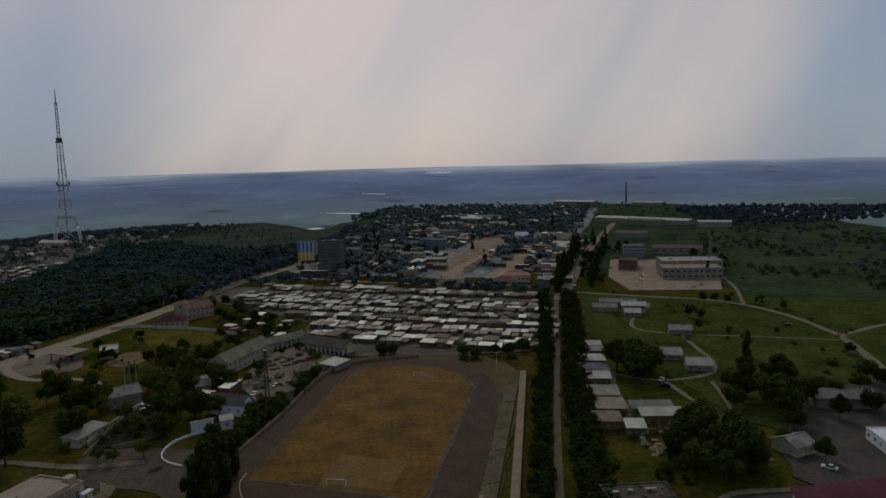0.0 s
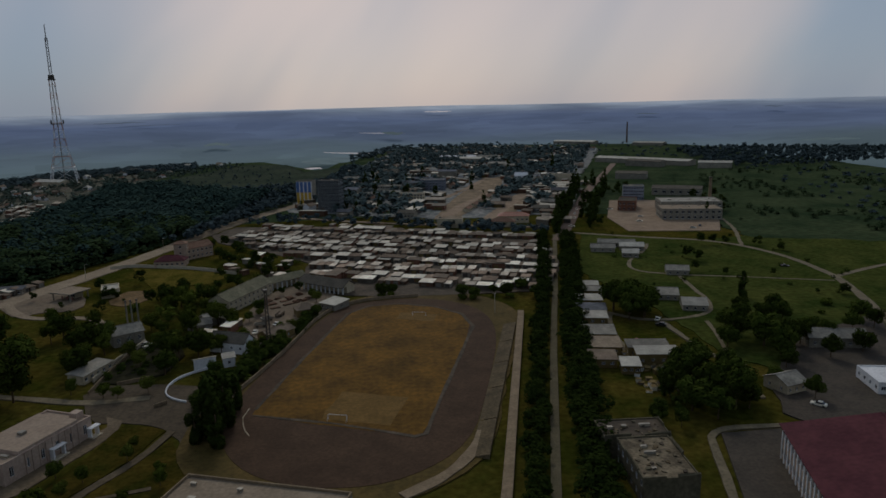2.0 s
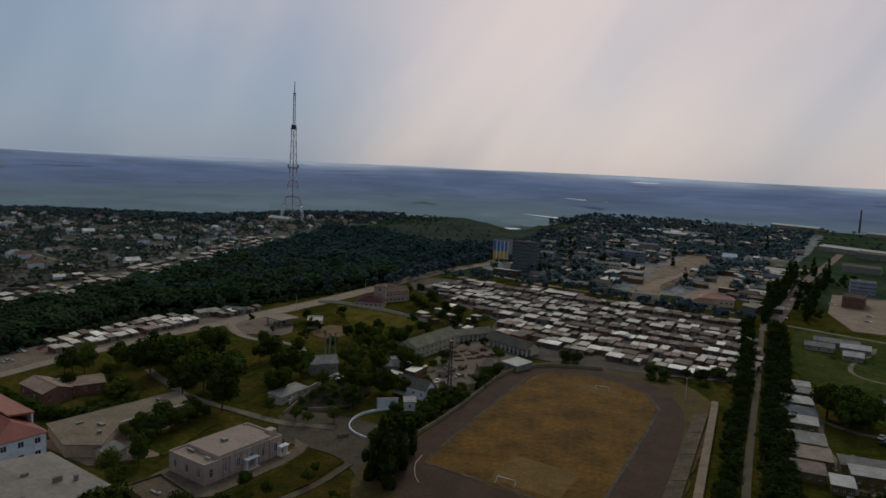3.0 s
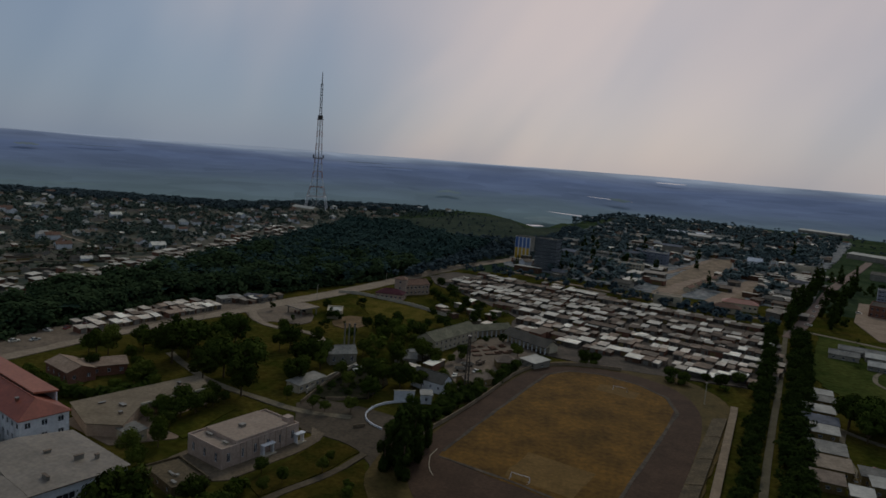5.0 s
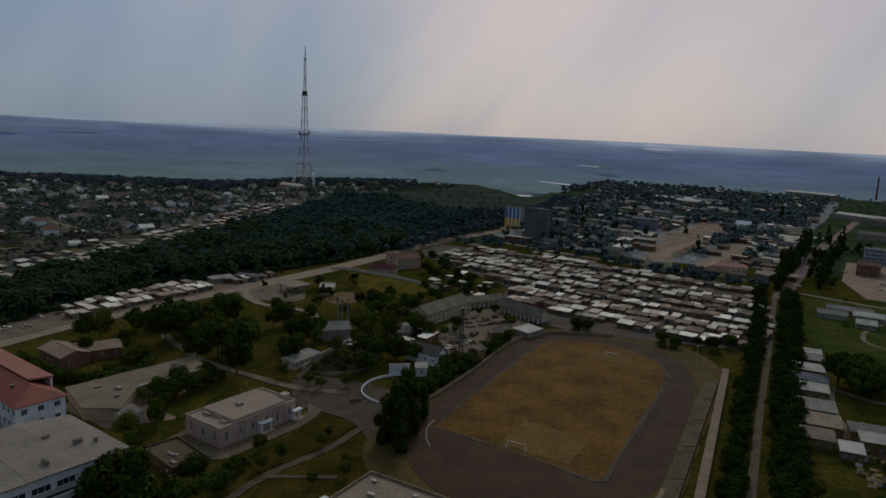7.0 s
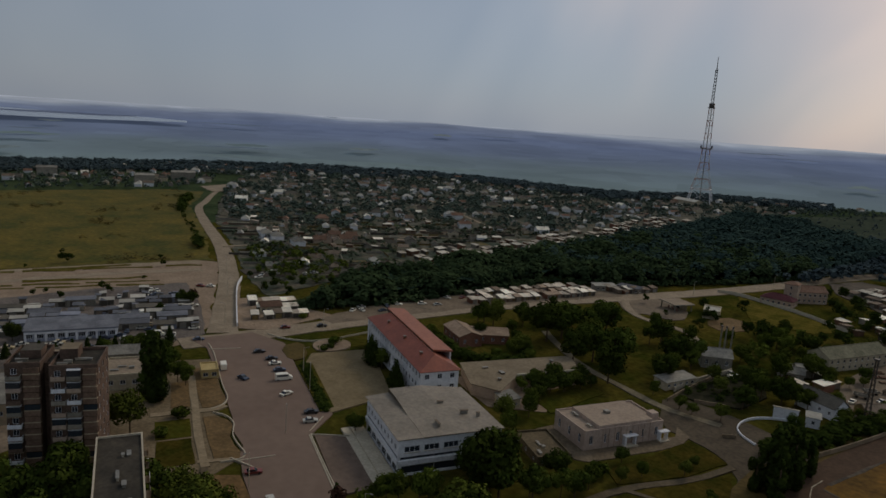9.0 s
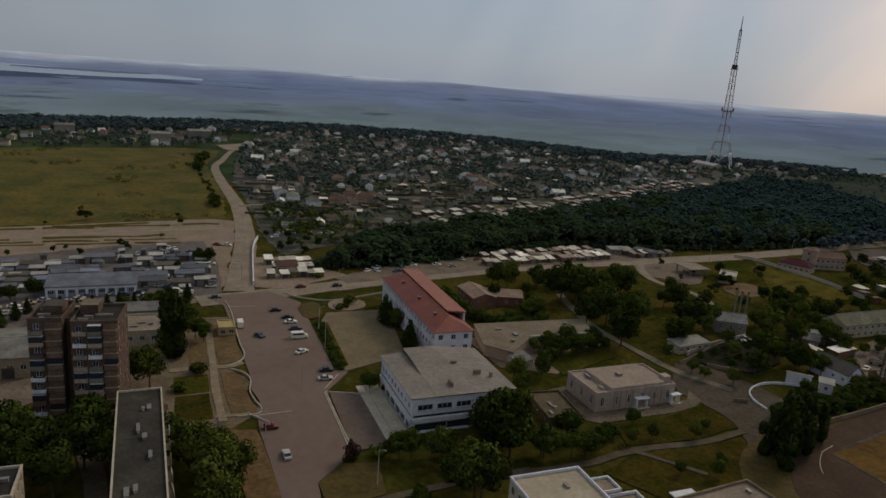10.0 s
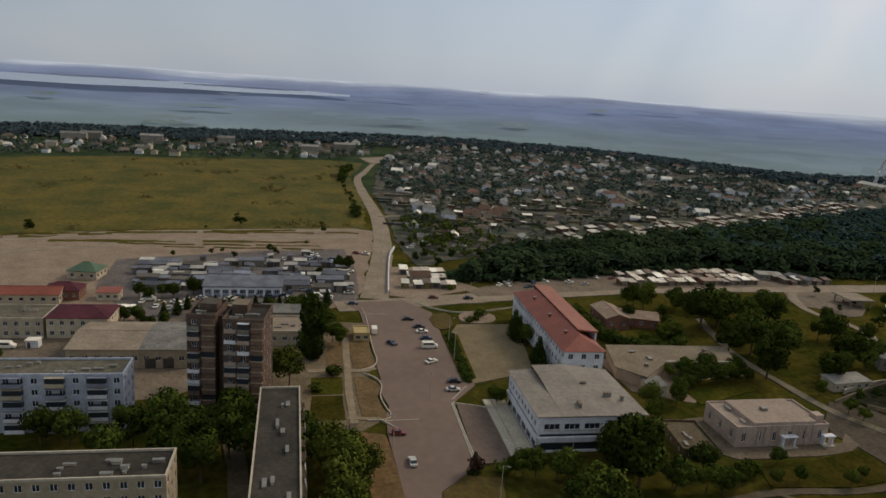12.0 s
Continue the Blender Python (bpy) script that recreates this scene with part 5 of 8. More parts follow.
building("unroofed_store", -119, 149, -27, 16, 10, 2.4, "low crumbling store with brown flat roof", STEPS, STEPS, 1, (3, 3), (1.1, 1.0), "FR", parapet=0.5, stuff_on_roof=3, seed=9)
shop_floor = thing("workshop", pose(0, 0, 0), "broad low workshop under a flat felt roof", "workshop")
plan = [(-150, 162.5), (-140, 166), (-146, 181), (-136.5, 204), (-148.5, 214), (-166, 173.5)]
part("wall", Shape().prism(plan, -0.3, 3.9, PINK), shop_floor)
mid = (-150, 184)
part("roof", Shape().prism([(mid[0] + (x - mid[0]) * 1.03, mid[1] + (y - mid[1]) * 1.03) for x, y in plan], 3.903, 4.2, FELT_GREY), shop_floor)
for (ax, ay), (bx, by) in zip(plan[2:4], plan[3:5]):
    for k in range(3):
        t = 0.25 + 0.28 * k
        part("window", Shape().box(0, -0.06, 1.4, 1.8, -0.003, 2.9, WHITE).box(0.12, -0.09, 1.52, 1.68, -0.06, 2.78, GLASS), shop_floor, "", pose(ax + (bx - ax) * t, ay + (by - ay) * t, 0, 0, 0, math.degrees(math.atan2(by - ay, bx - ax))))
part("parapet", Shape().prism([(-146.3, 181), (-145.7, 180.8), (-136.2, 203.8), (-136.8, 204)], 4.2, 4.75, PALE_CONCRETE), shop_floor, "pale edge strip of the roof")
for bx, by, bw, bl, bh in ((-152, 178, 2.6, 1.2, 0.5), (-145, 196, 1.2, 1.2, 1.6), (-158, 176, 0.8, 2.0, 0.4), (-149, 203, 1.4, 0.8, 0.6), (-147, 172, 1.0, 1.0, 0.8)):
    part("roof_vent", Shape().box(0, 0, 0, bw, bl, bh, RUST).box(-0.1, -0.1, bh, bw + 0.1, bl + 0.1, bh + 0.1, STEEL), shop_floor, "", pose(bx, by, 4.19, 0, 0, -20))
building("store", -141.5, 165, -20, 7, 5.5, 3, "small store with grey sheet roof", CREAM, ASBESTOS, 1, (2, 2), (0.9, 0.9), "FR", style="shed", rise=0.6)
building("brick_house", -203, 200, -22, 17, 10, 4.4, "red brick house with pinkish tin roof", RED_BRICK, PINKISH_ROOF, 1, (4, 2), (1.2, 1.5), "FR", "house", "gable", 1.8)
building("brick_annex", -190, 201, 48, 17, 11, 3.8, "red brick annex with pinkish tin roof", RED_BRICK, PINKISH_ROOF, 1, (4, 2), (1.2, 1.4), "FR", "house", "gable", 1.4)
building("kiosk", -217.5, 99, -21, 7.5, 5.5, 3, "small yellowish kiosk with flat roof", KIOSK, KIOSK, 1, (2, 2), (1.6, 1.4), "FR", "kiosk", parapet=0.3)
# flat-roofed blocks by the camera's foot
building("clinic", -81, 99, -21, 24, 16, 12, "pale three-storey clinic with white-edged flat roof", CREAM, PALE_ROOF, 3, (8, 5), (1.5, 1.7), "LFRB", parapet=0.6, coping=WHITE, stuff_on_roof=3, seed=21)
building("clinic_wing", -73, 114.6, -21, 5, 5, 10, "lower clinic wing with grey flat roof", CREAM, GREY_ROOF, 3, (2, 2), (1.4, 1.6), "LFRB", parapet=0.5, coping=WHITE, seed=22)
building("clinic_wing", -68.2, 112.9, -21, 17, 8.5, 9, "lower clinic wing with grey flat roof", CREAM, GREY_ROOF, 3, (5, 3), (1.4, 1.6), "LRB", parapet=0.6, coping=WHITE, stuff_on_roof=3, seed=23)
solo("slab_canopy", Shape().box(0, 0, 1.2, 4.4, 6.4, 1.42, WHITE).box(0.4, 0.4, -0.2, 0.8, 0.8, 1.2, CONCRETE).box(3.6, 0.4, -0.2, 4.0, 0.8, 1.2, CONCRETE).box(0.4, 5.6, -0.2, 0.8, 6.0, 1.2, CONCRETE).box(3.6, 5.6, -0.2, 4.0, 6.0, 1.2, CONCRETE),
     "white flat slab on four low posts in the lawn", "canopy", m=frame_at(-66.6, 138.8, 0, -21))
building("sports_hall", -61, 125, -16, 40, 25, 7, "flat grey-roofed sports hall beside the stadium", GREY_WALL, GREY_ROOF, 1, (8, 5), (2.0, 1.4), "LB", parapet=0.6, coping=CONCRETE, stuff_on_roof=4, seed=25)

# ---- apartment blocks
tower = building("apartment_tower", -172.6, 42.0, 62, 10.4, 13, 27, "dark brick nine-storey apartment tower with balconies", BRICK, BITUMEN, 9, (3, 3), (1.3, 1.5), "FR", "apartment block", parapet=0.7, stuff_on_roof=5, seed=31)
tower_b = building("apartment_tower", -178.2, 34.2, 62, 7.4, 13, 27.4, "dark brick nine-storey apartment tower with balconies", BRICK, BITUMEN, 9, (2, 3), (1.3, 1.5), "F", "apartment block", parapet=0.7, stuff_on_roof=4, seed=32)
rngb = random.Random(7)
for root, cols in ((tower, (0.6, 3.9)), (tower_b, (0.4,))):
    for k in range(9):
        for c in cols:
            m = rngb.choice((WHITE, PINK, RUST, PINK, GREY_WALL, BRICK, LILAC))
            b = Shape().box(c, -1.3, k * 3 + 0.1, c + 3.0, 0, k * 3 + 0.28, CONCRETE).box(c, -1.3, k * 3 + 0.28, c + 3.0, -1.2, k * 3 + 1.25, m)
            b.box(c, -1.2, k * 3 + 0.28, c + 0.1, 0, k * 3 + 1.25, m).box(c + 2.9, -1.2, k * 3 + 0.28, c + 3.0, 0, k * 3 + 1.25, m)
            if rngb.random() < 0.4:
                b.box(c + 0.05, -1.25, k * 3 + 1.25, c + 2.95, -1.2, k * 3 + 2.75, GLASS).box(c, -1.3, k * 3 + 2.75, c + 3.0, 0, k * 3 + 2.85, WHITE)
            part("balcony", b, root)
for root, x0, x1 in ((tower, 7.2, 10.3), (tower_b, 3.9, 7.3)):
    for k in range(9):
        part("loggia", Shape().box(x0, -0.75, k * 3 + 0.1, x1, -0.003, k * 3 + 1.35, BROWN_PANEL).box(x0 - 0.05, -0.82, k * 3 + 1.35, x1 + 0.05, -0.003, k * 3 + 1.55, BEIGE).box(x0 + 0.1, -0.6, k * 3 + 1.55, x1 - 0.1, -0.003, k * 3 + 2.9, GLASS if k % 4 == 1 else BROWN_PANEL), root, "brown loggia front with a pale cap")
part("lift_house", Shape().box(1, 6, 27, 5, 11, 29.6, BRICK, FELT_GREY), tower)
part("lift_house", Shape().box(2, 5, 27.4, 6.5, 10, 29.4, BRICK, SLATE), tower_b)
building("stair_core", -177.2, 42.2, 62, 4, 8, 26.5, "dark brick stair core between tower wings", BRICK, BITUMEN, 9, (1, 1), (1.0, 1.2), "F", "apartment block")

flats = building("apartment_block", -104.7, 39.1, 160.8, 50, 9.4, 15, "five-storey apartment block with bitumen roof", BEIGE, BITUMEN, 5, (16, 3), (1.4, 1.5), "FL", "apartment block", parapet=0.45, coping=PALE_CONCRETE, stuff_on_roof=9, seed=41)
for k in range(5):
    for q in range(8):
        m = rngb.choice((WHITE, CREAM, RUST, GREY_WALL))
        c = 2.0 + q * 6.1
        part("balcony", Shape().box(c, -1.1, k * 3 + 0.1, c + 2.8, 0, k * 3 + 0.25, CONCRETE).box(c, -1.1, k * 3 + 0.25, c + 2.8, -1.02, k * 3 + 1.2, m), flats)
building("apartment_block", -142.7, -27.9, 69, 51, 10, 15, "long five-storey apartment block with dark flat roof", BEIGE, BITUMEN, 5, (17, 3), (1.4, 1.5), "FR", "apartment block", parapet=0.5, coping=PALE_CONCRETE, stuff_on_roof=14, seed=42)
panel = building("apartment_block", -193, -28.2, 69, 50, 10, 15, "pale blue five-storey panel block with balconies", PANEL, OLD_FELT, 5, (16, 3), (1.5, 1.5), "FR", "apartment block", parapet=0.5, stuff_on_roof=12, seed=43)
for k in range(5):
    for q in range(5):
        m = rngb.choice((WHITE, PALE_BLUE, CREAM))
        c = 3.5 + q * 9.6
        part("balcony", Shape().box(c, -1.2, k * 3 + 0.1, c + 4.5, 0, k * 3 + 0.25, CONCRETE).box(c, -1.2, k * 3 + 0.25, c + 4.5, -1.1, k * 3 + 1.2, m).box(c + 0.1, -1.0, k * 3 + 1.2, c + 4.4, -0.02, k * 3 + (2.6 if (k + q) % 3 else 1.3), GLASS).box(c, -1.15, k * 3 + 2.62, c + 4.5, -0.003, k * 3 + 2.75, m), panel)
# service buildings behind the flats
building("depot", -221, 8, 68, 21, 24, 6, "grey-beige depot with broad pinkish roof", BEIGE, GREY_ROOF, 1, (6, 5), (1.8, 1.6), "F", "depot", "gable", 1.6)
annex = building("depot_annex", -213.1, 27.5, 68, 13.5, 24, 6.1, "depot end with pale tin roof and dark doors", BEIGE, ASBESTOS, 1, (4, 5), (1.6, 1.4), "FR", "depot", "gable", 1.7)
for c in (1.2, 6.4):
    part("garage_door", Shape().box(c, -0.07, 0, c + 3.2, -0.003, 3.2, DARK_STEEL).box(c - 0.15, -0.1, 3.2, c + 3.35, -0.003, 3.4, CONCRETE), annex, "dark steel garage door")
building("office_block", -249, 4, 69, 19, 14, 7, "cream two-storey office with maroon roof", CREAM, MAROON, 2, (6, 4), (1.4, 1.5), "FR", "office", "hip", 2.2)
building("office_block", -262, -30, 69, 35.5, 14, 6.6, "cream two-storey office with brown felt roof", CREAM, OLD_FELT, 2, (11, 4), (1.4, 1.5), "F", "office", stuff_on_roof=14, seed=45)
building("red_roof_row", -300, -32, 70, 44, 9, 3.6, "long low row with red metal roof", CREAM, RED_ROOF, 1, (12, 3), (1.4, 1.4), "FR", "shop", "gable", 2)
building("green_roof_house", -319, 14, 60, 12, 10, 3.6, "pale house with green metal roof", CREAM, GREEN_ROOF, 1, (3, 3), (1.2, 1.4), "FR", "house", "hip", 2.8)
building("brick_house", -292, 4, 69, 13, 9, 3.8, "dark red brick house with maroon roof", RED_BRICK, MAROON, 1, (4, 3), (1.2, 1.4), "FR", "house", "hip", 2.2)
building("kiosk_shop", -285, 22, 70, 8, 6, 3.2, "small shop with red awning band", CREAM, RED_ROOF, 1, (3, 2), (1.4, 1.3), "FR", "shop", "shed", 0.5)
hall = building("market_hall", -278, 60, 70, 31, 13, 4.2, "market hall with blue-grey roof and pale shopfront", PALE_BLUE, BLUE_ROOF, 1, (9, 3), (2.2, 2.0), "FR", "market hall", "shed", 1.2)
for k in range(10):
    part("pier", Shape().box(k * 3.35, -0.25, 0, k * 3.35 + 0.8, -0.003, 3.0, WHITE), hall, "whitewashed shopfront pier")
part("shop_band", Shape().box(0, -0.3, 3.0, 31, -0.003, 3.7, WHITE), hall, "white band over the shopfronts")
building("shop", -217, 68, 68, 14, 16, 5, "pale shop with grey flat roof", CREAM, GREY_ROOF, 1, (4, 3), (1.6, 1.5), "FR", "shop", stuff_on_roof=4, seed=51)
building("shop", -245, 50, 68, 16, 12, 4.5, "grey shop with flat felt roof", GREY_WALL, GREY_ROOF, 1, (4, 3), (1.6, 1.5), "FR", "shop", stuff_on_roof=3, seed=52)
building("shop", -240, 72, 68, 14, 10, 4, "grey shop with tin roof", GREY_WALL, ASBESTOS, 1, (4, 2), (1.6, 1.4), "FR", "shop", "gable", 1.6)
# along the ravine street
building("roadside_store", -268, 150, 72, 9, 6, 3.2, "small roadside store with brown roof", CREAM, TILE_ROOF, 1, (4, 2), (1.4, 1.3), "FR", "shop", "gable", 1.8)
station = thing("filling_station", frame_at(-178, 334, 0, -24), "filling station canopy with pale flat roof on posts", "filling station")
part("canopy", Shape().box(0, 0, 3.7, 13, 12.5, 4.2, GREY_WALL, GREY_ROOF), station)
for px_, py_ in ((1, 1), (12, 1), (1, 11.2), (12, 11.2)):
    part("post", Shape().box(px_ - 0.25, py_ - 0.25, -0.2, px_ + 0.25, py_ + 0.25, 3.7, GREY_WALL), station)
part("booth", Shape().box(4, 6.5, -0.1, 9, 11, 3.2, CREAM).box(4.4, 6.44, 1.0, 8.6, 6.497, 2.5, GLASS), station, "glazed cash booth")
for px_ in (3.2, 6.4, 9.6):
    part("pump", Shape().box(px_, 3.4, -0.1, px_ + 0.7, 4.0, 1.6, RED_PAINT), station, "red fuel pump")
building("roadside_store", -216, 331, 60, 13, 6, 3, "low store with pale tin roof by the wood", GREY_WALL, TIN, 1, (4, 2), (1.2, 1.2), "FR", "shop", "shed", 0.5)
building("roadside_store", -211, 345, 8, 13, 6, 3, "low store with pale tin roof by the wood", GREY_WALL, BLUE_ROOF, 1, (4, 2), (1.2, 1.2), "FR", "shop", "shed", 0.5)
building("roadside_shop", -158, 345, -68, 12, 8, 4, "roadside shop with grey roof", CREAM, TIN, 1, (3, 2), (1.6, 1.5), "FR", "shop")
building("inn", -138, 417, 50, 18, 10, 6.5, "two-storey pinkish inn with brown tiled roof", PINK, TILE_ROOF, 2, (6, 3), (1.2, 1.4), "FRL", "inn", "gable", 3)
building("inn_tower", -143.5, 411, 8, 7, 7, 11, "pale plastered stair tower of the inn", PINK, TILE_ROOF, 3, (1, 1), (1.0, 1.6), "FR", "inn", "hip", 1.6)
building("inn_annex", -151, 398, 5, 17, 10, 3.6, "low pinkish inn annex with dark red hipped roof", PINK, MAROON, 1, (6, 2), (1.2, 1.3), "FR", "inn", "hip", 2.6)
strip("roadside_wall", [(-257, 133), (-285, 147), (-316, 163), (-330, 173)], 0.5, WHITE, 1.3, "low whitewashed wall along the road", "wall", 1)
# yard west of the stadium

def open_row(name, x, y, ang, L, W, label, roof, rise=2.4):
    """A long store whose front is a row of white posts before a shaded back wall."""
    root = thing(name, frame_at(x, y, 0, ang), label, "store", "stores of the work yard")
    part("back_wall", Shape().box(0, W * 0.35, -0.2, L, W, 3.6, CREAM), root)
    for k in range(int(L / 2.6) + 1):
        part("post", Shape().box(k * (L - 0.5) / int(L / 2.6), 0, -0.2, k * (L - 0.5) / int(L / 2.6) + 0.5, 0.5, 3.3, WHITE), root)
    part("beam", Shape().box(-0.2, -0.1, 3.3, L + 0.2, 0.6, 3.6, WHITE), root)
    r = Shape()
    for a, b in (((-0.8, 3.6), (W / 2, 3.6 + rise)), ((W / 2, 3.6 + rise), (W + 0.6, 3.6))):
        r.prism([(-0.6, a[0]), (L + 0.6, a[0]), (L + 0.6, b[0]), (-0.6, b[0])], [a[1], a[1], b[1], b[1]], [a[1] + 0.18, a[1] + 0.18, b[1] + 0.18, b[1] + 0.18], roof)
    part("roof", r, root)
    for gx in (0.0, L - 0.2):
        g = Shape()
        g.face([(gx, 0.1, 3.6), (gx + 0.2, 0.1, 3.6), (gx + 0.2, W / 2, 3.5 + rise), (gx, W / 2, 3.5 + rise)], CREAM)
        g.face([(gx, 0, 3.6), (gx, W / 2, 3.5 + rise), (gx, W, 3.6)], CREAM)
        g.face([(gx + 0.2, 0, 3.6), (gx + 0.2, W, 3.6), (gx + 0.2, W / 2, 3.5 + rise)], CREAM)
        part("gable", g, root)
    return root


building("gabled_house", -78.8, 252.8, -20, 15, 7, 4.0, "grey-roofed house with whitewashed gable", WHITE, SLATE, 1, (4, 2), (1.0, 1.2), "FR", "house", "gable", 3.0)
solo("white_wall", Shape().box(0, 0, -0.2, 7.5, 0.4, 4.2, WHITE).box(-0.3, -0.1, 4.2, 7.8, 0.5, 4.4, PALE_CONCRETE), "blank whitewashed wall with coping", "wall", m=frame_at(-78.5, 232.5, 0, 25))
building("gate_house", -69, 235, 20, 4, 4, 3.4, "small whitewashed gate house", WHITE, TIN, 1, (1, 1), (1.0, 1.2), "FR", "hut", "shed", 0.6)
open_row("long_workshop", -59, 340.5, -34, 28, 9, "long workshop with white posts and dark roof", SLATE, 3.0)
building("two_storey_store", -83.5, 300.5, 70, 36, 11, 5.4, "cream two-storey store with moss-grey gable roof", CREAM, MOSS_ROOF, 2, (10, 3), (1.1, 1.3), "FRL", "store", "gable", 3.2)
open_row("row_store", -74, 337, 45, 23, 7, "low cream store with white posts and moss-grey roof", MOSS_ROOF)
zone("dark_garden", [(-109.5, 224), (-110, 238), (-106.5, 264), (-94, 264), (-87, 249), (-88.5, 230), (-101, 223)], mat("near_black_soil", (0.020, 0.021, 0.016), (0.038, 0.038, 0.028), 5, fine=0.3, fine_size=1.0, matt=True), 0.14, "dark walled garden ground", "garden", 0, 0.6)
strip("garden_wall", [(-110.4, 226), (-110.8, 240), (-107.2, 265)], 0.4, PALE_CONCRETE, 1.2, "pale low wall along the garden", "wall", 1)
strip("garden_wall", [(-101, 222.4), (-92, 227)], 0.35, CONCRETE, 0.9, "low concrete garden wall", "wall", 0)
building("garage", -112.5, 224, 76, 15, 6, 3.0, "long garage with pale sheet roof", CREAM, ASBESTOS, 1, (5, 2), (1.4, 1.2), "FR", "garage", "shed", 0.6)
building("boiler_house", -117.5, 260.5, 37, 11.5, 9, 4.6, "grey boiler house with gable roof", GREY_WALL, ASBESTOS, 1, (3, 2), (1.2, 1.8), "FR", "boiler house", "gable", 2.6)
for k, (x, y) in enumerate(((-116.4, 272.5), (-114.8, 273.4), (-112.8, 274.6))):
    solo("flue_pipe", Shape().tube(0, 0, -0.2, 15, 0.35, 0.30, STEEL).tube(0, 0, 15, 15.5, 0.45, 0.45, DARK_STEEL), "slim pale steel flue pipe", "chimney", m=pose(x, y, 0), group="flues of the boiler house")
building("shack", -93, 274, 23, 9, 7, 3.2, "grey shack with patched roof", GREY_WALL, ASBESTOS, 1, (2, 1), (0.9, 1.0), "FR", "shed", "gable", 1.8)
building("shack", -89, 283, 40, 8, 6, 3, "pale shack with patched tin roof", GREY_WALL, TIN, 1, (2, 1), (0.9, 1.0), "FR", "shed", "gable", 1.6)
building("shack", -57.5, 258, 52, 13, 7, 3, "weathered shed with rusty roof", WOOD, RUST, 1, (2, 1), (0.9, 1.0), "FR", "shed", "gable", 1.8)
building("shack", -52, 290.5, 22, 9, 7, 3.4, "brown shed with rusty hipped roof", WOOD, RUST, 1, (2, 1), (0.9, 1.0), "FR", "shed", "hip", 2)
building("shack", -44, 303.5, -36, 9, 9.5, 3.0, "shed with pale tin roof", GREY_WALL, TIN, 1, (3, 1), (0.9, 1.0), "FR", "shed", "shed", 0.6)

# ---- right-hand side
maroon = building("sports_school", 90, 157, 256.4, 46, 44, 9, "long building with maroon metal roof and striped wall", PINK, MAROON, 2, (18, 6), (1.2, 1.8), "FLB", "school", "gable", 4.5, over=0.8)
for i in range(19):
    part("pilaster", Shape().box(0.35 + i * 2.5, -0.22, -0.2, 0.85 + i * 2.5, 0, 8.9, WHITE), maroon, "white pilaster")
RUBBLE = mat("rubble_strewn_roof", (0.088, 0.076, 0.060), (0.190, 0.165, 0.130), 4, fine=0.4, fine_size=0.8, spot=(0.4, 0.6))


def rubble(root, L, W, z, seed):
    """Broken bricks and slabs heaped on a ruined roof."""
    rng = random.Random(seed)
    for _ in range(40):
        x, y, r = rng.uniform(0.5, L - 1.5), rng.uniform(0.5, W - 1.5), rng.uniform(0.2, 0.8)
        s = Shape().prism([(x + r * math.cos(q) * rng.uniform(0.6, 1.2), y + r * math.sin(q) * rng.uniform(0.6, 1.2)) for q in (0.3, 1.5, 2.7, 3.9, 5.2)], z - 0.1, z + rng.uniform(0.12, 0.4), rng.choice((STEPS, MOSSY, EARTH, RUBBLE)))
        part("broken_slab", s, root)
    for x, y, l, w in ((-0.06, -0.06, L * 0.4, 0.34), (L * 0.6, -0.06, L * 0.4, 0.34), (-0.06, W * 0.2, 0.34, W * 0.45), (L - 0.28, W * 0.5, 0.34, W * 0.4)):
        part("broken_parapet", Shape().prism([(x, y), (x + l, y), (x + l, y + w), (x, y + w)], z + 0.2, [z + rng.uniform(0.5, 1.2) for _ in range(4)], MOSSY), root)


ruin = building("derelict_block", 49, 139, 1, 13, 20, 6.5, "derelict two-storey block with rubble-strewn flat roof", MOSSY, RUBBLE, 2, (4, 6), (1.4, 1.6), "LRB", "ruin", parapet=0.25, stuff_on_roof=3, seed=71)
ruin_wing = building("derelict_wing", 46, 160, 1, 17, 10, 6, "derelict low wing with broken roof", MOSSY, EARTH, 1, (5, 3), (1.4, 1.6), "LRB", "ruin", parapet=0.25, stuff_on_roof=3, seed=72)
rubble(ruin, 13, 20, 6.45, 5)
rubble(ruin_wing, 17, 10, 5.95, 6)
building("white_kiosk", 138, 191, -8, 9, 14, 4, "kiosk with bright white flat roof", WHITE, WHITE, 1, (3, 4), (1.4, 1.3), "FL", "kiosk", parapet=0.25)
building("cottage", 111, 193, 20, 8, 9, 3.2, "grey cottage with pale gable roof", CREAM, ASBESTOS, 1, (3, 2), (0.9, 1.1), "FL", "house", "gable", 2.2)
building("cottage", 140, 232, -10, 20, 9, 4, "low grey house in trees", GREY_WALL, ASBESTOS, 1, (5, 2), (1.0, 1.2), "FL", "house", "gable", 2.2)
for k, (x, y, w, d, m) in enumerate(((76, 318, 10, 5, TIN), (75, 308, 10, 5, ASBESTOS), (70, 293, 11, 7, TIN), (67, 279, 12, 7, BLUE_ROOF), (64.5, 268, 12, 7, TIN), (62, 248, 12, 9, ASBESTOS), (60, 234, 12, 9, GREY_ROOF), (58, 222, 9, 7, RUST), (67, 215, 6, 6, TIN))):
    building("store_shed", x, y, -8, w, d, 3.0, "long storage shed with pale sheet roof", WOOD, m, 1, (3, 2), (1.2, 1.0), "FL", "shed", "shed", 0.9)
building("barn", 74, 221, -5, 14, 6, 4.5, "dark barn with pale sheet roof", WOOD, TIN, 1, (4, 2), (1.0, 1.0), "FL", "barn", "shed", 0.8)
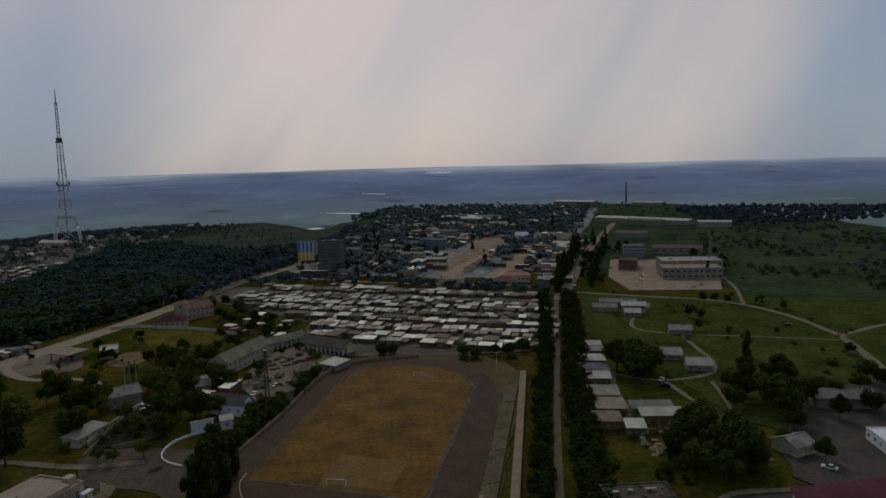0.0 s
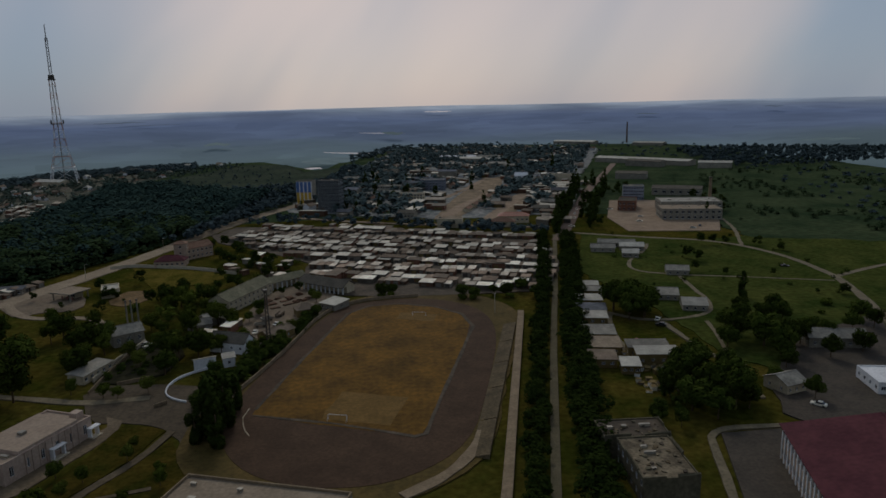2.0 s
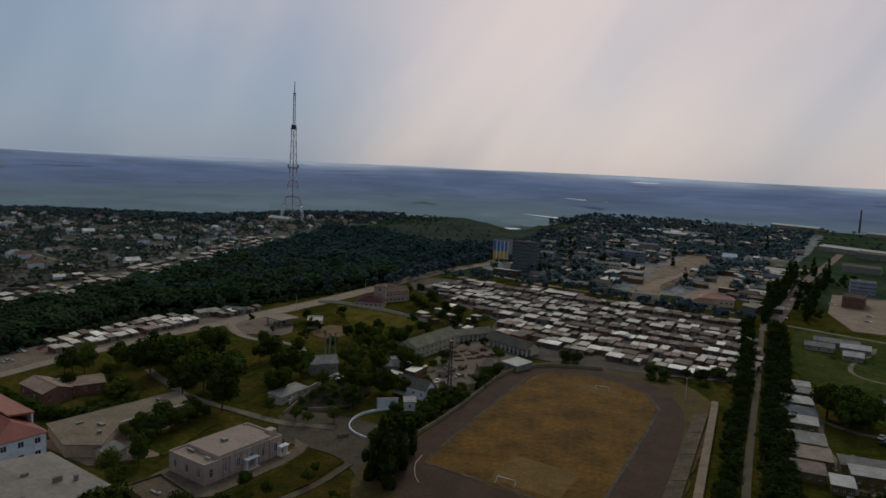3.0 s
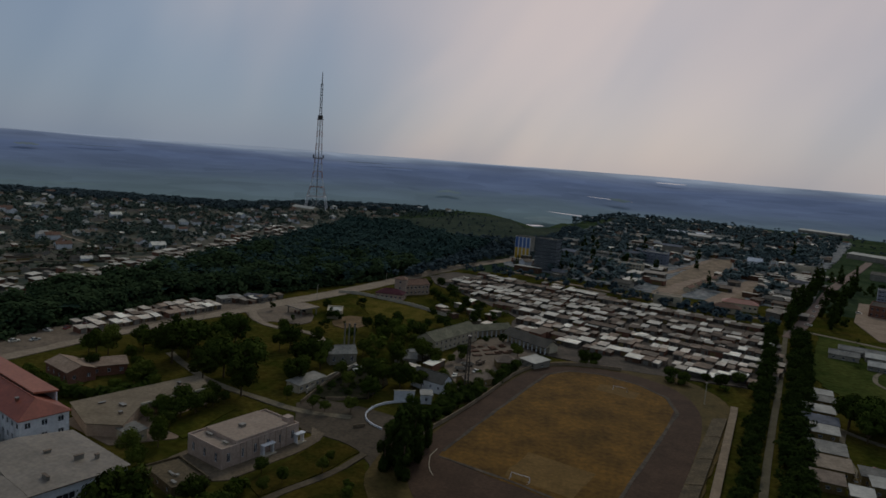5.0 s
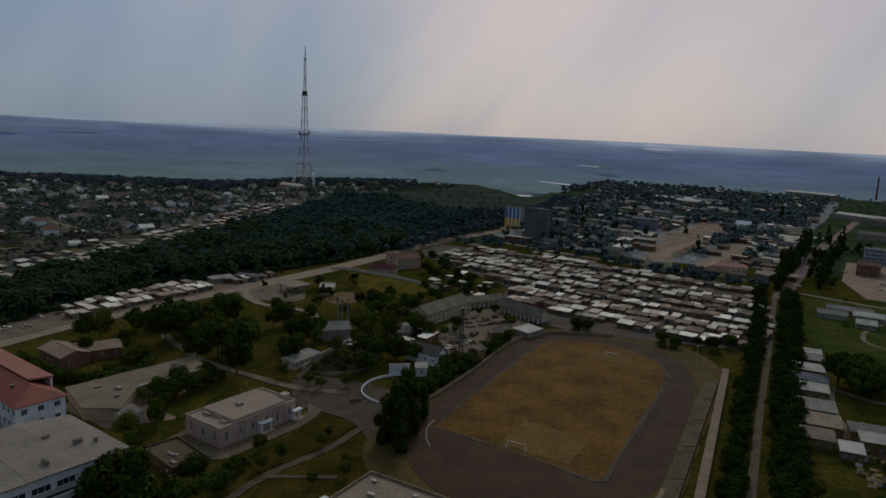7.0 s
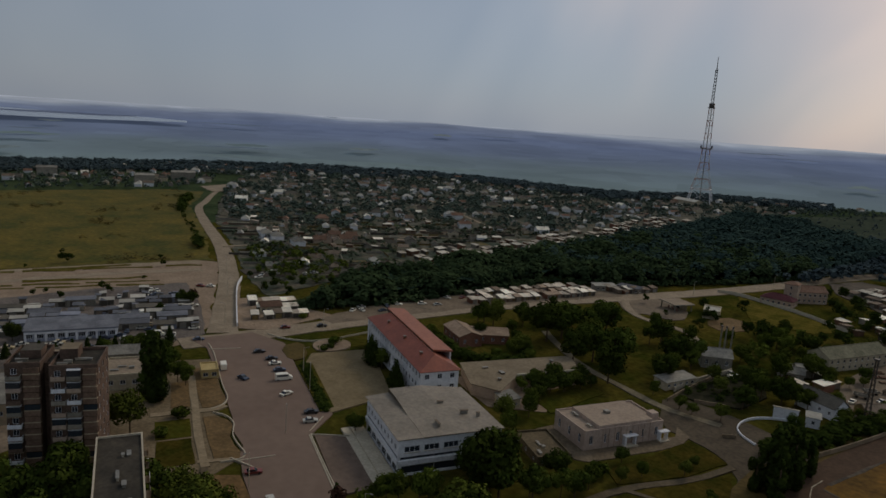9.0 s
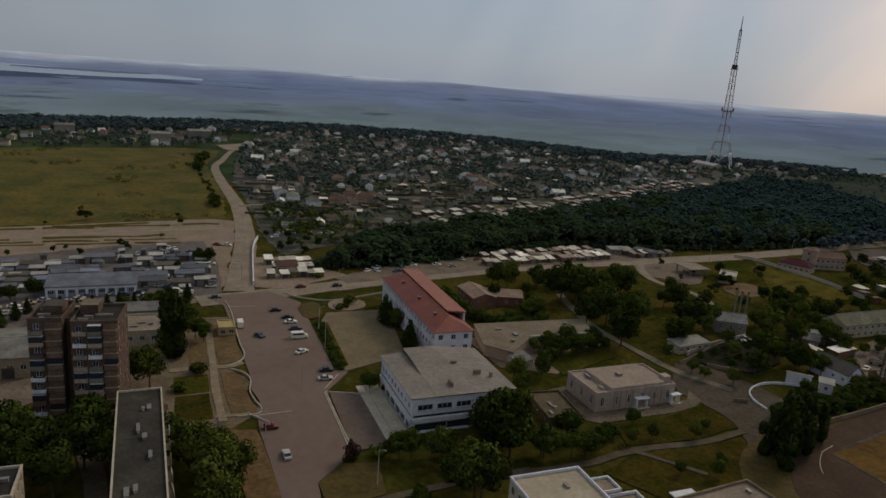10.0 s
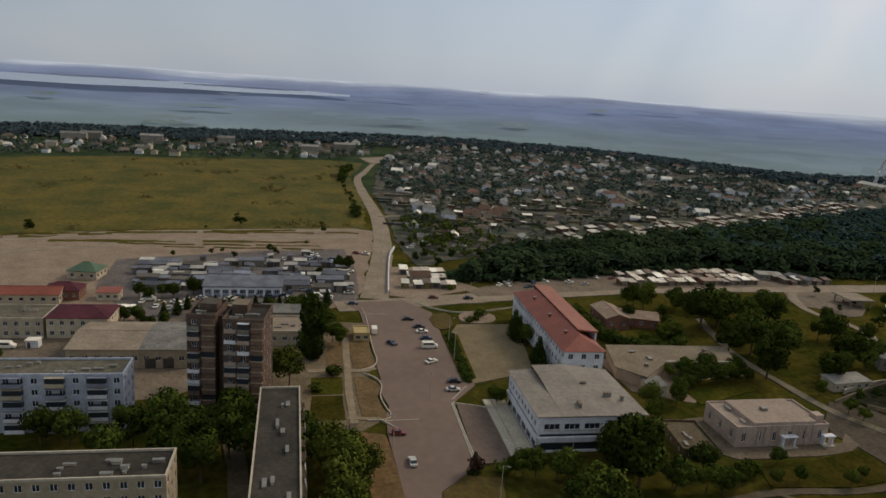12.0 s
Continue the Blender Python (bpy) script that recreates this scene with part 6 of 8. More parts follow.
building("barn", 73, 228, -5, 14, 6, 4.5, "dark barn with pale sheet roof", WOOD, ASBESTOS, 1, (4, 2), (1.0, 1.0), "FL", "barn", "shed", 0.8)
for x, y, w, d, m in ((108, 298, 9, 13, ASBESTOS), (113, 281, 10, 12, TIN), (128, 342, 11, 9, ASBESTOS), (118, 385, 9, 8, TIN), (104, 402, 14, 8, ASBESTOS), (122, 404, 14, 8, TIN), (112, 416, 22, 7, ASBESTOS)):
    building("garden_house", x, y, -14, w, d, 2.7, "small house with pale sheet roof in the meadow", GREY_WALL, m, 1, (3, 2), (0.9, 1.1), "FL", "house", "gable", 1.8)
works = building("works_hall", 183, 503, -9, 43, 24, 8, "grey works hall with pale banded roof", GREY_WALL, GREY_ROOF, 2, (10, 6), (2.0, 1.8), "FL", "factory", "flat", stuff_on_roof=8, seed=81)
building("works_hall", 193, 533, -9, 46, 26, 9, "grey works hall with pale banded roof", GREY_WALL, TIN, 2, (10, 6), (2.0, 1.8), "FL", "factory", "flat", stuff_on_roof=8, seed=82)
building("brick_works", 164, 552, -20, 14, 26, 8, "brick works building beside the yard", RED_BRICK, BITUMEN, 2, (4, 6), (1.6, 1.6), "FL", "factory", "flat")
for x, y, L, W, H, m in ((262, 1000, 140, 24, 6, TIN), (285, 930, 50, 16, 7, SLATE), (228, 780, 34, 18, 6, SLATE), (222, 640, 44, 22, 6, SLATE), (360, 870, 40, 14, 7, TIN), 
                         (290, 1440, 90, 22, 5, TIN), (420, 1330, 60, 20, 5, TIN), (66, 1026, 34, 18, 8, TIN), (36, 955, 30, 14, 7, ASBESTOS), (100, 940, 26, 14, 7, ASBESTOS)):
    building("factory_hall", x, y, -40 if y > 1200 else (-46 if y > 920 and x > 200 else -24), L, W, H, "far factory hall with pale long roof", GREY_WALL, m, 1, (max(6, int(L / 9)), 4), (3.0, 2.0), "F", "factory", "gable", 2.0)
solo("factory_chimney", Shape().tube(0, 0, -1, 40, 2.0, 1.2, BRICK, 12).tube(0, 0, 40, 41, 1.5, 1.5, DARK_STEEL, 12), "tall dark brick factory chimney", "chimney", m=pose(440, 1430, 0))
solo("factory_chimney", Shape().tube(0, 0, -1, 24, 1.6, 1.1, CONCRETE, 12).tube(0, 0, 24, 24.6, 1.4, 1.4, DARK_STEEL, 12), "slim pale chimney beside the works", "chimney", m=pose(243, 560, 0))
# tall blocks past the garages
mural = building("mural_block", -109, 648, -11, 15, 12, 21, "nine-storey block with blue and yellow painted wall", GREY_WALL, BITUMEN, 7, (4, 4), (0.7, 1.5), "R", "apartment block")
part("painted_ground", Shape().box(0, -0.02, 0.1, 15, -0.004, 20.8, WHITE), mural, "whitewashed gable wall")
for i in range(4):
    part("painted_panel", Shape().box(0.3 + i * 3.75, -0.30, 0.2, 2.9 + i * 3.75, -0.02, 11, YELLOW).box(0.3 + i * 3.75, -0.30, 11, 2.9 + i * 3.75, -0.02, 20.6, BLUE), mural, "yellow and blue painted strip")
building("tall_block", -82, 592, -14, 19, 12, 27, "tall grey-blue nine-storey block", mat("grey_blue_panel", (0.085, 0.098, 0.125), (0.115, 0.130, 0.160), 6), BITUMEN, 9, (7, 4), (1.4, 1.5), "FR", "apartment block", stuff_on_roof=3, seed=91)
for x, y, L, W, H, m in ((-31, 667, 18, 9, 6, ASBESTOS), (-12, 735, 22, 9, 7, BLUE_ROOF), (-70, 700, 14, 9, 6, BLUE_ROOF), (-81, 808, 18, 9, 6, ASBESTOS), (-64, 566, 12, 8, 4, BLUE_ROOF), (-14, 545, 14, 9, 5, SLATE), (1, 770, 20, 9, 7, BLUE_ROOF),
                         (118, 905, 24, 12, 7, ASBESTOS), (129, 650, 20, 9, 6, BLUE_ROOF), (107, 584, 14, 9, 5, ASBESTOS), (96, 556, 12, 8, 4, SLATE), (140, 640, 10, 9, 5, ASBESTOS), (30, 850, 22, 10, 7, BLUE_ROOF), (-40, 880, 20, 10, 7, SLATE)):
    building("town_block", x, y, -20, L, W, H, "grey-walled block among old town trees", GREY_WALL, m, 2 if H > 5 else 1, (5, 3), (1.4, 1.5), "F", "town house", "gable", 2.0)
for x, y, L, W, H, n, wall in ((6, 725, 26, 11, 11, 4, PALE_BLUE), (-36, 690, 20, 10, 10, 3, GREY_WALL), (-14, 640, 22, 10, 8, 3, CREAM), (187, 614, 18, 12, 12, 4, PALE_BLUE), (150, 760, 24, 11, 9, 3, CREAM)):
    building("town_flats", x, y, -14, L, W, H, "pale flats among the old town trees", wall, ASBESTOS, n, (8, 3), (1.4, 1.5), "FR", "apartment block", parapet=0.4, stuff_on_roof=3, seed=int(x) + 200)
for x, y, L, W, H, m in ((40, 1082, 60, 16, 6, WHITE), (96, 1070, 36, 14, 6, ASBESTOS), (60, 1045, 70, 12, 5, TIN)):
    building("market_hall", x, y, -12, L, W, H, "long pale-roofed hall in the old town", GREY_WALL, m, 1, (9, 3), (2.0, 1.8), "F", "hall", "gable", 2.0)
building("blank_store", 16, 500, -10, 18, 9, 6.5, "pale store with a blank plastered wall", CREAM, GREY_ROOF, 1, (1, 2), (1.2, 1.4), "R", "store", parapet=0.4)
building("red_roof_store", 62, 513, -8, 23, 11, 5, "long store with rusty red roof", CREAM, RED_ROOF, 1, (7, 3), (1.3, 1.4), "FR", "store", "hip", 2.4)
for k in range(7):
    building("street_kiosk", 44 + k * 8.0, 566 + k * 23, 70, 15, 5, 3.0, "low row shop with red-brown roof", CREAM, TILE_ROOF, 1, (5, 2), (1.4, 1.3), "F", "shop", "gable", 1.4)
building("tyre_shop", 54, 497, -12, 18, 9, 4, "low shop with brown hipped roof", CREAM, TILE_ROOF, 1, (4, 2), (1.2, 1.3), "FR", "shop", "hip", 2.2)
building("domed_store", 114, 786, -20, 14, 9, 6, "white store with arched pale roof", WHITE, WHITE, 1, (3, 2), (1.4, 1.4), "F", "store", "gable", 3.5)


# ---------------------------------------------------------------- garages, stalls and gardens
def shed_kit(w, d, h, wall, roof, rise=0.5, seed=0):
    b = Shape().prism([(0, 0), (w, 0), (w, d), (0, d)], -0.2, [h, h, h + rise, h + rise], wall)
    r = Shape().prism([(-0.25, -0.45), (w + 0.25, -0.45), (w + 0.25, d + 0.3), (-0.25, d + 0.3)], [h + 0.01, h + 0.01, h + rise + 0.03, h + rise + 0.03], [h + 0.16, h + 0.16, h + rise + 0.18, h + rise + 0.18], roof)
    dr = Shape().box(w * 0.15, -0.08, 0.0, w * 0.15 + min(2.6, w * 0.7), -0.004, min(2.2, h - 0.3), (RUST, STEEL, WOOD, DARK_STEEL)[seed % 4])
    return ("garage", [("body", b.mesh("body"), "", []), ("roof", r.mesh("roof"), "", []), ("door", dr.mesh("door"), "", [])])


rngs = random.Random(11)
SHEET = mat("garage_sheet_roof", (0.330, 0.305, 0.290), (0.520, 0.480, 0.455), 5, fine=0.2, fine_size=0.8, vary=0.4, piece="each")
FELT = mat("garage_felt_roof", (0.120, 0.096, 0.084), (0.250, 0.200, 0.172), 5, fine=0.25, fine_size=0.8, vary=0.35, piece="each")
BRIGHT = mat("garage_tin_roof", (0.520, 0.510, 0.500), (0.720, 0.705, 0.690), 4, rough=0.7, fine=0.15, vary=0.3, piece="each")
ROOFS = [SHEET, FELT, BRIGHT, SHEET, RUST, BRIGHT, SHEET, FELT]
WALLS = [RUST, RED_BRICK, SLATE, GREY_WALL, DARK_TIMBER]
KITS = [(w, shed_kit(w, d, h, WALLS[(i + j) % 5], ROOFS[(i * 3 + j) % 8], 0.4 + 0.12 * (j % 3), i + j)) for i, (w, d, h) in enumerate(((3.2, 4.8, 2.3), (3.8, 5.2, 2.5), (4.8, 5.4, 2.7), (7.5, 5.8, 3.0), (3.6, 5.6, 3.1))) for j in range(5)]
ROOF_WORD = {"garage_sheet_roof": "weathered grey", "garage_felt_roof": "dull felt", "garage_tin_roof": "pale tin", "pale_tin_roof": "pale tin", "weathered_fibre_cement_roof": "weathered grey", "rusty_tin_roof": "rusty brown", "grey_sheet_roof": "grey felt", "dark_roof": "dark felt", "brown_tile_roof": "brown tiled", "blue_grey_sheet_roof": "blue-grey sheet", "bitumen_roof": "black felt", "whitewash": "white sheet", "faded_blue_paint": "faded blue"}


OLD_TOWN = [(-100, 600), (-30, 540), (20, 560), (110, 560), (150, 720), (240, 980), (330, 1280), (100, 1380), (-30, 1340), (-60, 1000), (-110, 760)]
STREETS = [[(10, 535), (26, 615), (42, 690), (82, 822), (112, 838), (90, 698), (68, 632), (36, 530)], [(44, 505), (70, 594), (96, 670), (124, 706), (112, 636), (88, 566), (72, 498)], [(8, 604), (14, 602), (94, 836), (86, 838)], [(128, 560), (144, 560), (236, 820), (218, 826)]]
far_sheds = Shape()


def add_far(kit, m):
    """A shed past the ones that can be counted, joined into one mesh."""
    for _, me, _, _ in kit[1]:
        for p in me.polygons:
            far_sheds.face([tuple(m @ me.vertices[i].co) for i in p.vertices], me.materials[p.material_index])


def row_of(kits, x, y, ang, length, group, category="garage", skip=0.04, limit=None, poly=None):
    """A row of sheds side by side along a line."""
    c, s = math.cos(radians(ang)), math.sin(radians(ang))
    u = 0.0
    while u < length:
        w, kit = rngs.choice(kits)
        px, py = x + c * u, y + s * u
        if rngs.random() > skip and (poly is None or (inside(px, py, poly) and inside(px + c * w, py + s * w, poly))):
            word = ROOF_WORD[kit[1][1][1].materials[0].name]
            off = rngs.uniform(-0.9, 0.9)
            m = pose(px - s * off, py + c * off, 0, 0, 0, ang + rngs.uniform(-3.5, 3.5)) @ Matrix.Diagonal((0.97, rngs.uniform(0.75, 1.05), rngs.uniform(0.8, 1.2), 1))
            if category == "garage" and (math.hypot(px, py) > 388 or px < -300):
                add_far(kit, m)
            else:
                spread(kit, m, "garage with %s roof and metal door" % word if category == "garage" else "market stall with %s roof" % word, category, group)
        u += w + rngs.choice((0.05, 0.1, 0.2, 0.5, 1.0, 2.6))


GARAGES = [(-146, 494), (-136, 530), (-28, 506), (14, 474), (84, 447), (80, 381), (66, 322), (-12, 319), (-34, 330), (-58, 358), (-62, 396), (-103, 442), (-132, 464)]
LONG = [KITS[i] for i in (10, 11, 13, 14, 15, 16, 18, 19)]
v = -8.0
for k in range(17):
    # rows climb away from the stadium, two by two, with a lane between the pairs
    bx, by = 66 - 235 * 0.94 + 0.342 * v, 322 + 235 * 0.342 + 0.94 * v
    row_of(LONG + KITS[:6] if k % 4 < 2 else KITS[:10] + LONG[:4], bx, by, -20 + rngs.uniform(-1.2, 1.2), 250, "garages of the colony", skip=0.06 if k % 2 else 0.12, poly=GARAGES)
    v += 6.4 if k % 2 == 0 else rngs.uniform(12.5, 15.5)
# garages below the wood, beside the ravine street
SMALL = KITS[:10]
for x, y, n in ((-231, 246, 78), (-237, 250, 78), (-243, 256, 70), (-226, 262, 60)):
    row_of(SMALL, x, y, 74, n, "garages below the wood", skip=0.15)
row_of(SMALL, -204, 336, 72, 26, "garages below the wood", skip=0.1)
row_of(SMALL, -211, 336, 72, 22, "garages below the wood", skip=0.1)
for x, y, n in ((-262, 142, 22), (-272, 146, 22), (-281, 151, 18)):
    row_of(SMALL, x, y, 68, n, "sheds on the corner lot", skip=0.25)
PALE_KITS = [k for k in KITS if k[1][1][1][1].materials[0] in (SHEET, BRIGHT)]
# garages on the far side of the ravine
for k in range(3):
    for a, b in (((-312, 285), (-314, 400)), ((-314, 400), (-323, 525)), ((-323, 525), (-342, 690))):
        d = math.hypot(b[0] - a[0], b[1] - a[1])
        ang = math.degrees(math.atan2(b[1] - a[1], b[0] - a[0]))
        row_of(PALE_KITS, a[0] - k * 13 + rngs.uniform(-2, 2), a[1] + rngs.uniform(0, 5), ang + rngs.uniform(-1.5, 1.5), d, "garages past the ravine", skip=(0.15, 0.4, 0.6)[k])
for x, y in scatter(OLD_TOWN, 21, rngs, STREETS) + scatter([(96, 480), (150, 640), (178, 740), (130, 720), (88, 560)], 11, rngs):
    if rngs.random() < 0.8:
        add_far(rngs.choice(KITS if rngs.random() < 0.5 else PALE_KITS)[1], pose(x, y, 0, 0, 0, rngs.choice((-20, 70, 160)) + rngs.uniform(-6, 6)) @ Matrix.Diagonal((rngs.uniform(1.4, 3.2), 1.5, 1.3, 1)))
solo("far_garages", far_sheds, "far garages and sheds with pale roofs", "garages", "stuff")
for x, y in scatter([(-100, 276), (-92, 296), (-80, 292), (-72, 268), (-84, 268)], 8, rngs) + scatter([(-104, 380), (-72, 352), (-64, 392), (-100, 428)], 10, rngs):
    w, kit = rngs.choice(KITS[:15])
    spread(kit, pose(x, y, 0, 0, 0, rngs.choice((-20, 70, 160)) + rngs.uniform(-12, 12)), "small yard shed with %s roof" % ROOF_WORD[kit[1][1][1].materials[0].name], "shed", "sheds in the yards")
# market stalls
STALLS = [(w, shed_kit(w, d, 2.6, (GREY_WALL, SLATE, PALE_BLUE)[i % 3], (BLUE_ROOF, TIN, SLATE, BLUE_ROOF, BLUE_ROOF, PALE_BLUE)[i % 6], 0.4, i)) for i, (w, d) in enumerate(((4, 3.2), (6, 3.5), (9, 4), (12, 5), (5, 3), (7, 4)))]
for k in range(6):
    row_of(STALLS, -296 - k * 7.4, 37 + k * 1.4, 70 + rngs.uniform(-2, 2), 84 + k, "stalls of the market", "market stall", skip=0.16)
TRADE = [(-292, 34), (-336, 42), (-334, 120), (-300, 132), (-262, 120), (-258, 100), (-286, 96)]
for x, y in scatter(TRADE, 7.5, rngs):
    if rngs.random() < 0.45:
        w, kit = rngs.choice((STALLS[0], STALLS[4], STALLS[1]))
        word = ROOF_WORD[kit[1][1][1].materials[0].name]
        spread(kit, pose(x, y, 0, 0, 0, rngs.choice((70, 160, 250, 340)) + rngs.uniform(-6, 6)) @ Matrix.Diagonal((0.7, 0.7, 0.9, 1)), "small market stall with %s roof" % word, "market stall", "stalls of the market")

# ---- houses of the suburb
def house_kit(L, W, H, rise, wall, roof, hip=False, chimney=True):
    b = Shape()
    b.box(0, 0, -0.3, L, W, H, wall)
    if not hip:
        for xx in (0.0, L):
            tri = [(xx, 0, H), (xx, W, H), (xx, W / 2, H + rise * 0.97)]
            b.face(tri if xx else tri[::-1], wall)
    r = Shape()
    e, i = 0.5, (W * 0.4 if hip else -0.5)
    lo = [(-e, -e, H - 0.1), (L + e, -e, H - 0.1), (L + e, W + e, H - 0.1), (-e, W + e, H - 0.1)]
    p, q = (i, W / 2, H + rise), (L - i, W / 2, H + rise)
    for f in ([lo[0], lo[1], q, p], [lo[2], lo[3], p, q]):
        r.face([(x, y, z + 0.15) for x, y, z in f], roof)
        r.face(f[::-1], roof)
        for n in range(4):
            u, w = f[n - 1], f[n]
            r.face([u, w, (w[0], w[1], w[2] + 0.15), (u[0], u[1], u[2] + 0.15)], roof)
    if hip:
        r.face([lo[1], lo[2], q], roof)
        r.face([lo[3], lo[0], p], roof)
    parts = [("wall", b.mesh("wall"), "", []), ("roof", r.mesh("roof"), "", [])]
    wn = Shape()
    wn.box(0, -0.05, 0, 1.3, -0.004, 1.4, WHITE).box(0.12, -0.09, 0.12, 1.18, -0.05, 1.28, GLASS)
    for n, wx in enumerate((L * 0.2, L * 0.62)):
        s = Shape()
        s.box(wx, -0.05, 1.0, wx + 1.3, -0.004, 2.4, WHITE).box(wx + 0.12, -0.09, 1.12, wx + 1.18, -0.05, 2.28, GLASS)
        parts.append(("window", s.mesh("window"), "", []))
    if chimney:
        parts.append(("chimney", Shape().box(L * 0.3, W * 0.55, H, L * 0.3 + 0.7, W * 0.55 + 0.7, H + rise + 0.9, RED_BRICK).mesh("chimney"), "", []))
    return ("house", parts)


HOUSE_MATS = [(CREAM, ASBESTOS, "plastered house with grey gable roof"), (CREAM, SLATE, "cream house with dark roof"), (WHITE, TIN, "whitewashed house with pale tin roof"), (GREY_WALL, SLATE, "grey house with dark felt roof"),
              (BRICK, RUST, "dark brick house with rusty roof"), (WHITE, SLATE, "white house with dark roof"), (WHITE, TILE_ROOF, "whitewashed house with brown tiled roof"), (WHITE, BRIGHT, "whitewashed house with bright tin roof"),
              (PINK, TILE_ROOF, "pinkish house with brown tiled roof"), (CREAM, RUST, "cream house with rusty roof"), (WHITE, RUST, "white house with rusty roof"), (GREY_WALL, RUST, "grey house with rusty roof")]
HOUSES = []
for i, (a, b, text) in enumerate(HOUSE_MATS):
    for L, W, H in ((10, 8, 3.2), (13, 9, 5.2)):
        HOUSES.append((house_kit(L, W, H, 2.6 + 0.3 * (i % 3), a, b, hip=(i + int(L)) % 3 == 0), text))
FAR_HOUSES = [h for h in HOUSES if h[1].startswith("white")] * 2 + HOUSES[:4]
house_kit_red = house_kit(11, 9, 4.4, 2.8, PINK, TILE_ROOF)
house_kit_white = house_kit(11, 9, 5.2, 2.6, WHITE, ASBESTOS, True)
SUBURB = [(-345, 240), (-352, 420), (-362, 560), (-372, 700), (-410, 800), (-500, 800), (-560, 800), (-760, 760), (-920, 620), (-980, 430), (-960, 300), (-830, 440), (-700, 345), (-600, 295), (-430, 215)]
NEAR_GARDENS = [(-303, 196), (-322, 232), (-345, 192), (-405, 214), (-400, 240), (-345, 240), (-312, 290)]
HILL = [(-372, 720), (-350, 850), (-330, 980), (-400, 1080), (-470, 1000), (-500, 830)]
EAST_HILL = [(-330, 880), (-290, 1000), (-250, 1120), (-380, 1120), (-400, 1020)]
FIELD_EDGE = [(-722, 300), (-758, 60), (-742, -60), (-920, -60), (-955, 200), (-850, 400), (-760, 370)]
rngh = random.Random(23)
house_spots = []
far_homes = Shape()


def settle(poly, gap, share, group, keep_out=()):
    for x, y in scatter(poly, gap, rngh, keep_out):
        if rngh.random() > share:
            continue
        kit, text = rngh.choice(HOUSES)
        ang = rngh.choice((-21, 69, 159, 249)) + rngh.uniform(-8, 8)
        f = rngh.uniform(0.52, 0.8)
        m = pose(x, y, 0, 0, 0, ang) @ Matrix.Diagonal((f, f, f, 1))
        house_spots.append((x, y))
        if math.hypot(x, y) > 790:
            for name, me, _, _ in kit[1]:
                if name != "window":
                    for p in me.polygons:
                        far_homes.face([tuple(m @ me.vertices[i].co) for i in p.vertices], me.materials[p.material_index])
            continue
        if math.hypot(x, y) > 520:
            kit = ("house", [p for p in kit[1] if p[0] != "window"])
        spread(kit, m, text, "house", group)


SUBURB_TURN = 60.0


def lane_frame(u, v):
    """Plan of the suburb: u along its lanes, v across them."""
    c, q = math.cos(radians(SUBURB_TURN)), math.sin(radians(SUBURB_TURN))
    return (-430 + u * c - v * q, 215 + u * q + v * c)


def place_house(kit, text, x, y, ang, f, group):
    m = pose(x, y, 0, 0, 0, ang) @ Matrix.Diagonal((f, f, f, 1))
    house_spots.append((x, y))
    far = math.hypot(x, y)
    if far > 690:
        for name, me, _, _ in kit[1]:
            if name != "window":
                for p in me.polygons:
                    far_homes.face([tuple(m @ me.vertices[i].co) for i in p.vertices], me.materials[p.material_index])
        return
    spread(kit if far < 480 else ("house", [p for p in kit[1] if p[0] != "window"]), m, text, "house", group)


def inhabit(poly, row_gap, step, share, group):
    """Houses in rows on both sides of lanes, with sheds in their yards."""
    for j in range(-14, 40):
        v = j * row_gap + rngh.uniform(-2, 2)
        run = []
        u = -260.0
        while u < 900:
            u += rngh.uniform(0.7, 1.4) * step
            x, y = lane_frame(u, v + 4 * noise.noise((u / 90, j * 3.1, 0.5)))
            if not inside(x, y, poly):
                if len(run) > 4 and j % 2 == 0:
                    strip("garden_lane", run, 2.6, LANE, 0.12, "dusty lane between gardens", "road", 1, 0.7)
                run = []
                continue
            run.append(lane_frame(u, v - row_gap * 0.5))
            if rngh.random() < (share if math.hypot(x, y) < 590 else share * 0.85):
                kit, text = rngh.choice(HOUSES if math.hypot(x, y) < 590 else FAR_HOUSES)
                place_house(kit, text, x, y, SUBURB_TURN + rngh.choice((0, 90, 180, 270)) + rngh.uniform(-7, 7), rngh.choice((0.42, 0.5, 0.56, 0.62, 0.78) if math.hypot(x, y) < 590 else (0.56, 0.62, 0.7, 0.82)), group)
            if rngh.random() < (0.5 if math.hypot(x, y) < 590 else 0.16):
                sx_, sy_ = lane_frame(u + rngh.uniform(4, 9), v + rngh.uniform(5, 12))
                w, kit = rngh.choice(KITS)
                m = pose(sx_, sy_, 0, 0, 0, SUBURB_TURN + rngh.choice((0, 90)) + rngh.uniform(-8, 8)) @ Matrix.Diagonal((0.9, 0.9, 0.8, 1))
                for _, me, _, _ in kit[1]:
                    for p in me.polygons:
                        far_homes.face([tuple(m @ me.vertices[i].co) for i in p.vertices], me.materials[p.material_index])


inhabit(SUBURB, 23, 17, 0.66, "houses of the suburb")
fences = Shape()
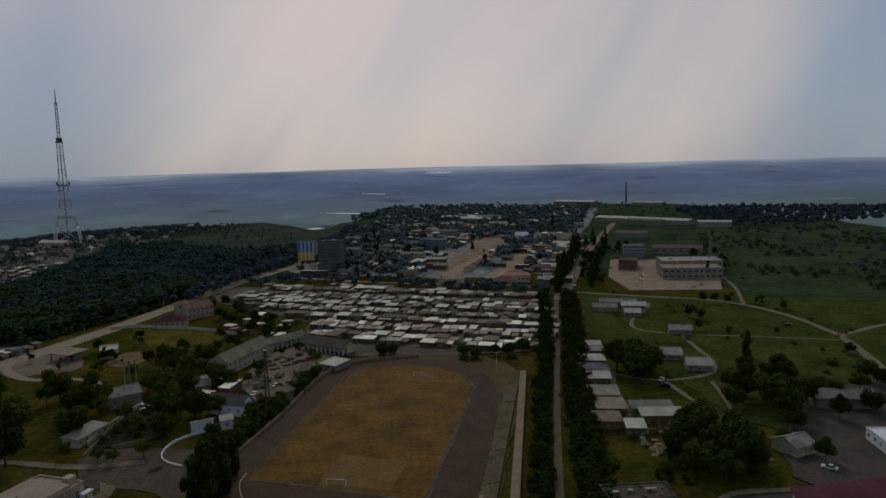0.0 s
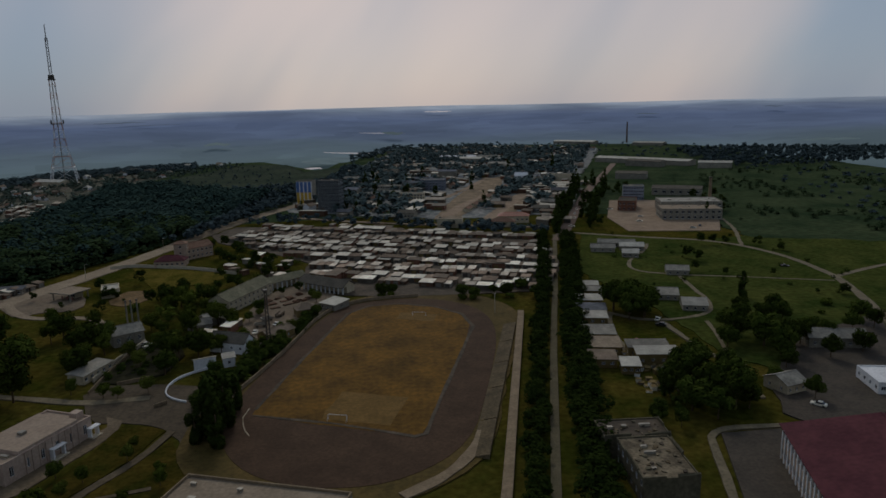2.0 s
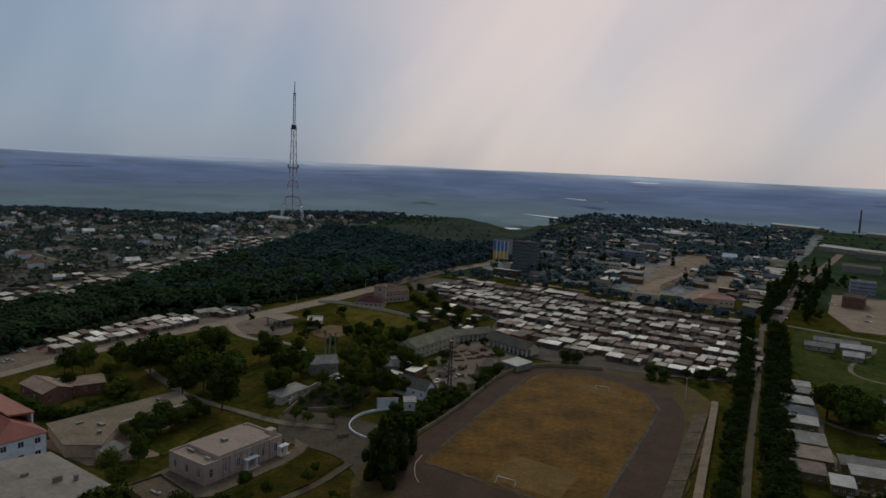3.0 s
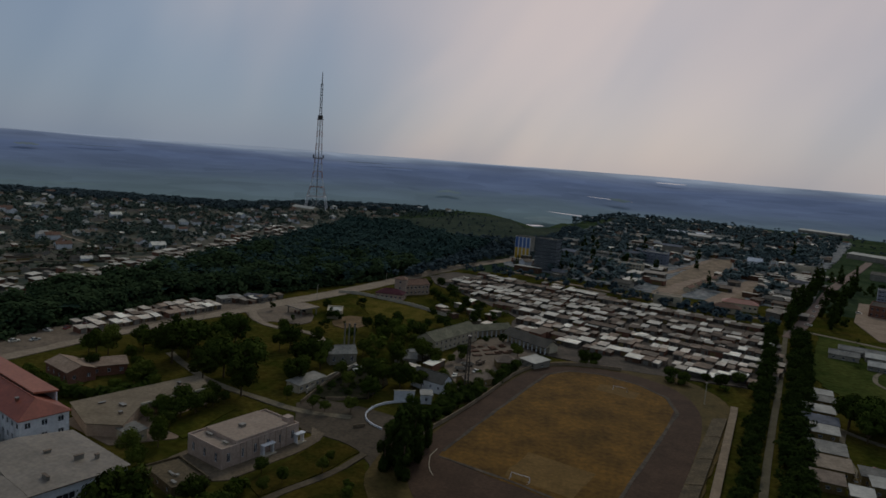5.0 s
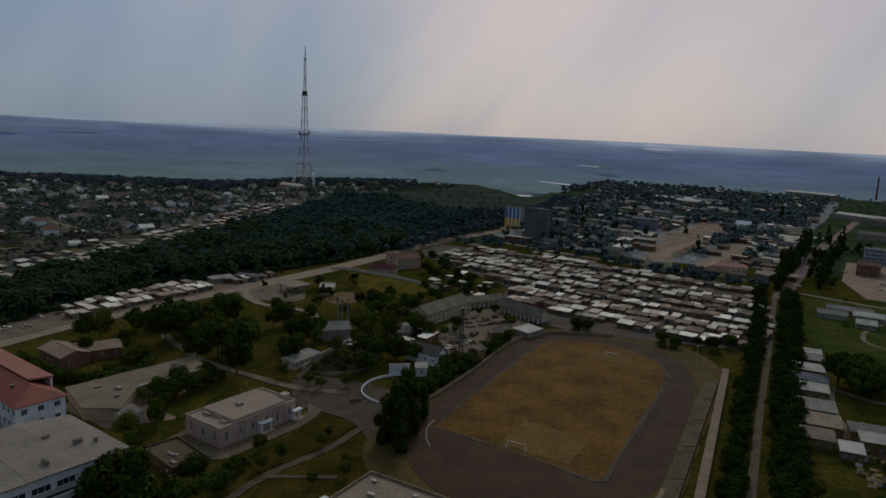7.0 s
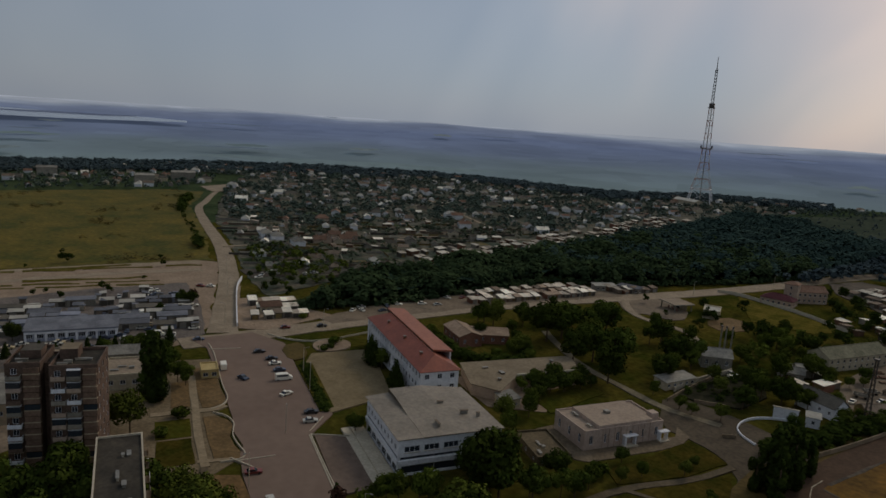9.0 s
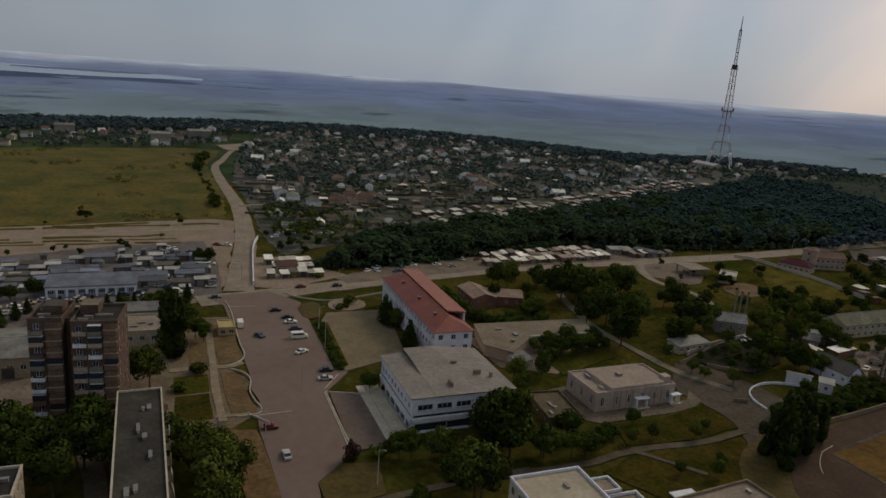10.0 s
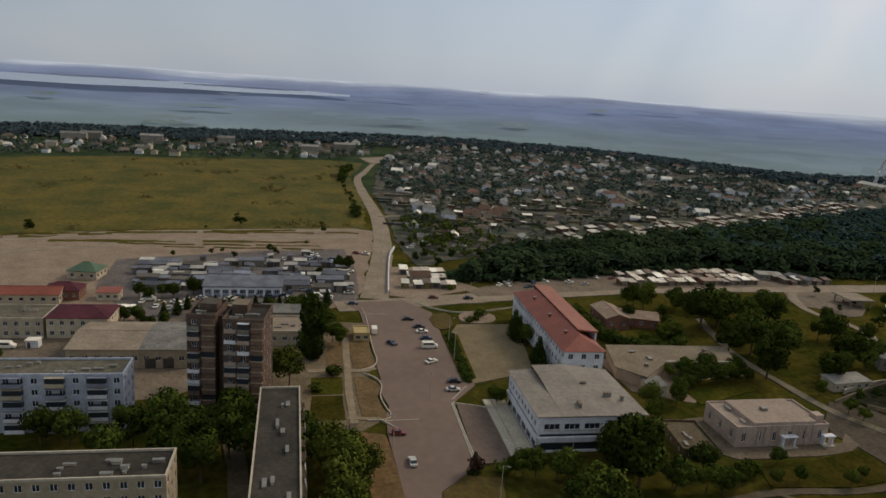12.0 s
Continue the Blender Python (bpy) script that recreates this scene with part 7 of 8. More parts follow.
for x, y in scatter(SUBURB, 15, rngh) + scatter(NEAR_GARDENS, 11, rngh):
    if math.hypot(x, y) < 600:
        a = radians(SUBURB_TURN + rngh.choice((0, 0, 90)) + rngh.uniform(-4, 4))
        half = rngh.uniform(5, 13)
        c, q = math.cos(a), math.sin(a)
        fences.prism([(x - c * half, y - q * half), (x + c * half, y + q * half), (x + c * half - q * 0.15, y + q * half + c * 0.15), (x - c * half - q * 0.15, y - q * half + c * 0.15)], -0.2, rngh.uniform(1.4, 2.0), rngh.choice((WOOD, RUST, PALE_CONCRETE, SLATE, GREY_WALL)))
solo("garden_fences", fences, "board and sheet fences between gardens", "fences", "stuff")
settle(NEAR_GARDENS, 14, 0.75, "houses of the suburb")
settle(HILL, 30, 0.6, "houses on the mast hill")
settle(EAST_HILL, 34, 0.4, "houses on the mast hill")
settle(FIELD_EDGE, 23, 0.8, "houses past the field")
settle(OLD_TOWN, 32, 0.55, "houses of the old town", STREETS)
for x, y in ((-398, 262), (-405, 271), (-394, 281), (-411, 283), (-402, 292)):
    spread(house_kit_red, pose(x, y, 0, 0, 0, rngh.choice((-21, 69)) + rngh.uniform(-6, 6)) @ Matrix.Diagonal((0.75, 0.75, 0.8, 1)), "pinkish house with red-brown tiled roof", "house", "houses of the suburb")
for x, y in ((-401, 245), (-424, 243), (-436, 241)):
    spread(house_kit_white, pose(x, y, 0, 0, 0, -20 + rngh.uniform(-5, 5)) @ Matrix.Diagonal((0.9, 0.9, 0.9, 1)), "white two-storey house with pale roof", "house", "houses of the suburb")
for x, y, L in ((-868, 120, 24), (-860, 205, 20), (-880, 40, 26), (-890, 60, 22), (-772, 278, 20), (-800, 330, 26)):
    building("far_flats", x, y, 75, L, 10, 9, "grey three-storey flats past the field", GREY_WALL, ASBESTOS, 3, (8, 3), (1.4, 1.5), "F", "apartment block", "gable", 2.0)
solo("far_houses", far_homes, "far small houses among gardens", "houses", "stuff")
for pts in ([(-414, 204), (-409, 232), (-404, 262)], [(-394, 334), (-387, 372), (-376, 430)], [(-471, 430), (-475, 478), (-480, 540)], [(-366, 430), (-480, 480), (-640, 560)]):
    strip("garden_lane", pts, 3.4, DUST_ROAD, 0.14, "dusty lane between gardens", "road", 2, 0.7)

# ---------------------------------------------------------------- trees
BROAD = [tree_kit(i, "broad", 10, 4.0, 2200, 0.29, LEAF) for i in range(4)] + [tree_kit(8, "broad", 10, 4.3, 2200, 0.29, LEAF_LIGHT)]
PARK_LEAF = mat("park_leaves", (0.028, 0.043, 0.013), (0.056, 0.074, 0.023), 5, fine=0.35, fine_size=0.8, vary=0.35, warm=True, matt=True)
DARK = [tree_kit(20 + i, "broad", 10, 4.1, 2400, 0.30, PARK_LEAF) for i in range(4)]
POPLAR = [tree_kit(30 + i, "poplar", 20, 2.8, 2600, 0.40, LEAF_DARK) for i in range(3)]
CONIFER = [tree_kit(40 + i, "conifer", 10, 2.6, 1700, 0.29, LEAF_DARK) for i in range(2)]
BUSH = [tree_kit(50 + i, "bush", 3, 1.9, 330, 0.27, LEAF, "bush") for i in range(2)]
COPPER = [tree_kit(60, "broad", 6, 2.2, 380, 0.36, PURPLE_LEAF)]
rngt = random.Random(5)
PARK = [(-186, 222), (-120, 212), (-116, 262), (-125, 276), (-172, 276)]


THICKET = [(98, 206), (150, 190), (175, 240), (165, 285), (112, 262)]


def kept(spots):
    """Fewer trees inside the park and the thicket, so that lawn shows between them."""
    return [s for s in spots if not inside(s[0], s[1], plan) and not (inside(s[0], s[1], PARK) and (int(s[0]) * 7 + int(s[1]) * 3) % 2 == 0) and not (inside(s[0], s[1], THICKET) and (int(s[0]) * 5 + int(s[1])) % 3 == 0)]


for x, y, h in kept(((-208, 90, 8), (-184, 64, 13), (-188, 60, 11), (-212, 89, 9), (-149, 114, 7), (-114, 101, 8), (-108, 105, 10), (-93, 102, 14), (-115, 98, 8), (-97, 90, 6), (-89, 143, 7), (-91, 134, 8), (-96, 128, 7), (-142, 179, 6), (-133, 192, 6),
                (-138, 188, 6), (-206, 224, 10), (-192, 239, 10), (-180, 244, 13), (-172, 236, 12), (-194, 274, 8), (-125, 253, 12), (-150, 335, 8), (-143, 310, 7), (-91, 271, 12), (-88, 246, 11), (-60, 243, 8), (-55, 268, 6), (-130, 268, 8), (-141, 251, 13),
                (-109, 303, 10), (-84, 284, 11), (-97, 290, 9), (-106, 246, 8), (-99, 238, 7), (-113, 216, 6), (-120, 243, 9), (-135, 285, 9), (-125, 300, 8), (-118, 318, 8), (-104, 318, 8), (-145, 268, 9), (-160, 262, 10), (-155, 290, 9), (-132, 172, 7), (-127, 165, 8), (-129, 155, 9), (-122, 150, 8))):
    plant(BROAD, x, y, h, "leafy green broad-crowned tree", rng=rngt)
for x, y, h in kept(((-102, 119, 18), (-105, 125, 14), (-138, 226, 20), (-132, 220, 17), (-129, 212, 16), (-122, 232, 14), (-151, 38, 17), (-162, 26, 15), (-146, 42, 14), (-156, 32, 13), (-165, 19, 12), (-171, 6, 11), (-176, 0, 10), (-150, 24, 13), (-144, 30, 13),
                (-158, 12, 12), (-140, 52, 14), (-136, 46, 12), (-165, 44, 12), (89, 280, 13), (93, 272, 11), (85, 287, 11), (118, 226, 15), (124, 221, 13), (131, 231, 12), (112, 232, 11), (82, 203, 12), (87, 192, 13), (92, 186, 12), (76, 196, 10), (96, 200, 11), (142, 222, 9), (118, 190, 8), (72, 176, 6),
                (100, 212, 9), (150, 238, 9), (84, 210, 11), (-190, 208, 8), (-174, 214, 8))):
    plant(DARK, x, y, h, "dense dark green broad-crowned tree", rng=rngt)
for x, y, h in ((-127, 57, 14), (-132, 57, 13), (-127, 62, 11), (-121, 55, 14), (-136, 62, 11), (-115, 52, 13), (-110, 48, 12), (-142, 60, 10), (-104, 46, 12)):
    plant([BROAD[4]], x, y, h, "fresh green tree beside the flats", rng=rngt)
for x, y, h in ( (-57, 180, 17), (-60, 184, 18), (-56, 187, 17), (-61, 190, 16), (-58, 194, 15), (-55, 175, 13), (-62, 179, 14), (-56, 199, 12), (-63, 196, 13), (147, 298, 13), (-59, 187, 18), (-58, 184, 17), (-60, 193, 16), (-57, 191, 17), (-61, 186, 15)):
    plant(POPLAR, x, y, h, "tall dark columnar poplar", 20, rng=rngt, wide=1.3)
for x, y, h in ((-193, 153, 11), (-189, 152, 10), (-170, 146, 10), (-167, 144, 9), (-121, 88, 6), (-163, 142, 8)):
    plant(CONIFER, x, y, h, "dark green conifer beside the school", rng=rngt)
for x, y, h in ((-86, 153, 5), (-84, 160, 5), (-77, 170, 5), (-64, 157, 5), (-70, 150, 4), (-78, 177, 4), (-66, 163, 4), (-90, 148, 4), (-105, 133, 5), (-110, 108, 4)):
    plant(BROAD, x, y, h, "small round young tree on the lawn", rng=rngt, category="tree")
for x, y, h in ((-72, 288, 5), (-77, 281, 6), (-69, 295, 4), (-66, 330, 5), (-58, 334, 6), (-50, 322, 5), (-47, 314, 6), (-54, 262, 5), (-60, 258, 4), (-68, 262, 6), (-90, 318, 7), (-95, 306, 7), (-84, 340, 6)):
    plant(BROAD, x, y, h, "young green tree in the work yard", rng=rngt, wide=1.15)
plant(COPPER, -120, 87.5, 6, "small tree with copper-red leaves", 6, rng=rngt)
plant(COPPER, -300, 133, 7, "small tree with copper-red leaves", 6, rng=rngt)
for x, y, h in kept(((-201, 229, 11), (-167, 208, 9), (-180, 232, 6), (-188, 227, 7), (-140, 186, 7), (-133, 197, 7), (-124, 317, 10), (-109, 314, 11), (-103, 324, 9), (-145, 361, 9), (-161, 350, 8), (-145, 331, 6), (-104, 275, 7), (-95, 280, 9), (-87, 295, 9),
                (-79, 285, 8), (-83, 253, 9), (-74, 251, 8), (-81, 372, 9), (-51, 271, 6), (-199, 271, 9), (-187, 267, 9), (-186, 333, 6), (-213, 245, 8), (-186, 153, 8), (-187, 182, 8), (-201, 191, 7), (-167, 203, 8), (-168, 194, 6), (-157, 201, 7), (-181, 279, 8),
                (-138, 258, 10), (-118, 253, 10), (-111, 303, 9), (-104, 309, 9), (-110, 279, 9), (-88, 291, 8), (-77, 249, 9), (-96, 211, 5), (-88, 215, 6), (-87, 233, 7), (-101, 212, 6), (-151, 332, 7), (-117, 97, 5), (-111, 105, 8), (-97, 89, 5), (-175, 246, 10), (-163, 250, 11))):
    plant(BROAD, x, y, h, "leafy green tree among sheds and gardens", rng=rngt, wide=1.1)
for x, y, h in kept(((-173, 232, 18), (-172, 241, 17), (-149, 218, 14), (-146, 227, 16), (-136, 232, 17), (-134, 226, 16), (-167, 268, 15), (-124, 251, 14), (-120, 257, 12), (-108, 423, 12), (-93, 396, 10), (-126, 454, 10), (-138, 233, 16), (-118, 232, 11), (-109, 122, 12), (-100, 121, 14),
                (-95, 128, 9), (-89, 137, 8), (-92, 103, 13), (-95, 99, 11), (88, 208, 13), (95, 194, 13), (90, 214, 12), (79, 186, 11), (84, 180, 10), (125, 235, 14), (118, 242, 12), (112, 236, 9), (133, 226, 10), (122, 214, 8), (139, 236, 10), (95, 276, 12), (87, 272, 12), (92, 288, 11), (98, 284, 10),
                (112, 203, 6), (96, 186, 8), (66, 178, 7), (135, 243, 9), (156, 226, 9), (148, 246, 8))):
    plant(DARK, x, y, h, "dense dark green tree with broad crown", rng=rngt, wide=1.15)
for x, y, h in ((-17, 321, 7), (-12, 323, 6), (21, 314, 7), (26, 312, 6), (42, 314, 7), (50, 322, 7), (55, 312, 6), (36, 318, 5)):
    plant(DARK, x, y, h, "low dense tree behind the stadium", rng=rngt, wide=1.3)
for k in range(14):
    plant(CONIFER, -262 + rngt.uniform(-4, 3) + k * 0.9, 42 + k * 4.6, rngt.uniform(5, 8), "dark young conifer along the market street", rng=rngt)
for x, y, h in ((-243, 34, 7), (-247, 40, 6), (-238, 62, 6), (-246, 88, 7), (-238, 96, 6), (-225, 92, 8)):
    plant(DARK, x, y, h, "dark tree beside the shops", rng=rngt)
for x, y, h in kept(((-164, 263, 15), (-141, 233, 15), (-187, 251, 11), (-197, 245, 10), (-205, 227, 11), (-126, 256, 11), (-143, 274, 12), (-157, 238, 12), (-142, 186, 7), (-136, 204, 7), (-140, 194, 8), (-110, 132, 12), (-98, 141, 8), (-92, 163, 5), (-166, 255, 13), (-151, 257, 13),
                (-179, 258, 11), (-130, 266, 11), (-88, 231, 9), (-93, 249, 11), (-81, 246, 11), (-70, 228, 6), (-118, 327, 9), (-115, 340, 10), (-97, 320, 9), (-107, 397, 10), (-91, 379, 9), (-90, 344, 9), (-44, 292, 6), (-52, 250, 6), (-122, 330, 9), (-100, 340, 8), (-96, 352, 8), (-104, 366, 8), (-80, 362, 8), (-86, 395, 8),
                (-72, 378, 7), (-112, 405, 9), (-120, 418, 9), (-96, 410, 8), (-84, 400, 8), (-128, 436, 9), (-115, 440, 8), (-66, 356, 7), (-70, 300, 7), (177, 260, 9), (176, 250, 9), (193, 296, 7), (179, 334, 5), (158, 340, 5), (174, 412, 9), (182, 411, 8), (190, 410, 9), (207, 405, 8), (213, 389, 7), (155, 369, 8), (153, 378, 9),
                (145, 348, 7), (84, 285, 14), (90, 280, 15), (97, 283, 13), (93, 290, 13), (120, 256, 9), (135, 275, 8), (148, 273, 9), (161, 263, 9), (149, 242, 10), (127, 245, 10), (138, 260, 10), (142, 250, 11), (155, 254, 9), (130, 264, 9), (166, 248, 8), (146, 262, 9))):
    plant(DARK, x, y, h, "dense dark tree with a rounded crown", rng=rngt, wide=1.2)
for x, y, h in ((-59, 631, 18), (-37, 716, 22), (-52, 746, 20), (-8, 685, 22), (97, 466, 20), (107, 516, 20), (129, 527, 22), (147, 591, 24), (187, 720, 22), (191, 692, 22), (104, 498, 20), (112, 530, 18), (-96, 590, 12), (-50, 590, 13), (-30, 570, 12), (0, 560, 12), (-60, 610, 14)):
    plant(POPLAR, x, y, h, "dark poplar along the old town", 20, rng=rngt, wide=1.35)
for x, y, h in ((-203, 76.5, 24), (-201.6, 77.6, 23), (-200.6, 79, 21), (-202.4, 78.6, 22)):
    plant(POPLAR, x, y, h, "tall narrow poplar beside the kiosk", 20, rng=rngt, wide=1.0)
# trees of the market street and the service yard
rngm = random.Random(88)
for x, y, h in ((-281, 57, 8), (-280, 49, 6.5), (-281, 45, 6), (-284, 37, 6.5), (-279, 40, 6), (-259, 25, 6), (-256, 28, 6.5), (-258, 32, 6), (-254, 33, 5.5), (-249, 79, 6.5), (-246, 86, 7.5), (-228, -14, 7), (-231, -10, 6), (-300, 128, 7), (-296, 131, 7), (-290, 114, 5), (-251, 92, 6), (-330, 86, 5)):
    plant(DARK, x, y, h, "dark tree along the market street", rng=rngm, wide=1.05)
for x, y, h in ((-407, 108, 8), (-406, 111, 7), (-412, 2, 8), (-340, 107, 5), (-336, 108, 5), (-343, 60, 4), (-341, 78, 4), (-376, 150, 5)):
    plant(BROAD, x, y, h, "lone tree at the edge of the field", rng=rngm, wide=1.3)
for x, y, h in ((-135, 186, 7), (-133, 191, 8), (-137, 181, 6), (-131, 198, 6), (-133, 178, 6), (-130, 203, 5)):
    plant(DARK, x, y, h, "dark tree in the workshop yard", rng=rngm, wide=1.2)
# bushes
for x, y in ((-253, 162), (-284, 114), (-334, 109), (-402, 89), (-395, 156), (-345, 84), (-322, 70), (-350, 130), (-56, 267), (-17, 319), (-13, 320), (21, 311), (26, 310), (43, 311), (-160, 333), (-152, 338), (-165, 318), (-150, 318),
             (-140, 326), (-214, 150), (-217, 154), (-213, 146), (-221, 157), (-186, 79), (-178, 70), (-92, 152), (-119, 95), (-152, 117), (-146, 118), (-62, 200), (-58, 222), (-57, 229), (-54, 236), (-60, 212), (-53, 250), (-66, 226), (160, 330), (167, 270), (176, 282), (183, 300), (140, 290)):
    plant(BUSH, x, y, rngt.uniform(2.2, 4.2), "rounded green bush in dry grass", 3, rng=rngt, wide=1.2, category="bush")
# street poplars past the garages
for a, b in (((95, 466), (130, 576)), ((119, 466), (152, 570)), ((130, 576), (164, 690)), ((153, 574), (190, 684))):
    many = 10 if a[0] in (95, 130) else 4
    for k in range(many):
        t = (k + rngt.uniform(0.2, 0.8)) / many
        plant(POPLAR, a[0] + (b[0] - a[0]) * t, a[1] + (b[1] - a[1]) * t, rngt.uniform(16, 25), "tall dark street poplar", 20, "poplars of the street", rngt, wide=1.2)
for x, y, h in ((-20, 640, 20), (20, 660, 18), (60, 720, 20), (-40, 700, 18), (10, 800, 20), (120, 880, 22), (180, 900, 22), (-50, 860, 18), (200, 560, 16), (215, 500, 14), (60, 600, 16), (-30, 600, 15)):
    plant(POPLAR, x, y, h, "dark poplar among the roofs", 20, rng=rngt, wide=1.4)


for x, y in scatter([(122, 470), (140, 474), (142, 530), (168, 618), (222, 650), (230, 720), (185, 700), (150, 610)], 11, rngt) + scatter([(228, 500), (268, 585), (280, 640), (250, 620), (236, 540)], 13, rngt):
    if rngt.random() < 0.6:
        plant(DARK, x, y, rngt.uniform(6, 11), "dense tree beside the works yard", rng=rngt, wide=1.15)
for x, y, h in ((-305, 178, 8), (-297, 190, 7), (-318, 184, 7), (-311, 192, 6), (-288, 176, 7), (-301, 170, 6), (-325, 200, 6), (-292, 205, 8), (-330, 178, 5), (-340, 215, 6)):
    plant(BROAD, x, y, h, "leafy tree at the corner of the wood", rng=rngt, wide=1.2)


def hedge_spots(a, b, gap, width, low, high, rng):
    n = int(math.hypot(b[0] - a[0], b[1] - a[1]) / gap)
    return [(a[0] + (b[0] - a[0]) * (k + rng.random()) / n + rng.uniform(-width, width), a[1] + (b[1] - a[1]) * (k + rng.random()) / n, rng.uniform(low, high)) for k in range(n)]


left_row = hedge_spots((85.5, 457), (64, 339), 1.0, 2.6, 5, 7, rngt) + hedge_spots((64, 339), (46.4, 255), 1.0, 2.6, 4.5, 6.5, rngt) + hedge_spots((46.4, 255), (23, 130), 1.0, 2.6, 4, 6, rngt)
right_row = hedge_spots((100.5, 450), (77.6, 339), 0.9, 4.0, 5, 8, rngt) + hedge_spots((77.6, 339), (59.6, 255), 0.9, 4.0, 5, 8, rngt) + hedge_spots((59.6, 255), (38.6, 130), 0.9, 4.0, 5, 8, rngt)
ALLEY_LEAF = mat("deep_green_leaves", (0.012, 0.020, 0.008), (0.026, 0.038, 0.014), 7, fine=0.3, fine_size=0.8, warm=True, matt=True)
forest("tree_row", left_row, "dense dark tree row along the alley", ALLEY_LEAF, 190, 0.66, 3, wide=0.46)
forest("tree_row", right_row, "dense dark tree row along the alley", ALLEY_LEAF, 190, 0.66, 4, wide=0.46)
forest("hedge", [(x + rngt.uniform(-1.6, 1.6), y + rngt.uniform(-1, 1), 1.8) for x, y in [(-203 + 36 * k / 40, 131 - 15 * k / 40) for k in range(41)] for _ in range(3)], "dark clipped hedge in the planted bed", LEAF_DARK, 80, 1.6, 6, "bush", "hedge", 0.6)
road_hedge = hedge_spots((-414, 189), (-432, 196), 3, 4, 4, 7, rngt) + hedge_spots((-432, 198), (-570, 242), 9, 3, 1.5, 4, rngt) + hedge_spots((-570, 242), (-655, 286), 3, 6, 4, 8, rngt)
forest("roadside_trees", road_hedge, "dark trees between the road and the field", LEAF_DARK, 90, 1.4, 62, "bush", "trees", 0.6)
wall_hedge = hedge_spots((-66, 202), (-53, 258), 0.9, 2.2, 3.5, 6.0, rngt) + hedge_spots((-49, 268), (-46, 296), 1.4, 1.5, 3.0, 5.0, rngt)
forest("hedge", wall_hedge, "overgrown bushes outside the stadium wall", LEAF_DARK, 110, 1.5, 64, "bush", "hedge", 0.6)
yard_hedge = []
for a, b in (((-199, 193), (-180, 185)), ((-180, 185), (-166, 189)), ((-166, 189), (-160, 204)), ((-160, 204), (-176, 219))):
    yard_hedge += hedge_spots(a, b, 0.9, 1.6, 3.0, 5.2, rngt)
forest("hedge", yard_hedge, "tall dark hedge round the brick houses", LEAF_DARK, 110, 1.5, 61, "bush", "hedge", 0.6)
RAVINE = [(-266, 168), (-280, 196), (-292, 216), (-298, 268), (-297, 330), (-299, 394), (-306, 515), (-316, 640), (-326, 740), (-338, 800), (-270, 790), (-215, 735), (-145, 700), (-148, 640), (-160, 520), (-180, 442), (-205, 385), (-222, 345), (-246, 330), (-252, 250), (-256, 205)]
rngf = random.Random(77)
FILLER_LEAF = mat("canopy_filler_leaves", (0.020, 0.036, 0.024), (0.044, 0.068, 0.044), 7, fine=0.5, fine_size=1.2, bump=0.8, matt=True, cool=True)
wood = [(x, y, 10.5 + 6.0 * noise.noise((x / 24, y / 24, 4)) + rngf.uniform(-2.4, 2.4)) for x, y in scatter(RAVINE, 5.4, rngf, (), 1.0)]
# sheet added below the crown tops so shaded gaps don't turn black
thicket = Shape()
for i in range(0, 200):
    for j in range(0, 640, 4):
        x, y = -340 + i * 4.0, 166.0 + j
        if x > -140 or not all(inside(a, b, RAVINE) for a, b in ((x, y), (x + 4, y), (x + 4, y + 4), (x, y + 4))):
            continue
        thicket.face([(a, b, 6.2 + 4.2 * noise.noise((a / 24, b / 24, 4)) + 1.6 * noise.noise((a / 5, b / 5, 9))) for a, b in ((x, y), (x + 4, y), (x + 4, y + 4), (x, y + 4))], FILLER_LEAF)
solo("wood_undergrowth", thicket, "green sheet added to fill dark gaps between ravine crowns", "undergrowth", "stuff")
# farther crowns more often take the leaf copy with haze tinted in
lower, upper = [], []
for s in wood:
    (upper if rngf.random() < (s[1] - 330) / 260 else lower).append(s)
HAZED_RAVINE_LEAF = mat("haze_tinted_ravine_leaves", (0.032, 0.054, 0.046), (0.052, 0.080, 0.064), 26, fine=0.3, fine_size=2.0, matt=True, cool=True)
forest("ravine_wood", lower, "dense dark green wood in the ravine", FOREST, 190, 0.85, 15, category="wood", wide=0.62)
forest("upper_wood", upper, "haze-tinted wood at the head of the ravine", HAZED_RAVINE_LEAF, 140, 1.0, 14, category="wood", wide=0.64)
edge = []
for a, b in (((-268, 166), (-254, 205)), ((-254, 205), (-250, 250)), ((-250, 250), (-244, 328)), ((-244, 328), (-220, 344)), ((-220, 344), (-203, 384)), ((-203, 384), (-178, 442)), ((-178, 442), (-158, 520)), ((-268, 166), (-282, 196)), ((-282, 196), (-294, 216))):
    edge += [(x, y, rngf.uniform(2.2, 4.2)) for x, y, _ in hedge_spots(a, b, 1.6, 2.5, 1, 1, rngf)]
forest("wood_edge", edge, "bushy undergrowth along the wood's edge", FOREST, 60, 2.2, 44, "bush", "undergrowth", 0.8)
NOTCH = [(-215, 735), (-140, 770), (-112, 800), (-96, 900), (-104, 1000), (-80, 1000), (-60, 860), (-90, 700), (-145, 690)]
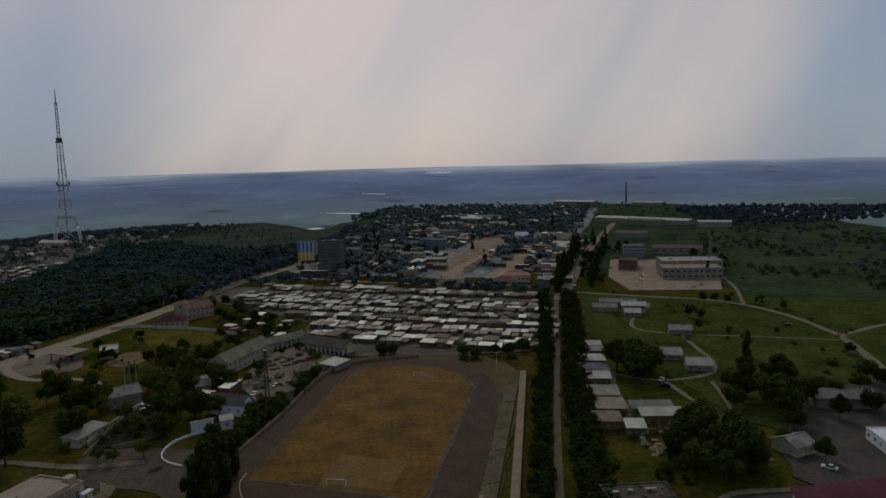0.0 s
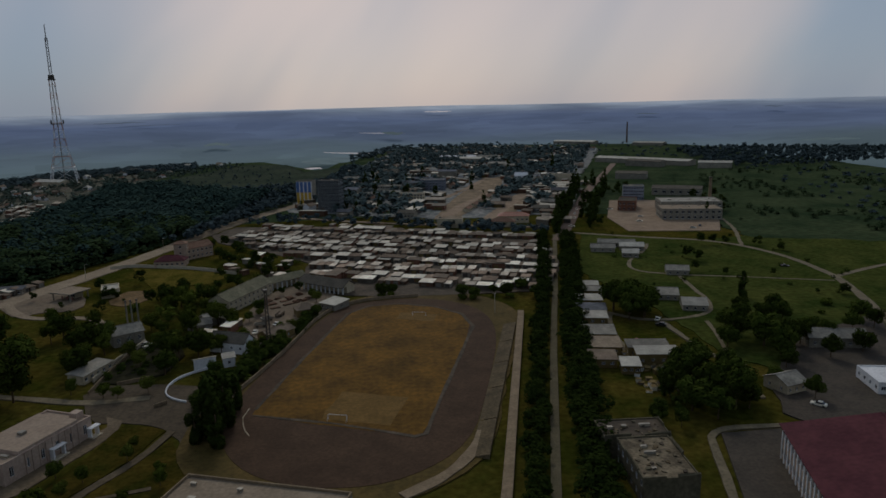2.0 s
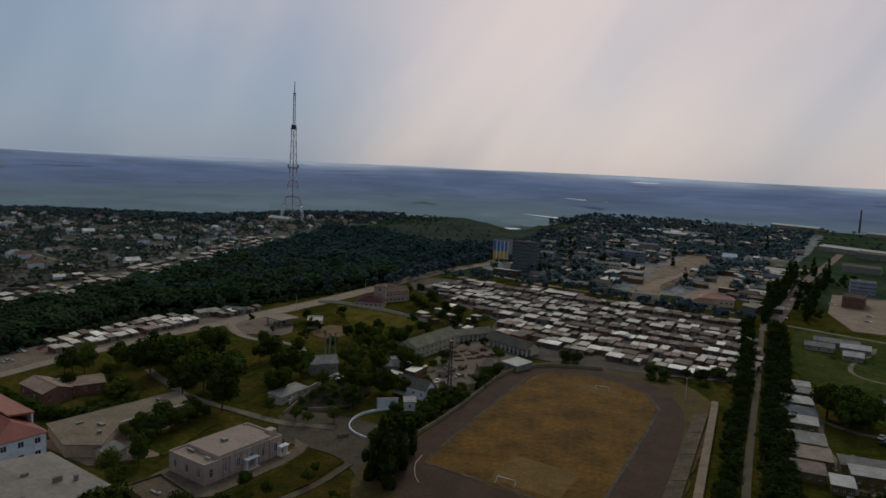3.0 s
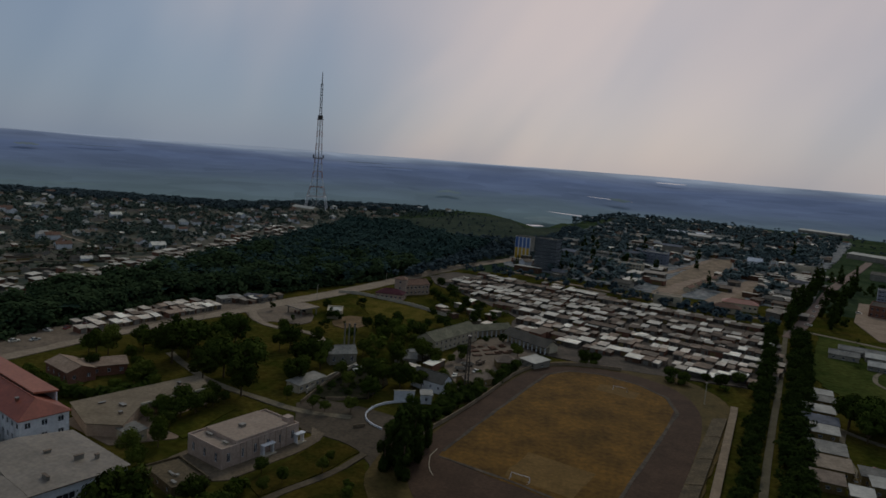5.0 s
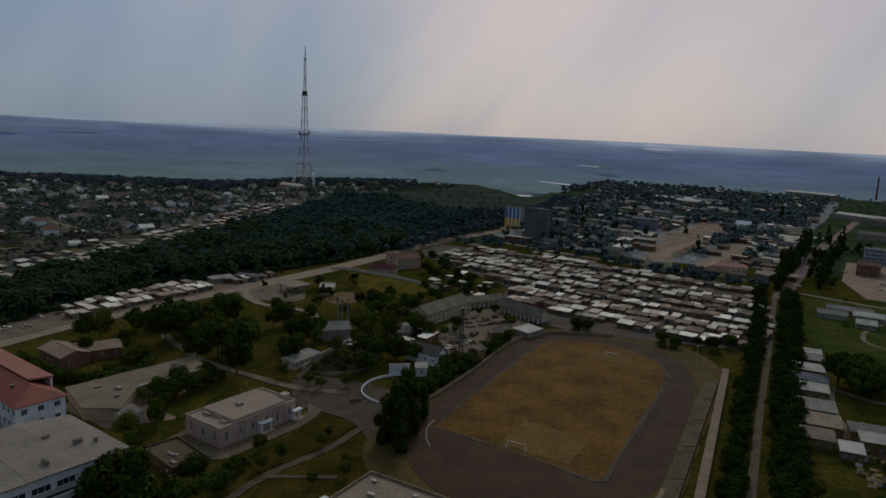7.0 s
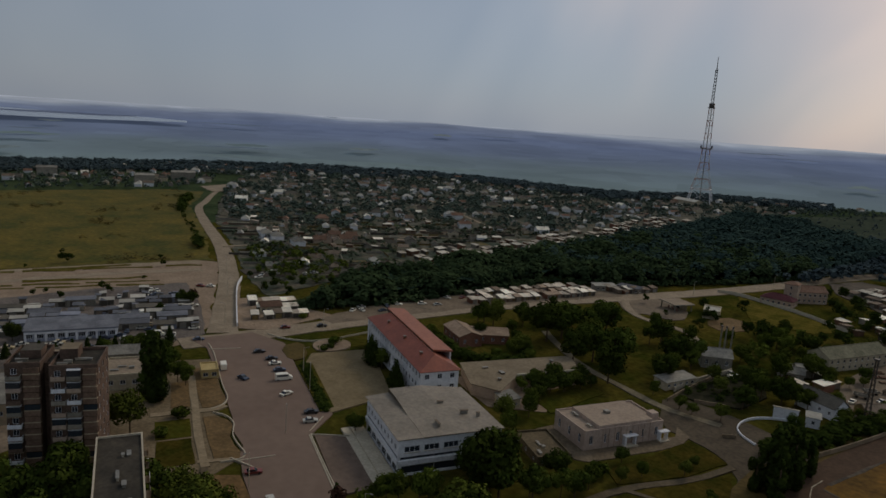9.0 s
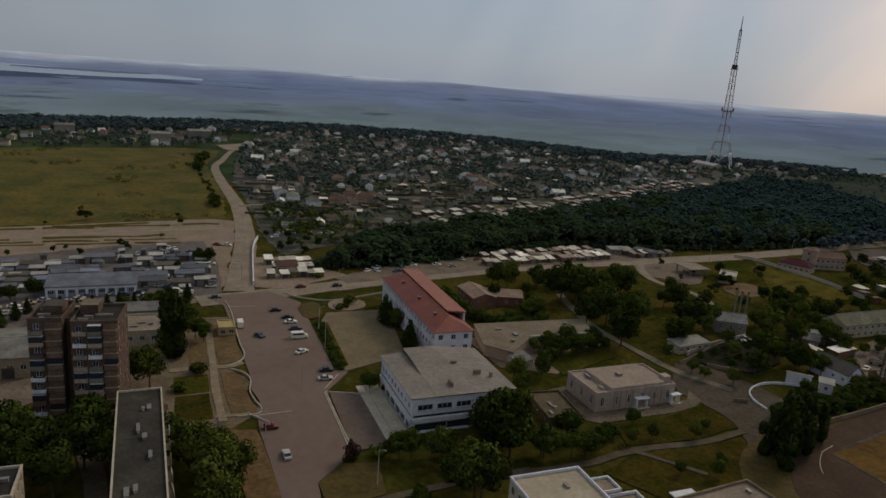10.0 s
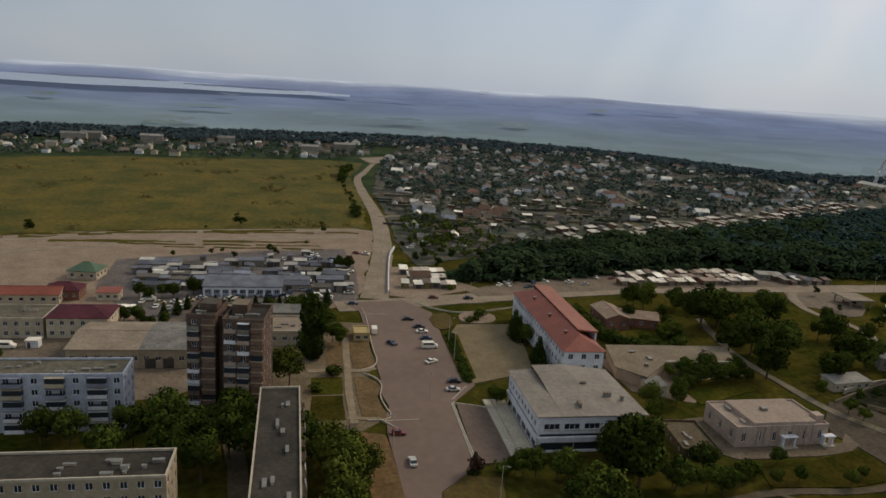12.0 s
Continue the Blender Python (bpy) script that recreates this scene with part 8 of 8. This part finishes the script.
forest("hillside_wood", [(x, y, rngf.uniform(6, 10)) for x, y in scatter(NOTCH, 8, rngf) + scatter([(-166, 470), (-156, 470), (-134, 560), (-116, 640), (-96, 700), (-145, 700), (-150, 600)], 7, rngf)] + [(x, y, rngf.uniform(2, 5)) for x, y in scatter([(-330, 850), (-270, 1080), (-200, 1050), (-150, 900), (-140, 760), (-230, 740)], 11, rngf) if rngf.random() < 0.2 + 0.8 * max(0.0, noise.noise((x / 50, y / 50, 1)) + 0.2)], "scrub wood on the hillside", HAZED_WOOD, 50, 1.7, 25, category="wood")
COLONY_EDGE = [(-100, 560), (-136, 535), (-30, 511), (14, 481), (86, 452), (92, 480), (40, 500), (-20, 530)]
forest("colony_trees", [(x, y, rngf.uniform(5, 9)) for x, y in scatter(COLONY_EDGE, 7, rngf) if rngf.random() < 0.7], "haze-tinted trees behind the garage colony", HAZED_WOOD, 70, 1.4, 26)
SCRUB = [(99, 206), (96, 226), (88, 230), (74, 200), (66, 180), (96, 190)]
forest("scrub", [(x, y, rngf.uniform(3, 6)) for x, y in scatter(SCRUB, 5, rngf)], "tangled dark scrub", LEAF_DARK, 110, 1.0, 16, category="scrub")
# ridge woods that close the plateau
rim = []
for k in range(5600):
    az = rngf.uniform(17, 97)
    r = ridge(az) - rngf.uniform(-25, 70 if az < 50 else 120)
    rim.append((-r * math.sin(radians(az)), r * math.cos(radians(az)), rngf.uniform(4, 7)))
for k in range(820):
    az = rngf.uniform(-40, 5)
    fall = max(0.0, min(1.0, (2 - az) / 10))
    r = ridge(az) - rngf.uniform(-40, 120 + 200 * fall)
    tall = rngf.uniform(4, 8) * (1 - 0.4 * fall)
    if rngf.random() > 0.55 * fall:
        rim.append((-r * math.sin(radians(az)), r * math.cos(radians(az)), tall))
forest("ridge_wood", rim, "haze-tinted belt of trees along the plateau edge", HAZED_WOOD, 46, 2.4, 17, category="wood", wide=0.95)
GARDEN_LEAF = mat("garden_leaves", (0.042, 0.058, 0.036), (0.084, 0.098, 0.060), 20, fine=0.35, fine_size=2.5, matt=True, cool=True)
# vegetable plots, one by one
SOIL = [mat("dug_soil", (0.070, 0.056, 0.044), (0.105, 0.084, 0.066), 6, fine=0.3, fine_size=1.5), mat("bean_rows", (0.034, 0.054, 0.030), (0.060, 0.080, 0.044), 6, fine=0.4, fine_size=1.5, matt=True), mat("dry_stubble", (0.105, 0.096, 0.060), (0.150, 0.132, 0.086), 6, fine=0.3, fine_size=1.5, matt=True)]
plots = Shape()
for x, y in [p for p in scatter(SUBURB, 24, rngf) if math.hypot(*p) < 640] + scatter(NEAR_GARDENS, 11, rngf) + scatter(OLD_TOWN, 30, rngf, STREETS):
    if rngf.random() < 0.75:
        w, d, a = rngf.uniform(6, 16), rngf.uniform(12, 26), radians(rngf.choice((-21, 69)) + rngf.uniform(-4, 4))
        c, s = math.cos(a), math.sin(a)
        plots.prism([(x + c * u - s * v, y + s * u + c * v) for u, v in ((-w / 2, -d / 2), (w / 2, -d / 2), (w / 2, d / 2), (-w / 2, d / 2))], -0.2, 0.22 + rngf.uniform(0, 0.12), rngf.choice(SOIL), under=False)
solo("garden_plots", plots, "dug and planted vegetable plots between houses", "garden plots", "stuff")
# old town leaves, paled and blued to paint the haze over them
HAZED_TOWN_LEAF = mat("haze_tinted_town_leaves", (0.070, 0.094, 0.092), (0.120, 0.150, 0.138), 20, fine=0.35, fine_size=2.5, matt=True, cool=True)
# gardens between the houses
garden, far_garden, town_trees = [], [], []
for poly, gap in ((SUBURB, 5.6), (NEAR_GARDENS, 4.6), (HILL, 7), (EAST_HILL, 7), (OLD_TOWN, 10.0), (FIELD_EDGE, 7.5)):
    for x, y in scatter(poly, gap, rngf):
        # garden trees past this distance get leaves with haze in their colour
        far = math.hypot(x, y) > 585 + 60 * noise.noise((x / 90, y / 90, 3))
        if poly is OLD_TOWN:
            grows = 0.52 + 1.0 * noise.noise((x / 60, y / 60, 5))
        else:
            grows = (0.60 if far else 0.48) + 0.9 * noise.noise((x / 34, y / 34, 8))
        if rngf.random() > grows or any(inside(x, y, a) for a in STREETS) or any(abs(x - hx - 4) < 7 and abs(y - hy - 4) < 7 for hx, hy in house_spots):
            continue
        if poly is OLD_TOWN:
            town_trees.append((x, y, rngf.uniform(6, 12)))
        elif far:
            far_garden.append((x, y, rngf.uniform(3.4, 6.4)))
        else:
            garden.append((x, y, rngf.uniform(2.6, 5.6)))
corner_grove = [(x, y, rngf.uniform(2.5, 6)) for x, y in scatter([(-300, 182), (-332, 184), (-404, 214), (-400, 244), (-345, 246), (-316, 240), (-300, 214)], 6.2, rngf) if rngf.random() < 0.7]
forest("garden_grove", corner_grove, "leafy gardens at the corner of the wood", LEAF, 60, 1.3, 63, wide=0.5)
HAZED_LEAF = mat("haze_tinted_leaves", (0.058, 0.082, 0.064), (0.098, 0.120, 0.090), 20, fine=0.35, fine_size=2.5, matt=True, cool=True)
forest("orchard_trees", far_garden, "haze-tinted trees between far houses", HAZED_LEAF, 30, 2.0, 29, wide=0.56)
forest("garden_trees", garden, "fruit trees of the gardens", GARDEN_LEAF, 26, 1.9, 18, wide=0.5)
forest("town_trees", town_trees, "haze-tinted trees between old town roofs", HAZED_TOWN_LEAF, 52, 1.8, 28, wide=0.56)
EAST_SLOPE = [(230, 430), (330, 400), (480, 520), (520, 700), (520, 1000), (400, 860), (300, 760), (250, 640)]
forest("slope_scrub", [(x, y, rngf.uniform(2, 6)) for x, y in scatter(EAST_SLOPE, 12, rngf) if noise.noise((x / 60, y / 60, 6)) > 0.08], "low scrub on the green slope", FOREST, 60, 1.5, 19, "bush", "scrub", 0.7)
forest("far_slope_wood", [(x, y, rngf.uniform(6, 11)) for x, y in scatter([(380, 880), (460, 860), (700, 900), (760, 1080), (560, 1180), (440, 1160)], 11, rngf)], "haze-tinted wood on the far slope", HAZED_WOOD, 50, 1.7, 31, category="wood")
forest("field_scrub", [(x, y, rngf.uniform(1.0, 3.0)) for x, y in scatter(FIELD_POLY, 9, rngf) if noise.noise((x / 38, y / 38, 2)) > 0.36], "low dry weeds in the field", DRY_LEAF, 40, 2.2, 20, "bush", "scrub", 1.8)
yard_green = [(-122, 270), (-122, 326), (-100, 345), (-88, 300), (-92, 262)]
forest("garden_shrubs", [(x, y, rngf.uniform(1.0, 3.2)) for x, y in scatter([(-108, 226), (-105, 262), (-95, 262), (-89, 248), (-90, 231)], 3.4, rngf) if rngf.random() < 0.7], "low dark shrubs in the walled garden", LEAF_DARK, 60, 2.0, 65, "bush", "scrub", 0.7)
forest("yard_trees", [(x, y, rngf.uniform(3, 8)) for x, y in scatter(yard_green, 8, rngf) if rngf.random() < 0.6], "mixed trees and shrubs between sheds", LEAF, 120, 0.9, 21)
forest("meadow_scrub", [(x, y, rngf.uniform(1.0, 2.6)) for x, y in scatter([(113, 460), (250, 420), (260, 300), (173, 242), (140, 200), (104, 278)], 15, rngf) if rngf.random() < 0.3], "scattered low bushes in the meadow", LEAF_DARK, 60, 1.6, 22, "bush", "scrub", 0.8)
forest("garage_weeds", [(x, y, rngf.uniform(2, 5)) for x, y in scatter([(-132, 440), (-108, 385), (-68, 348), (-64, 392), (-103, 438), (-132, 458)], 8, rngf) if rngf.random() < 0.6], "shrubs among gardens by the garages", LEAF_DARK, 90, 1.1, 23, "bush", "scrub", 0.7)


forest("far_poplars", far_planting[True], "dark columnar poplars along far streets", LEAF_DARK, 300, 0.5, 51, "poplar", wide=0.15)
forest("far_trees", far_planting[False], "far dark trees beside works and gardens", LEAF_DARK, 300, 0.7, 52)

# ---------------------------------------------------------------- cars
def car_kit(i, paint_mat, van=False):
    L, W = (4.3, 1.75) if not van else (5.6, 2.0)
    b = Shape()
    if van:
        prof = [(0, 0.35), (L, 0.35), (L, 1.15), (L - 0.9, 1.45), (L - 1.5, 2.3), (0.1, 2.35), (0, 2.0)]
    else:
        prof = [(0, 0.35), (L, 0.35), (L, 0.78), (L - 1.15, 0.92), (0.75, 0.95), (0, 0.85)]

    def extrude(s, prof, y0, y1, m):
        n = len(prof)
        s.face([(x, y0, z) for x, z in prof], m)
        s.face([(x, y1, z) for x, z in prof[::-1]], m)
        for k in range(n):
            (ax, az), (bx, bz) = prof[k], prof[(k + 1) % n]
            s.face([(bx, y0, bz), (ax, y0, az), (ax, y1, az), (bx, y1, bz)], m)

    extrude(b, prof, -W / 2, W / 2, paint_mat)
    parts = [("body", b.mesh("body"), "", [])]
    g = Shape()
    if van:
        extrude(g, [(0.4, 1.45), (L - 1.35, 1.45), (L - 1.7, 2.1), (0.4, 2.1)], -W / 2 - 0.02, W / 2 + 0.02, GLASS)
        parts.append(("side_window", g.mesh("side_window"), "", []))
    else:
        extrude(g, [(0.55, 0.93), (L - 1.2, 0.90), (L - 1.85, 1.40), (1.15, 1.42)], -W / 2 + 0.12, W / 2 - 0.12, GLASS)
        parts.append(("cabin_glass", g.mesh("cabin_glass"), "", []))
        rf = Shape()
        extrude(rf, [(1.15, 1.40), (L - 1.9, 1.38), (L - 2.0, 1.46), (1.3, 1.47)], -W / 2 + 0.14, W / 2 - 0.14, paint_mat)
        parts.append(("roof", rf.mesh("roof"), "", []))
    for wx in (0.8, L - 0.85):
        for wy in (-W / 2 + 0.05, W / 2 - 0.05):
            w = Shape()
            ring = [(wx + 0.32 * math.cos(q * math.tau / 10), 0.32 + 0.32 * math.sin(q * math.tau / 10)) for q in range(10)]
            extrude(w, ring, wy - 0.11, wy + 0.11, RUBBER)
            parts.append(("wheel", w.mesh("wheel"), "", []))
    return ("van" if van else "car", parts)


CARS = [car_kit(i, p) for i, p in enumerate(CAR_PAINTS)]
VAN = car_kit(9, CAR_PAINTS[0], True)
CAR_WORDS = ["white", "silver", "black", "dark red", "dark blue", "beige"]


def park(x, y, ang, k, z=0.28, where="parked on the square"):
    spread(CARS[k], pose(x, y, z, 0, 0, ang), "%s saloon car %s" % (CAR_WORDS[k], where), "car", "parked cars")


for x, y, ang, k in ((-224, 122.5, 70, 2), (-215, 122.5, 70, 2), (-210, 121, 70, 0), (-203.5, 119, 70, 4), (-183, 110, 100, 0), (-205, 107, 10, 4), (-168, 109, 66, 2), (-163, 105.5, 66, 1), (-129, 76, 160, 1), (-146, 78, 66, 3), (-239, 160, 70, 2), (-245, 146, 70, 3)):
    park(x, y, ang, k)
spread(VAN, pose(-196, 115.5, 0.28, 0, 0, 70), "white minibus parked on the square", "van", "parked cars")
spread(VAN, pose(-213, 105.5, 0.28, 0, 0, 158), "white minibus at the kerb", "van", "parked cars")
for x, y, ang, k in ((-324, 151, 40, 0), (-327, 147, 40, 3), (-276, 105, 70, 0), (-281, 108, 70, 1), (-270, 100, 60, 4), (-262, 96, 69, 0), (-228, 62, 69, 0), (-231, 52, 69, 1), (-200, 60, 160, 1)):
    park(x, y, ang, k, 0.1, "parked near the market")
for k in range(16):
    park(-246 + rngt.uniform(-14, 6) + k * 0.4, 186 + k * 5.2, rngt.uniform(0, 360), rngt.choice((0, 0, 1, 1, 4, 3)), 0.1, "parked below the wood")
for k in range(9):
    park(86 + rngt.uniform(-7, 6), 208 + k * 4.5, rngt.uniform(0, 360), rngt.choice((0, 1, 3, 5)), 0.12, "standing among the sheds")
for x, y, k in ((118, 184, 0), (97, 268, 0), (99, 262, 2), (193, 352, 2), (-108, 262, 1), (-103, 256, 0), (-66, 270, 0), (-60, 280, 1)):
    park(x, y, rngt.uniform(0, 360), k, 0.15, "parked in a yard")
for k in range(18):
    park(-262 + rngt.uniform(-10, 14), 40 + k * 4.4, rngt.choice((69, 75, 160)) + rngt.uniform(-8, 8), rngt.choice((0, 0, 1, 1, 4, 5)), 0.12, "parked along the market street")
for k in range(10):
    park(-340 + rngt.uniform(0, 18), 184 + k * 4, rngt.uniform(0, 360), rngt.choice((0, 1, 1, 4)), 0.12, "standing in the car lot")
for k in range(10):
    park(-330 + k * 2.5, 112 + rngt.uniform(-4, 24), rngt.uniform(0, 360), rngt.choice((0, 1, 0, 4)), 0.12, "parked behind the market")
for x, y, k in ((163, 500, 0), (190, 468, 1), (199, 472, 4), (158, 560, 0), (170, 520, 1), (121, 520, 0), (126, 540, 1), (133, 563, 0), (144, 600, 5), (110, 488, 0)):
    park(x, y, rngt.choice((-20, 70)), k, 0.16, "standing near the works")


def trailer(x, y, ang, m):
    root = thing("farm_trailer", pose(x, y, 0.12, 0, 0, ang), "rusty farm trailer standing in the work yard", "trailer", "machines of the yard")
    part("bed", Shape().box(0, 0, 0.9, 5.2, 2.2, 1.1, m).box(0, 0, 1.1, 5.2, 0.1, 1.7, m).box(0, 2.1, 1.1, 5.2, 2.2, 1.7, m).box(0, 0.1, 1.1, 0.1, 2.1, 1.7, m), root)
    part("drawbar", Shape().beam((5.2, 1.1, 0.9), (7.0, 1.1, 0.5), 0.16, DARK_STEEL), root)
    for wx in (1.2, 4.0):
        for wy in (-0.05, 2.25):
            w = Shape()
            for q in range(10):
                a, b = q * math.tau / 10, (q + 1) * math.tau / 10
                w.face([(wx + 0.45 * math.cos(a), wy - 0.14, 0.45 + 0.45 * math.sin(a)), (wx + 0.45 * math.cos(b), wy - 0.14, 0.45 + 0.45 * math.sin(b)), (wx + 0.45 * math.cos(b), wy + 0.14, 0.45 + 0.45 * math.sin(b)), (wx + 0.45 * math.cos(a), wy + 0.14, 0.45 + 0.45 * math.sin(a))], RUBBER)
            for side in (-0.14, 0.14):
                w.face([(wx + 0.45 * math.cos(q * math.tau / 10), wy + side, 0.45 + 0.45 * math.sin(q * math.tau / 10)) for q in range(10)][::1 if side > 0 else -1], RUBBER)
            part("wheel", w, root)


for x, y, ang, m in ((-55, 300, 20, RUST), (-60, 292, 75, RUST), (-66, 286, 40, STEEL), (-68, 279, 15, STEEL)):
    trailer(x, y, ang, m)
OLD_BOARDS = mat("old_brown_boards", (0.075, 0.052, 0.042), (0.165, 0.112, 0.086), 3, fine=0.45, fine_size=0.6)
rngp = random.Random(12)
for x, y, ang, L, m in ((-74, 312, 48, 18, OLD_BOARDS), (-70, 309, 46, 18, DARK_TIMBER), (-66, 305, 44, 17, OLD_BOARDS), (-61, 310, 40, 14, DARK_TIMBER), (-56, 316, 38, 12, OLD_BOARDS), (-62, 322, 45, 12, DARK_TIMBER)):
    u = 0.0
    while u < L - 3:
        w, d, h = rngp.uniform(3, 5.5), rngp.uniform(1.5, 2.6), rngp.uniform(0.5, 1.3)
        c, q = math.cos(radians(ang)), math.sin(radians(ang))
        pile = thing("timber_pile", frame_at(x + c * u, y + q * u, 0, ang + rngp.uniform(-14, 14)), "brown pile of old boards in the work yard", "timber pile", "timber in the yard")
        part("lower_tier", Shape().prism([(0, 0), (w, 0), (w, d), (0, d)], -0.1, [h, h * 0.8, h, h * 0.9], m), pile)
        if rngp.random() < 0.6:
            part("upper_tier", Shape().prism([(0.3, 0.2), (w * 0.7, 0.3), (w * 0.7, d * 0.8), (0.3, d * 0.8)], h * 0.75, [h + 0.5, h + 0.4, h + 0.5, h + 0.4], m), pile)
        u += w + rngp.uniform(0.3, 3.0)
rngm = random.Random(89)
for x, y, ang in ((-245, -10, 70), (-294, 111, 70), (-289, 106, 160), (-280, 37, 72), (-315, 47, 60), (-216, 74, 68), (-262, 99, 70)):
    spread(VAN, pose(x, y, 0.12, 0, 0, ang), "white van standing by the market and sheds", "van", "parked cars")
for k in range(26):
    park(-272 + rngm.uniform(-4, 5) + (0 if k < 14 else -22), 36 + (k % 14) * 5.2 + rngm.uniform(-1, 1) + (0 if k < 14 else 36), rngm.choice((69, 160)) + rngm.uniform(-9, 9), rngm.choice((0, 0, 1, 2, 4, 5)), 0.12, "parked before the market hall")
for x, y, w, d, h in ((-242, -2, 3.6, 3.0, 2.6), (-209, 14, 5, 3.2, 2.5), (-268, 27, 6, 2.6, 2.4)):
    booth = thing("booth", frame_at(x, y, 0, 68), "small whitewashed booth in the service yard", "booth", "booths of the yard")
    part("wall", Shape().box(0, 0, -0.1, w, d, h, WHITE), booth)
    part("roof", Shape().box(-0.25, -0.25, h, w + 0.25, d + 0.25, h + 0.14, BRIGHT), booth)
    part("door", Shape().box(0.4, -0.05, 0, 1.3, -0.003, 2.0, DARK_STEEL), booth)
# junk between the sheds
for k in range(110):
    x, y = 70 + rngt.uniform(0, 17), 198 + rngt.uniform(0, 40)
    w, d, h = rngt.uniform(0.8, 2.4), rngt.uniform(0.8, 2), rngt.uniform(0.4, 1.4)
    solo("crate", Shape().box(0, 0, -0.1, w, d, h, rngt.choice((WHITE, WOOD, STEEL, RUST, WHITE, BRIGHT))).box(-0.05, -0.05, h, w + 0.05, d + 0.05, h + 0.08, WOOD), "old crate in the scrap yard", "crate", m=pose(x, y, 0, 0, 0, rngt.uniform(0, 90)), group="scrap in the yard")


# ---- lamp posts and wires' poles
def lamp(x, y, h=9, z=0.2):
    root = thing("street_lamp", pose(x, y, z, 0, 0, rngt.uniform(0, 360)), "slim grey street lamp on a tall post", "street lamp", "street lamps")
    part("post", Shape().tube(0, 0, -0.3, h, 0.13, 0.08, PALE_CONCRETE, 6), root)
    part("arm", Shape().beam((0, 0, h - 0.1), (1.4, 0, h + 0.3), 0.09, STEEL), root)
    part("lamp_head", Shape().box(1.2, -0.15, h + 0.2, 1.9, 0.15, h + 0.38, STEEL), root)


for x, y in ((-182, 120), (-197, 127), (-109, 87), (-234, 160), (-222, 240), (-205, 300), (-178, 372), (-160, 440), (-245, 112), (-160, 98), (-140, 76), (-262, 130), (-300, 150), (-345, 172)):
    lamp(x, y)

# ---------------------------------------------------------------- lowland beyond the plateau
# bank colour carries painted haze and a faint glow
ISLE = mat("haze_tinted_bank", (0.080, 0.096, 0.145), (0.100, 0.115, 0.160), 200, rough=1.0, fine=0.1, fine_size=50, emit=0.5)
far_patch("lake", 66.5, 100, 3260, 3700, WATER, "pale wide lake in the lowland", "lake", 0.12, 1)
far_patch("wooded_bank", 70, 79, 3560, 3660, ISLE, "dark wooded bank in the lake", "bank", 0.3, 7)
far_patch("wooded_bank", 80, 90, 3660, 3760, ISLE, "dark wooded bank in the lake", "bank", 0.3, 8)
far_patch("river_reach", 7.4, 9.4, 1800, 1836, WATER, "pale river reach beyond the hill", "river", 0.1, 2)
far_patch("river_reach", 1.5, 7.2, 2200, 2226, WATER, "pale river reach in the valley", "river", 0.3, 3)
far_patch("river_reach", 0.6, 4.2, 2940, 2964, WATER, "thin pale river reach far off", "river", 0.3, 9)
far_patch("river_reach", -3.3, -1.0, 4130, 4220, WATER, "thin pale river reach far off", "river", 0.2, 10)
far_patch("far_field", 42, 66, 2080, 2230, HAZE_FIELD, "hazy green field in the lowland", "field", 0.3, 5)
far_patch("far_field", 2, 9, 1900, 2080, HAZE_FIELD, "hazy green field in the valley", "field", 0.2, 6)

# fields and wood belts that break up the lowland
# belts and crops: distance haze painted as blue-grey with a glow
FAR_BELT = mat("haze_tinted_wood_belt", (0.078, 0.102, 0.132), (0.090, 0.114, 0.144), 160, rough=1.0, fine=0.15, fine_size=40, emit=0.5)
FAR_CROP = mat("haze_tinted_pale_field", (0.112, 0.134, 0.142), (0.126, 0.148, 0.150), 200, rough=1.0, fine=0.1, fine_size=50, emit=0.5)
rngl = random.Random(41)
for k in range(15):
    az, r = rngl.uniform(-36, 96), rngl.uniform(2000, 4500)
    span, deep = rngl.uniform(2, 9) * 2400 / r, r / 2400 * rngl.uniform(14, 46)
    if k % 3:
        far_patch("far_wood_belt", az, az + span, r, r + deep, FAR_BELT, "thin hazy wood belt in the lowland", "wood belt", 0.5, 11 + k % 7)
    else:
        far_patch("far_field", az, az + span * 0.7, r, r + deep * 2.2, FAR_CROP if k % 2 else HAZE_FIELD, "pale hazy field in the lowland", "field", 0.4, 18 + k % 5)

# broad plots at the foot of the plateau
# plot colours have haze mixed in and glow a little
FAR_PLOTS = [mat("haze_tinted_plot_%s" % n, a, b, 120, rough=1.0, fine=0.18, fine_size=30, emit=0.5) for n, a, b in (("olive", (0.086, 0.110, 0.104), (0.098, 0.124, 0.114)), ("grey", (0.104, 0.128, 0.132), (0.116, 0.140, 0.142)), ("green", (0.074, 0.100, 0.102), (0.088, 0.114, 0.114)))]
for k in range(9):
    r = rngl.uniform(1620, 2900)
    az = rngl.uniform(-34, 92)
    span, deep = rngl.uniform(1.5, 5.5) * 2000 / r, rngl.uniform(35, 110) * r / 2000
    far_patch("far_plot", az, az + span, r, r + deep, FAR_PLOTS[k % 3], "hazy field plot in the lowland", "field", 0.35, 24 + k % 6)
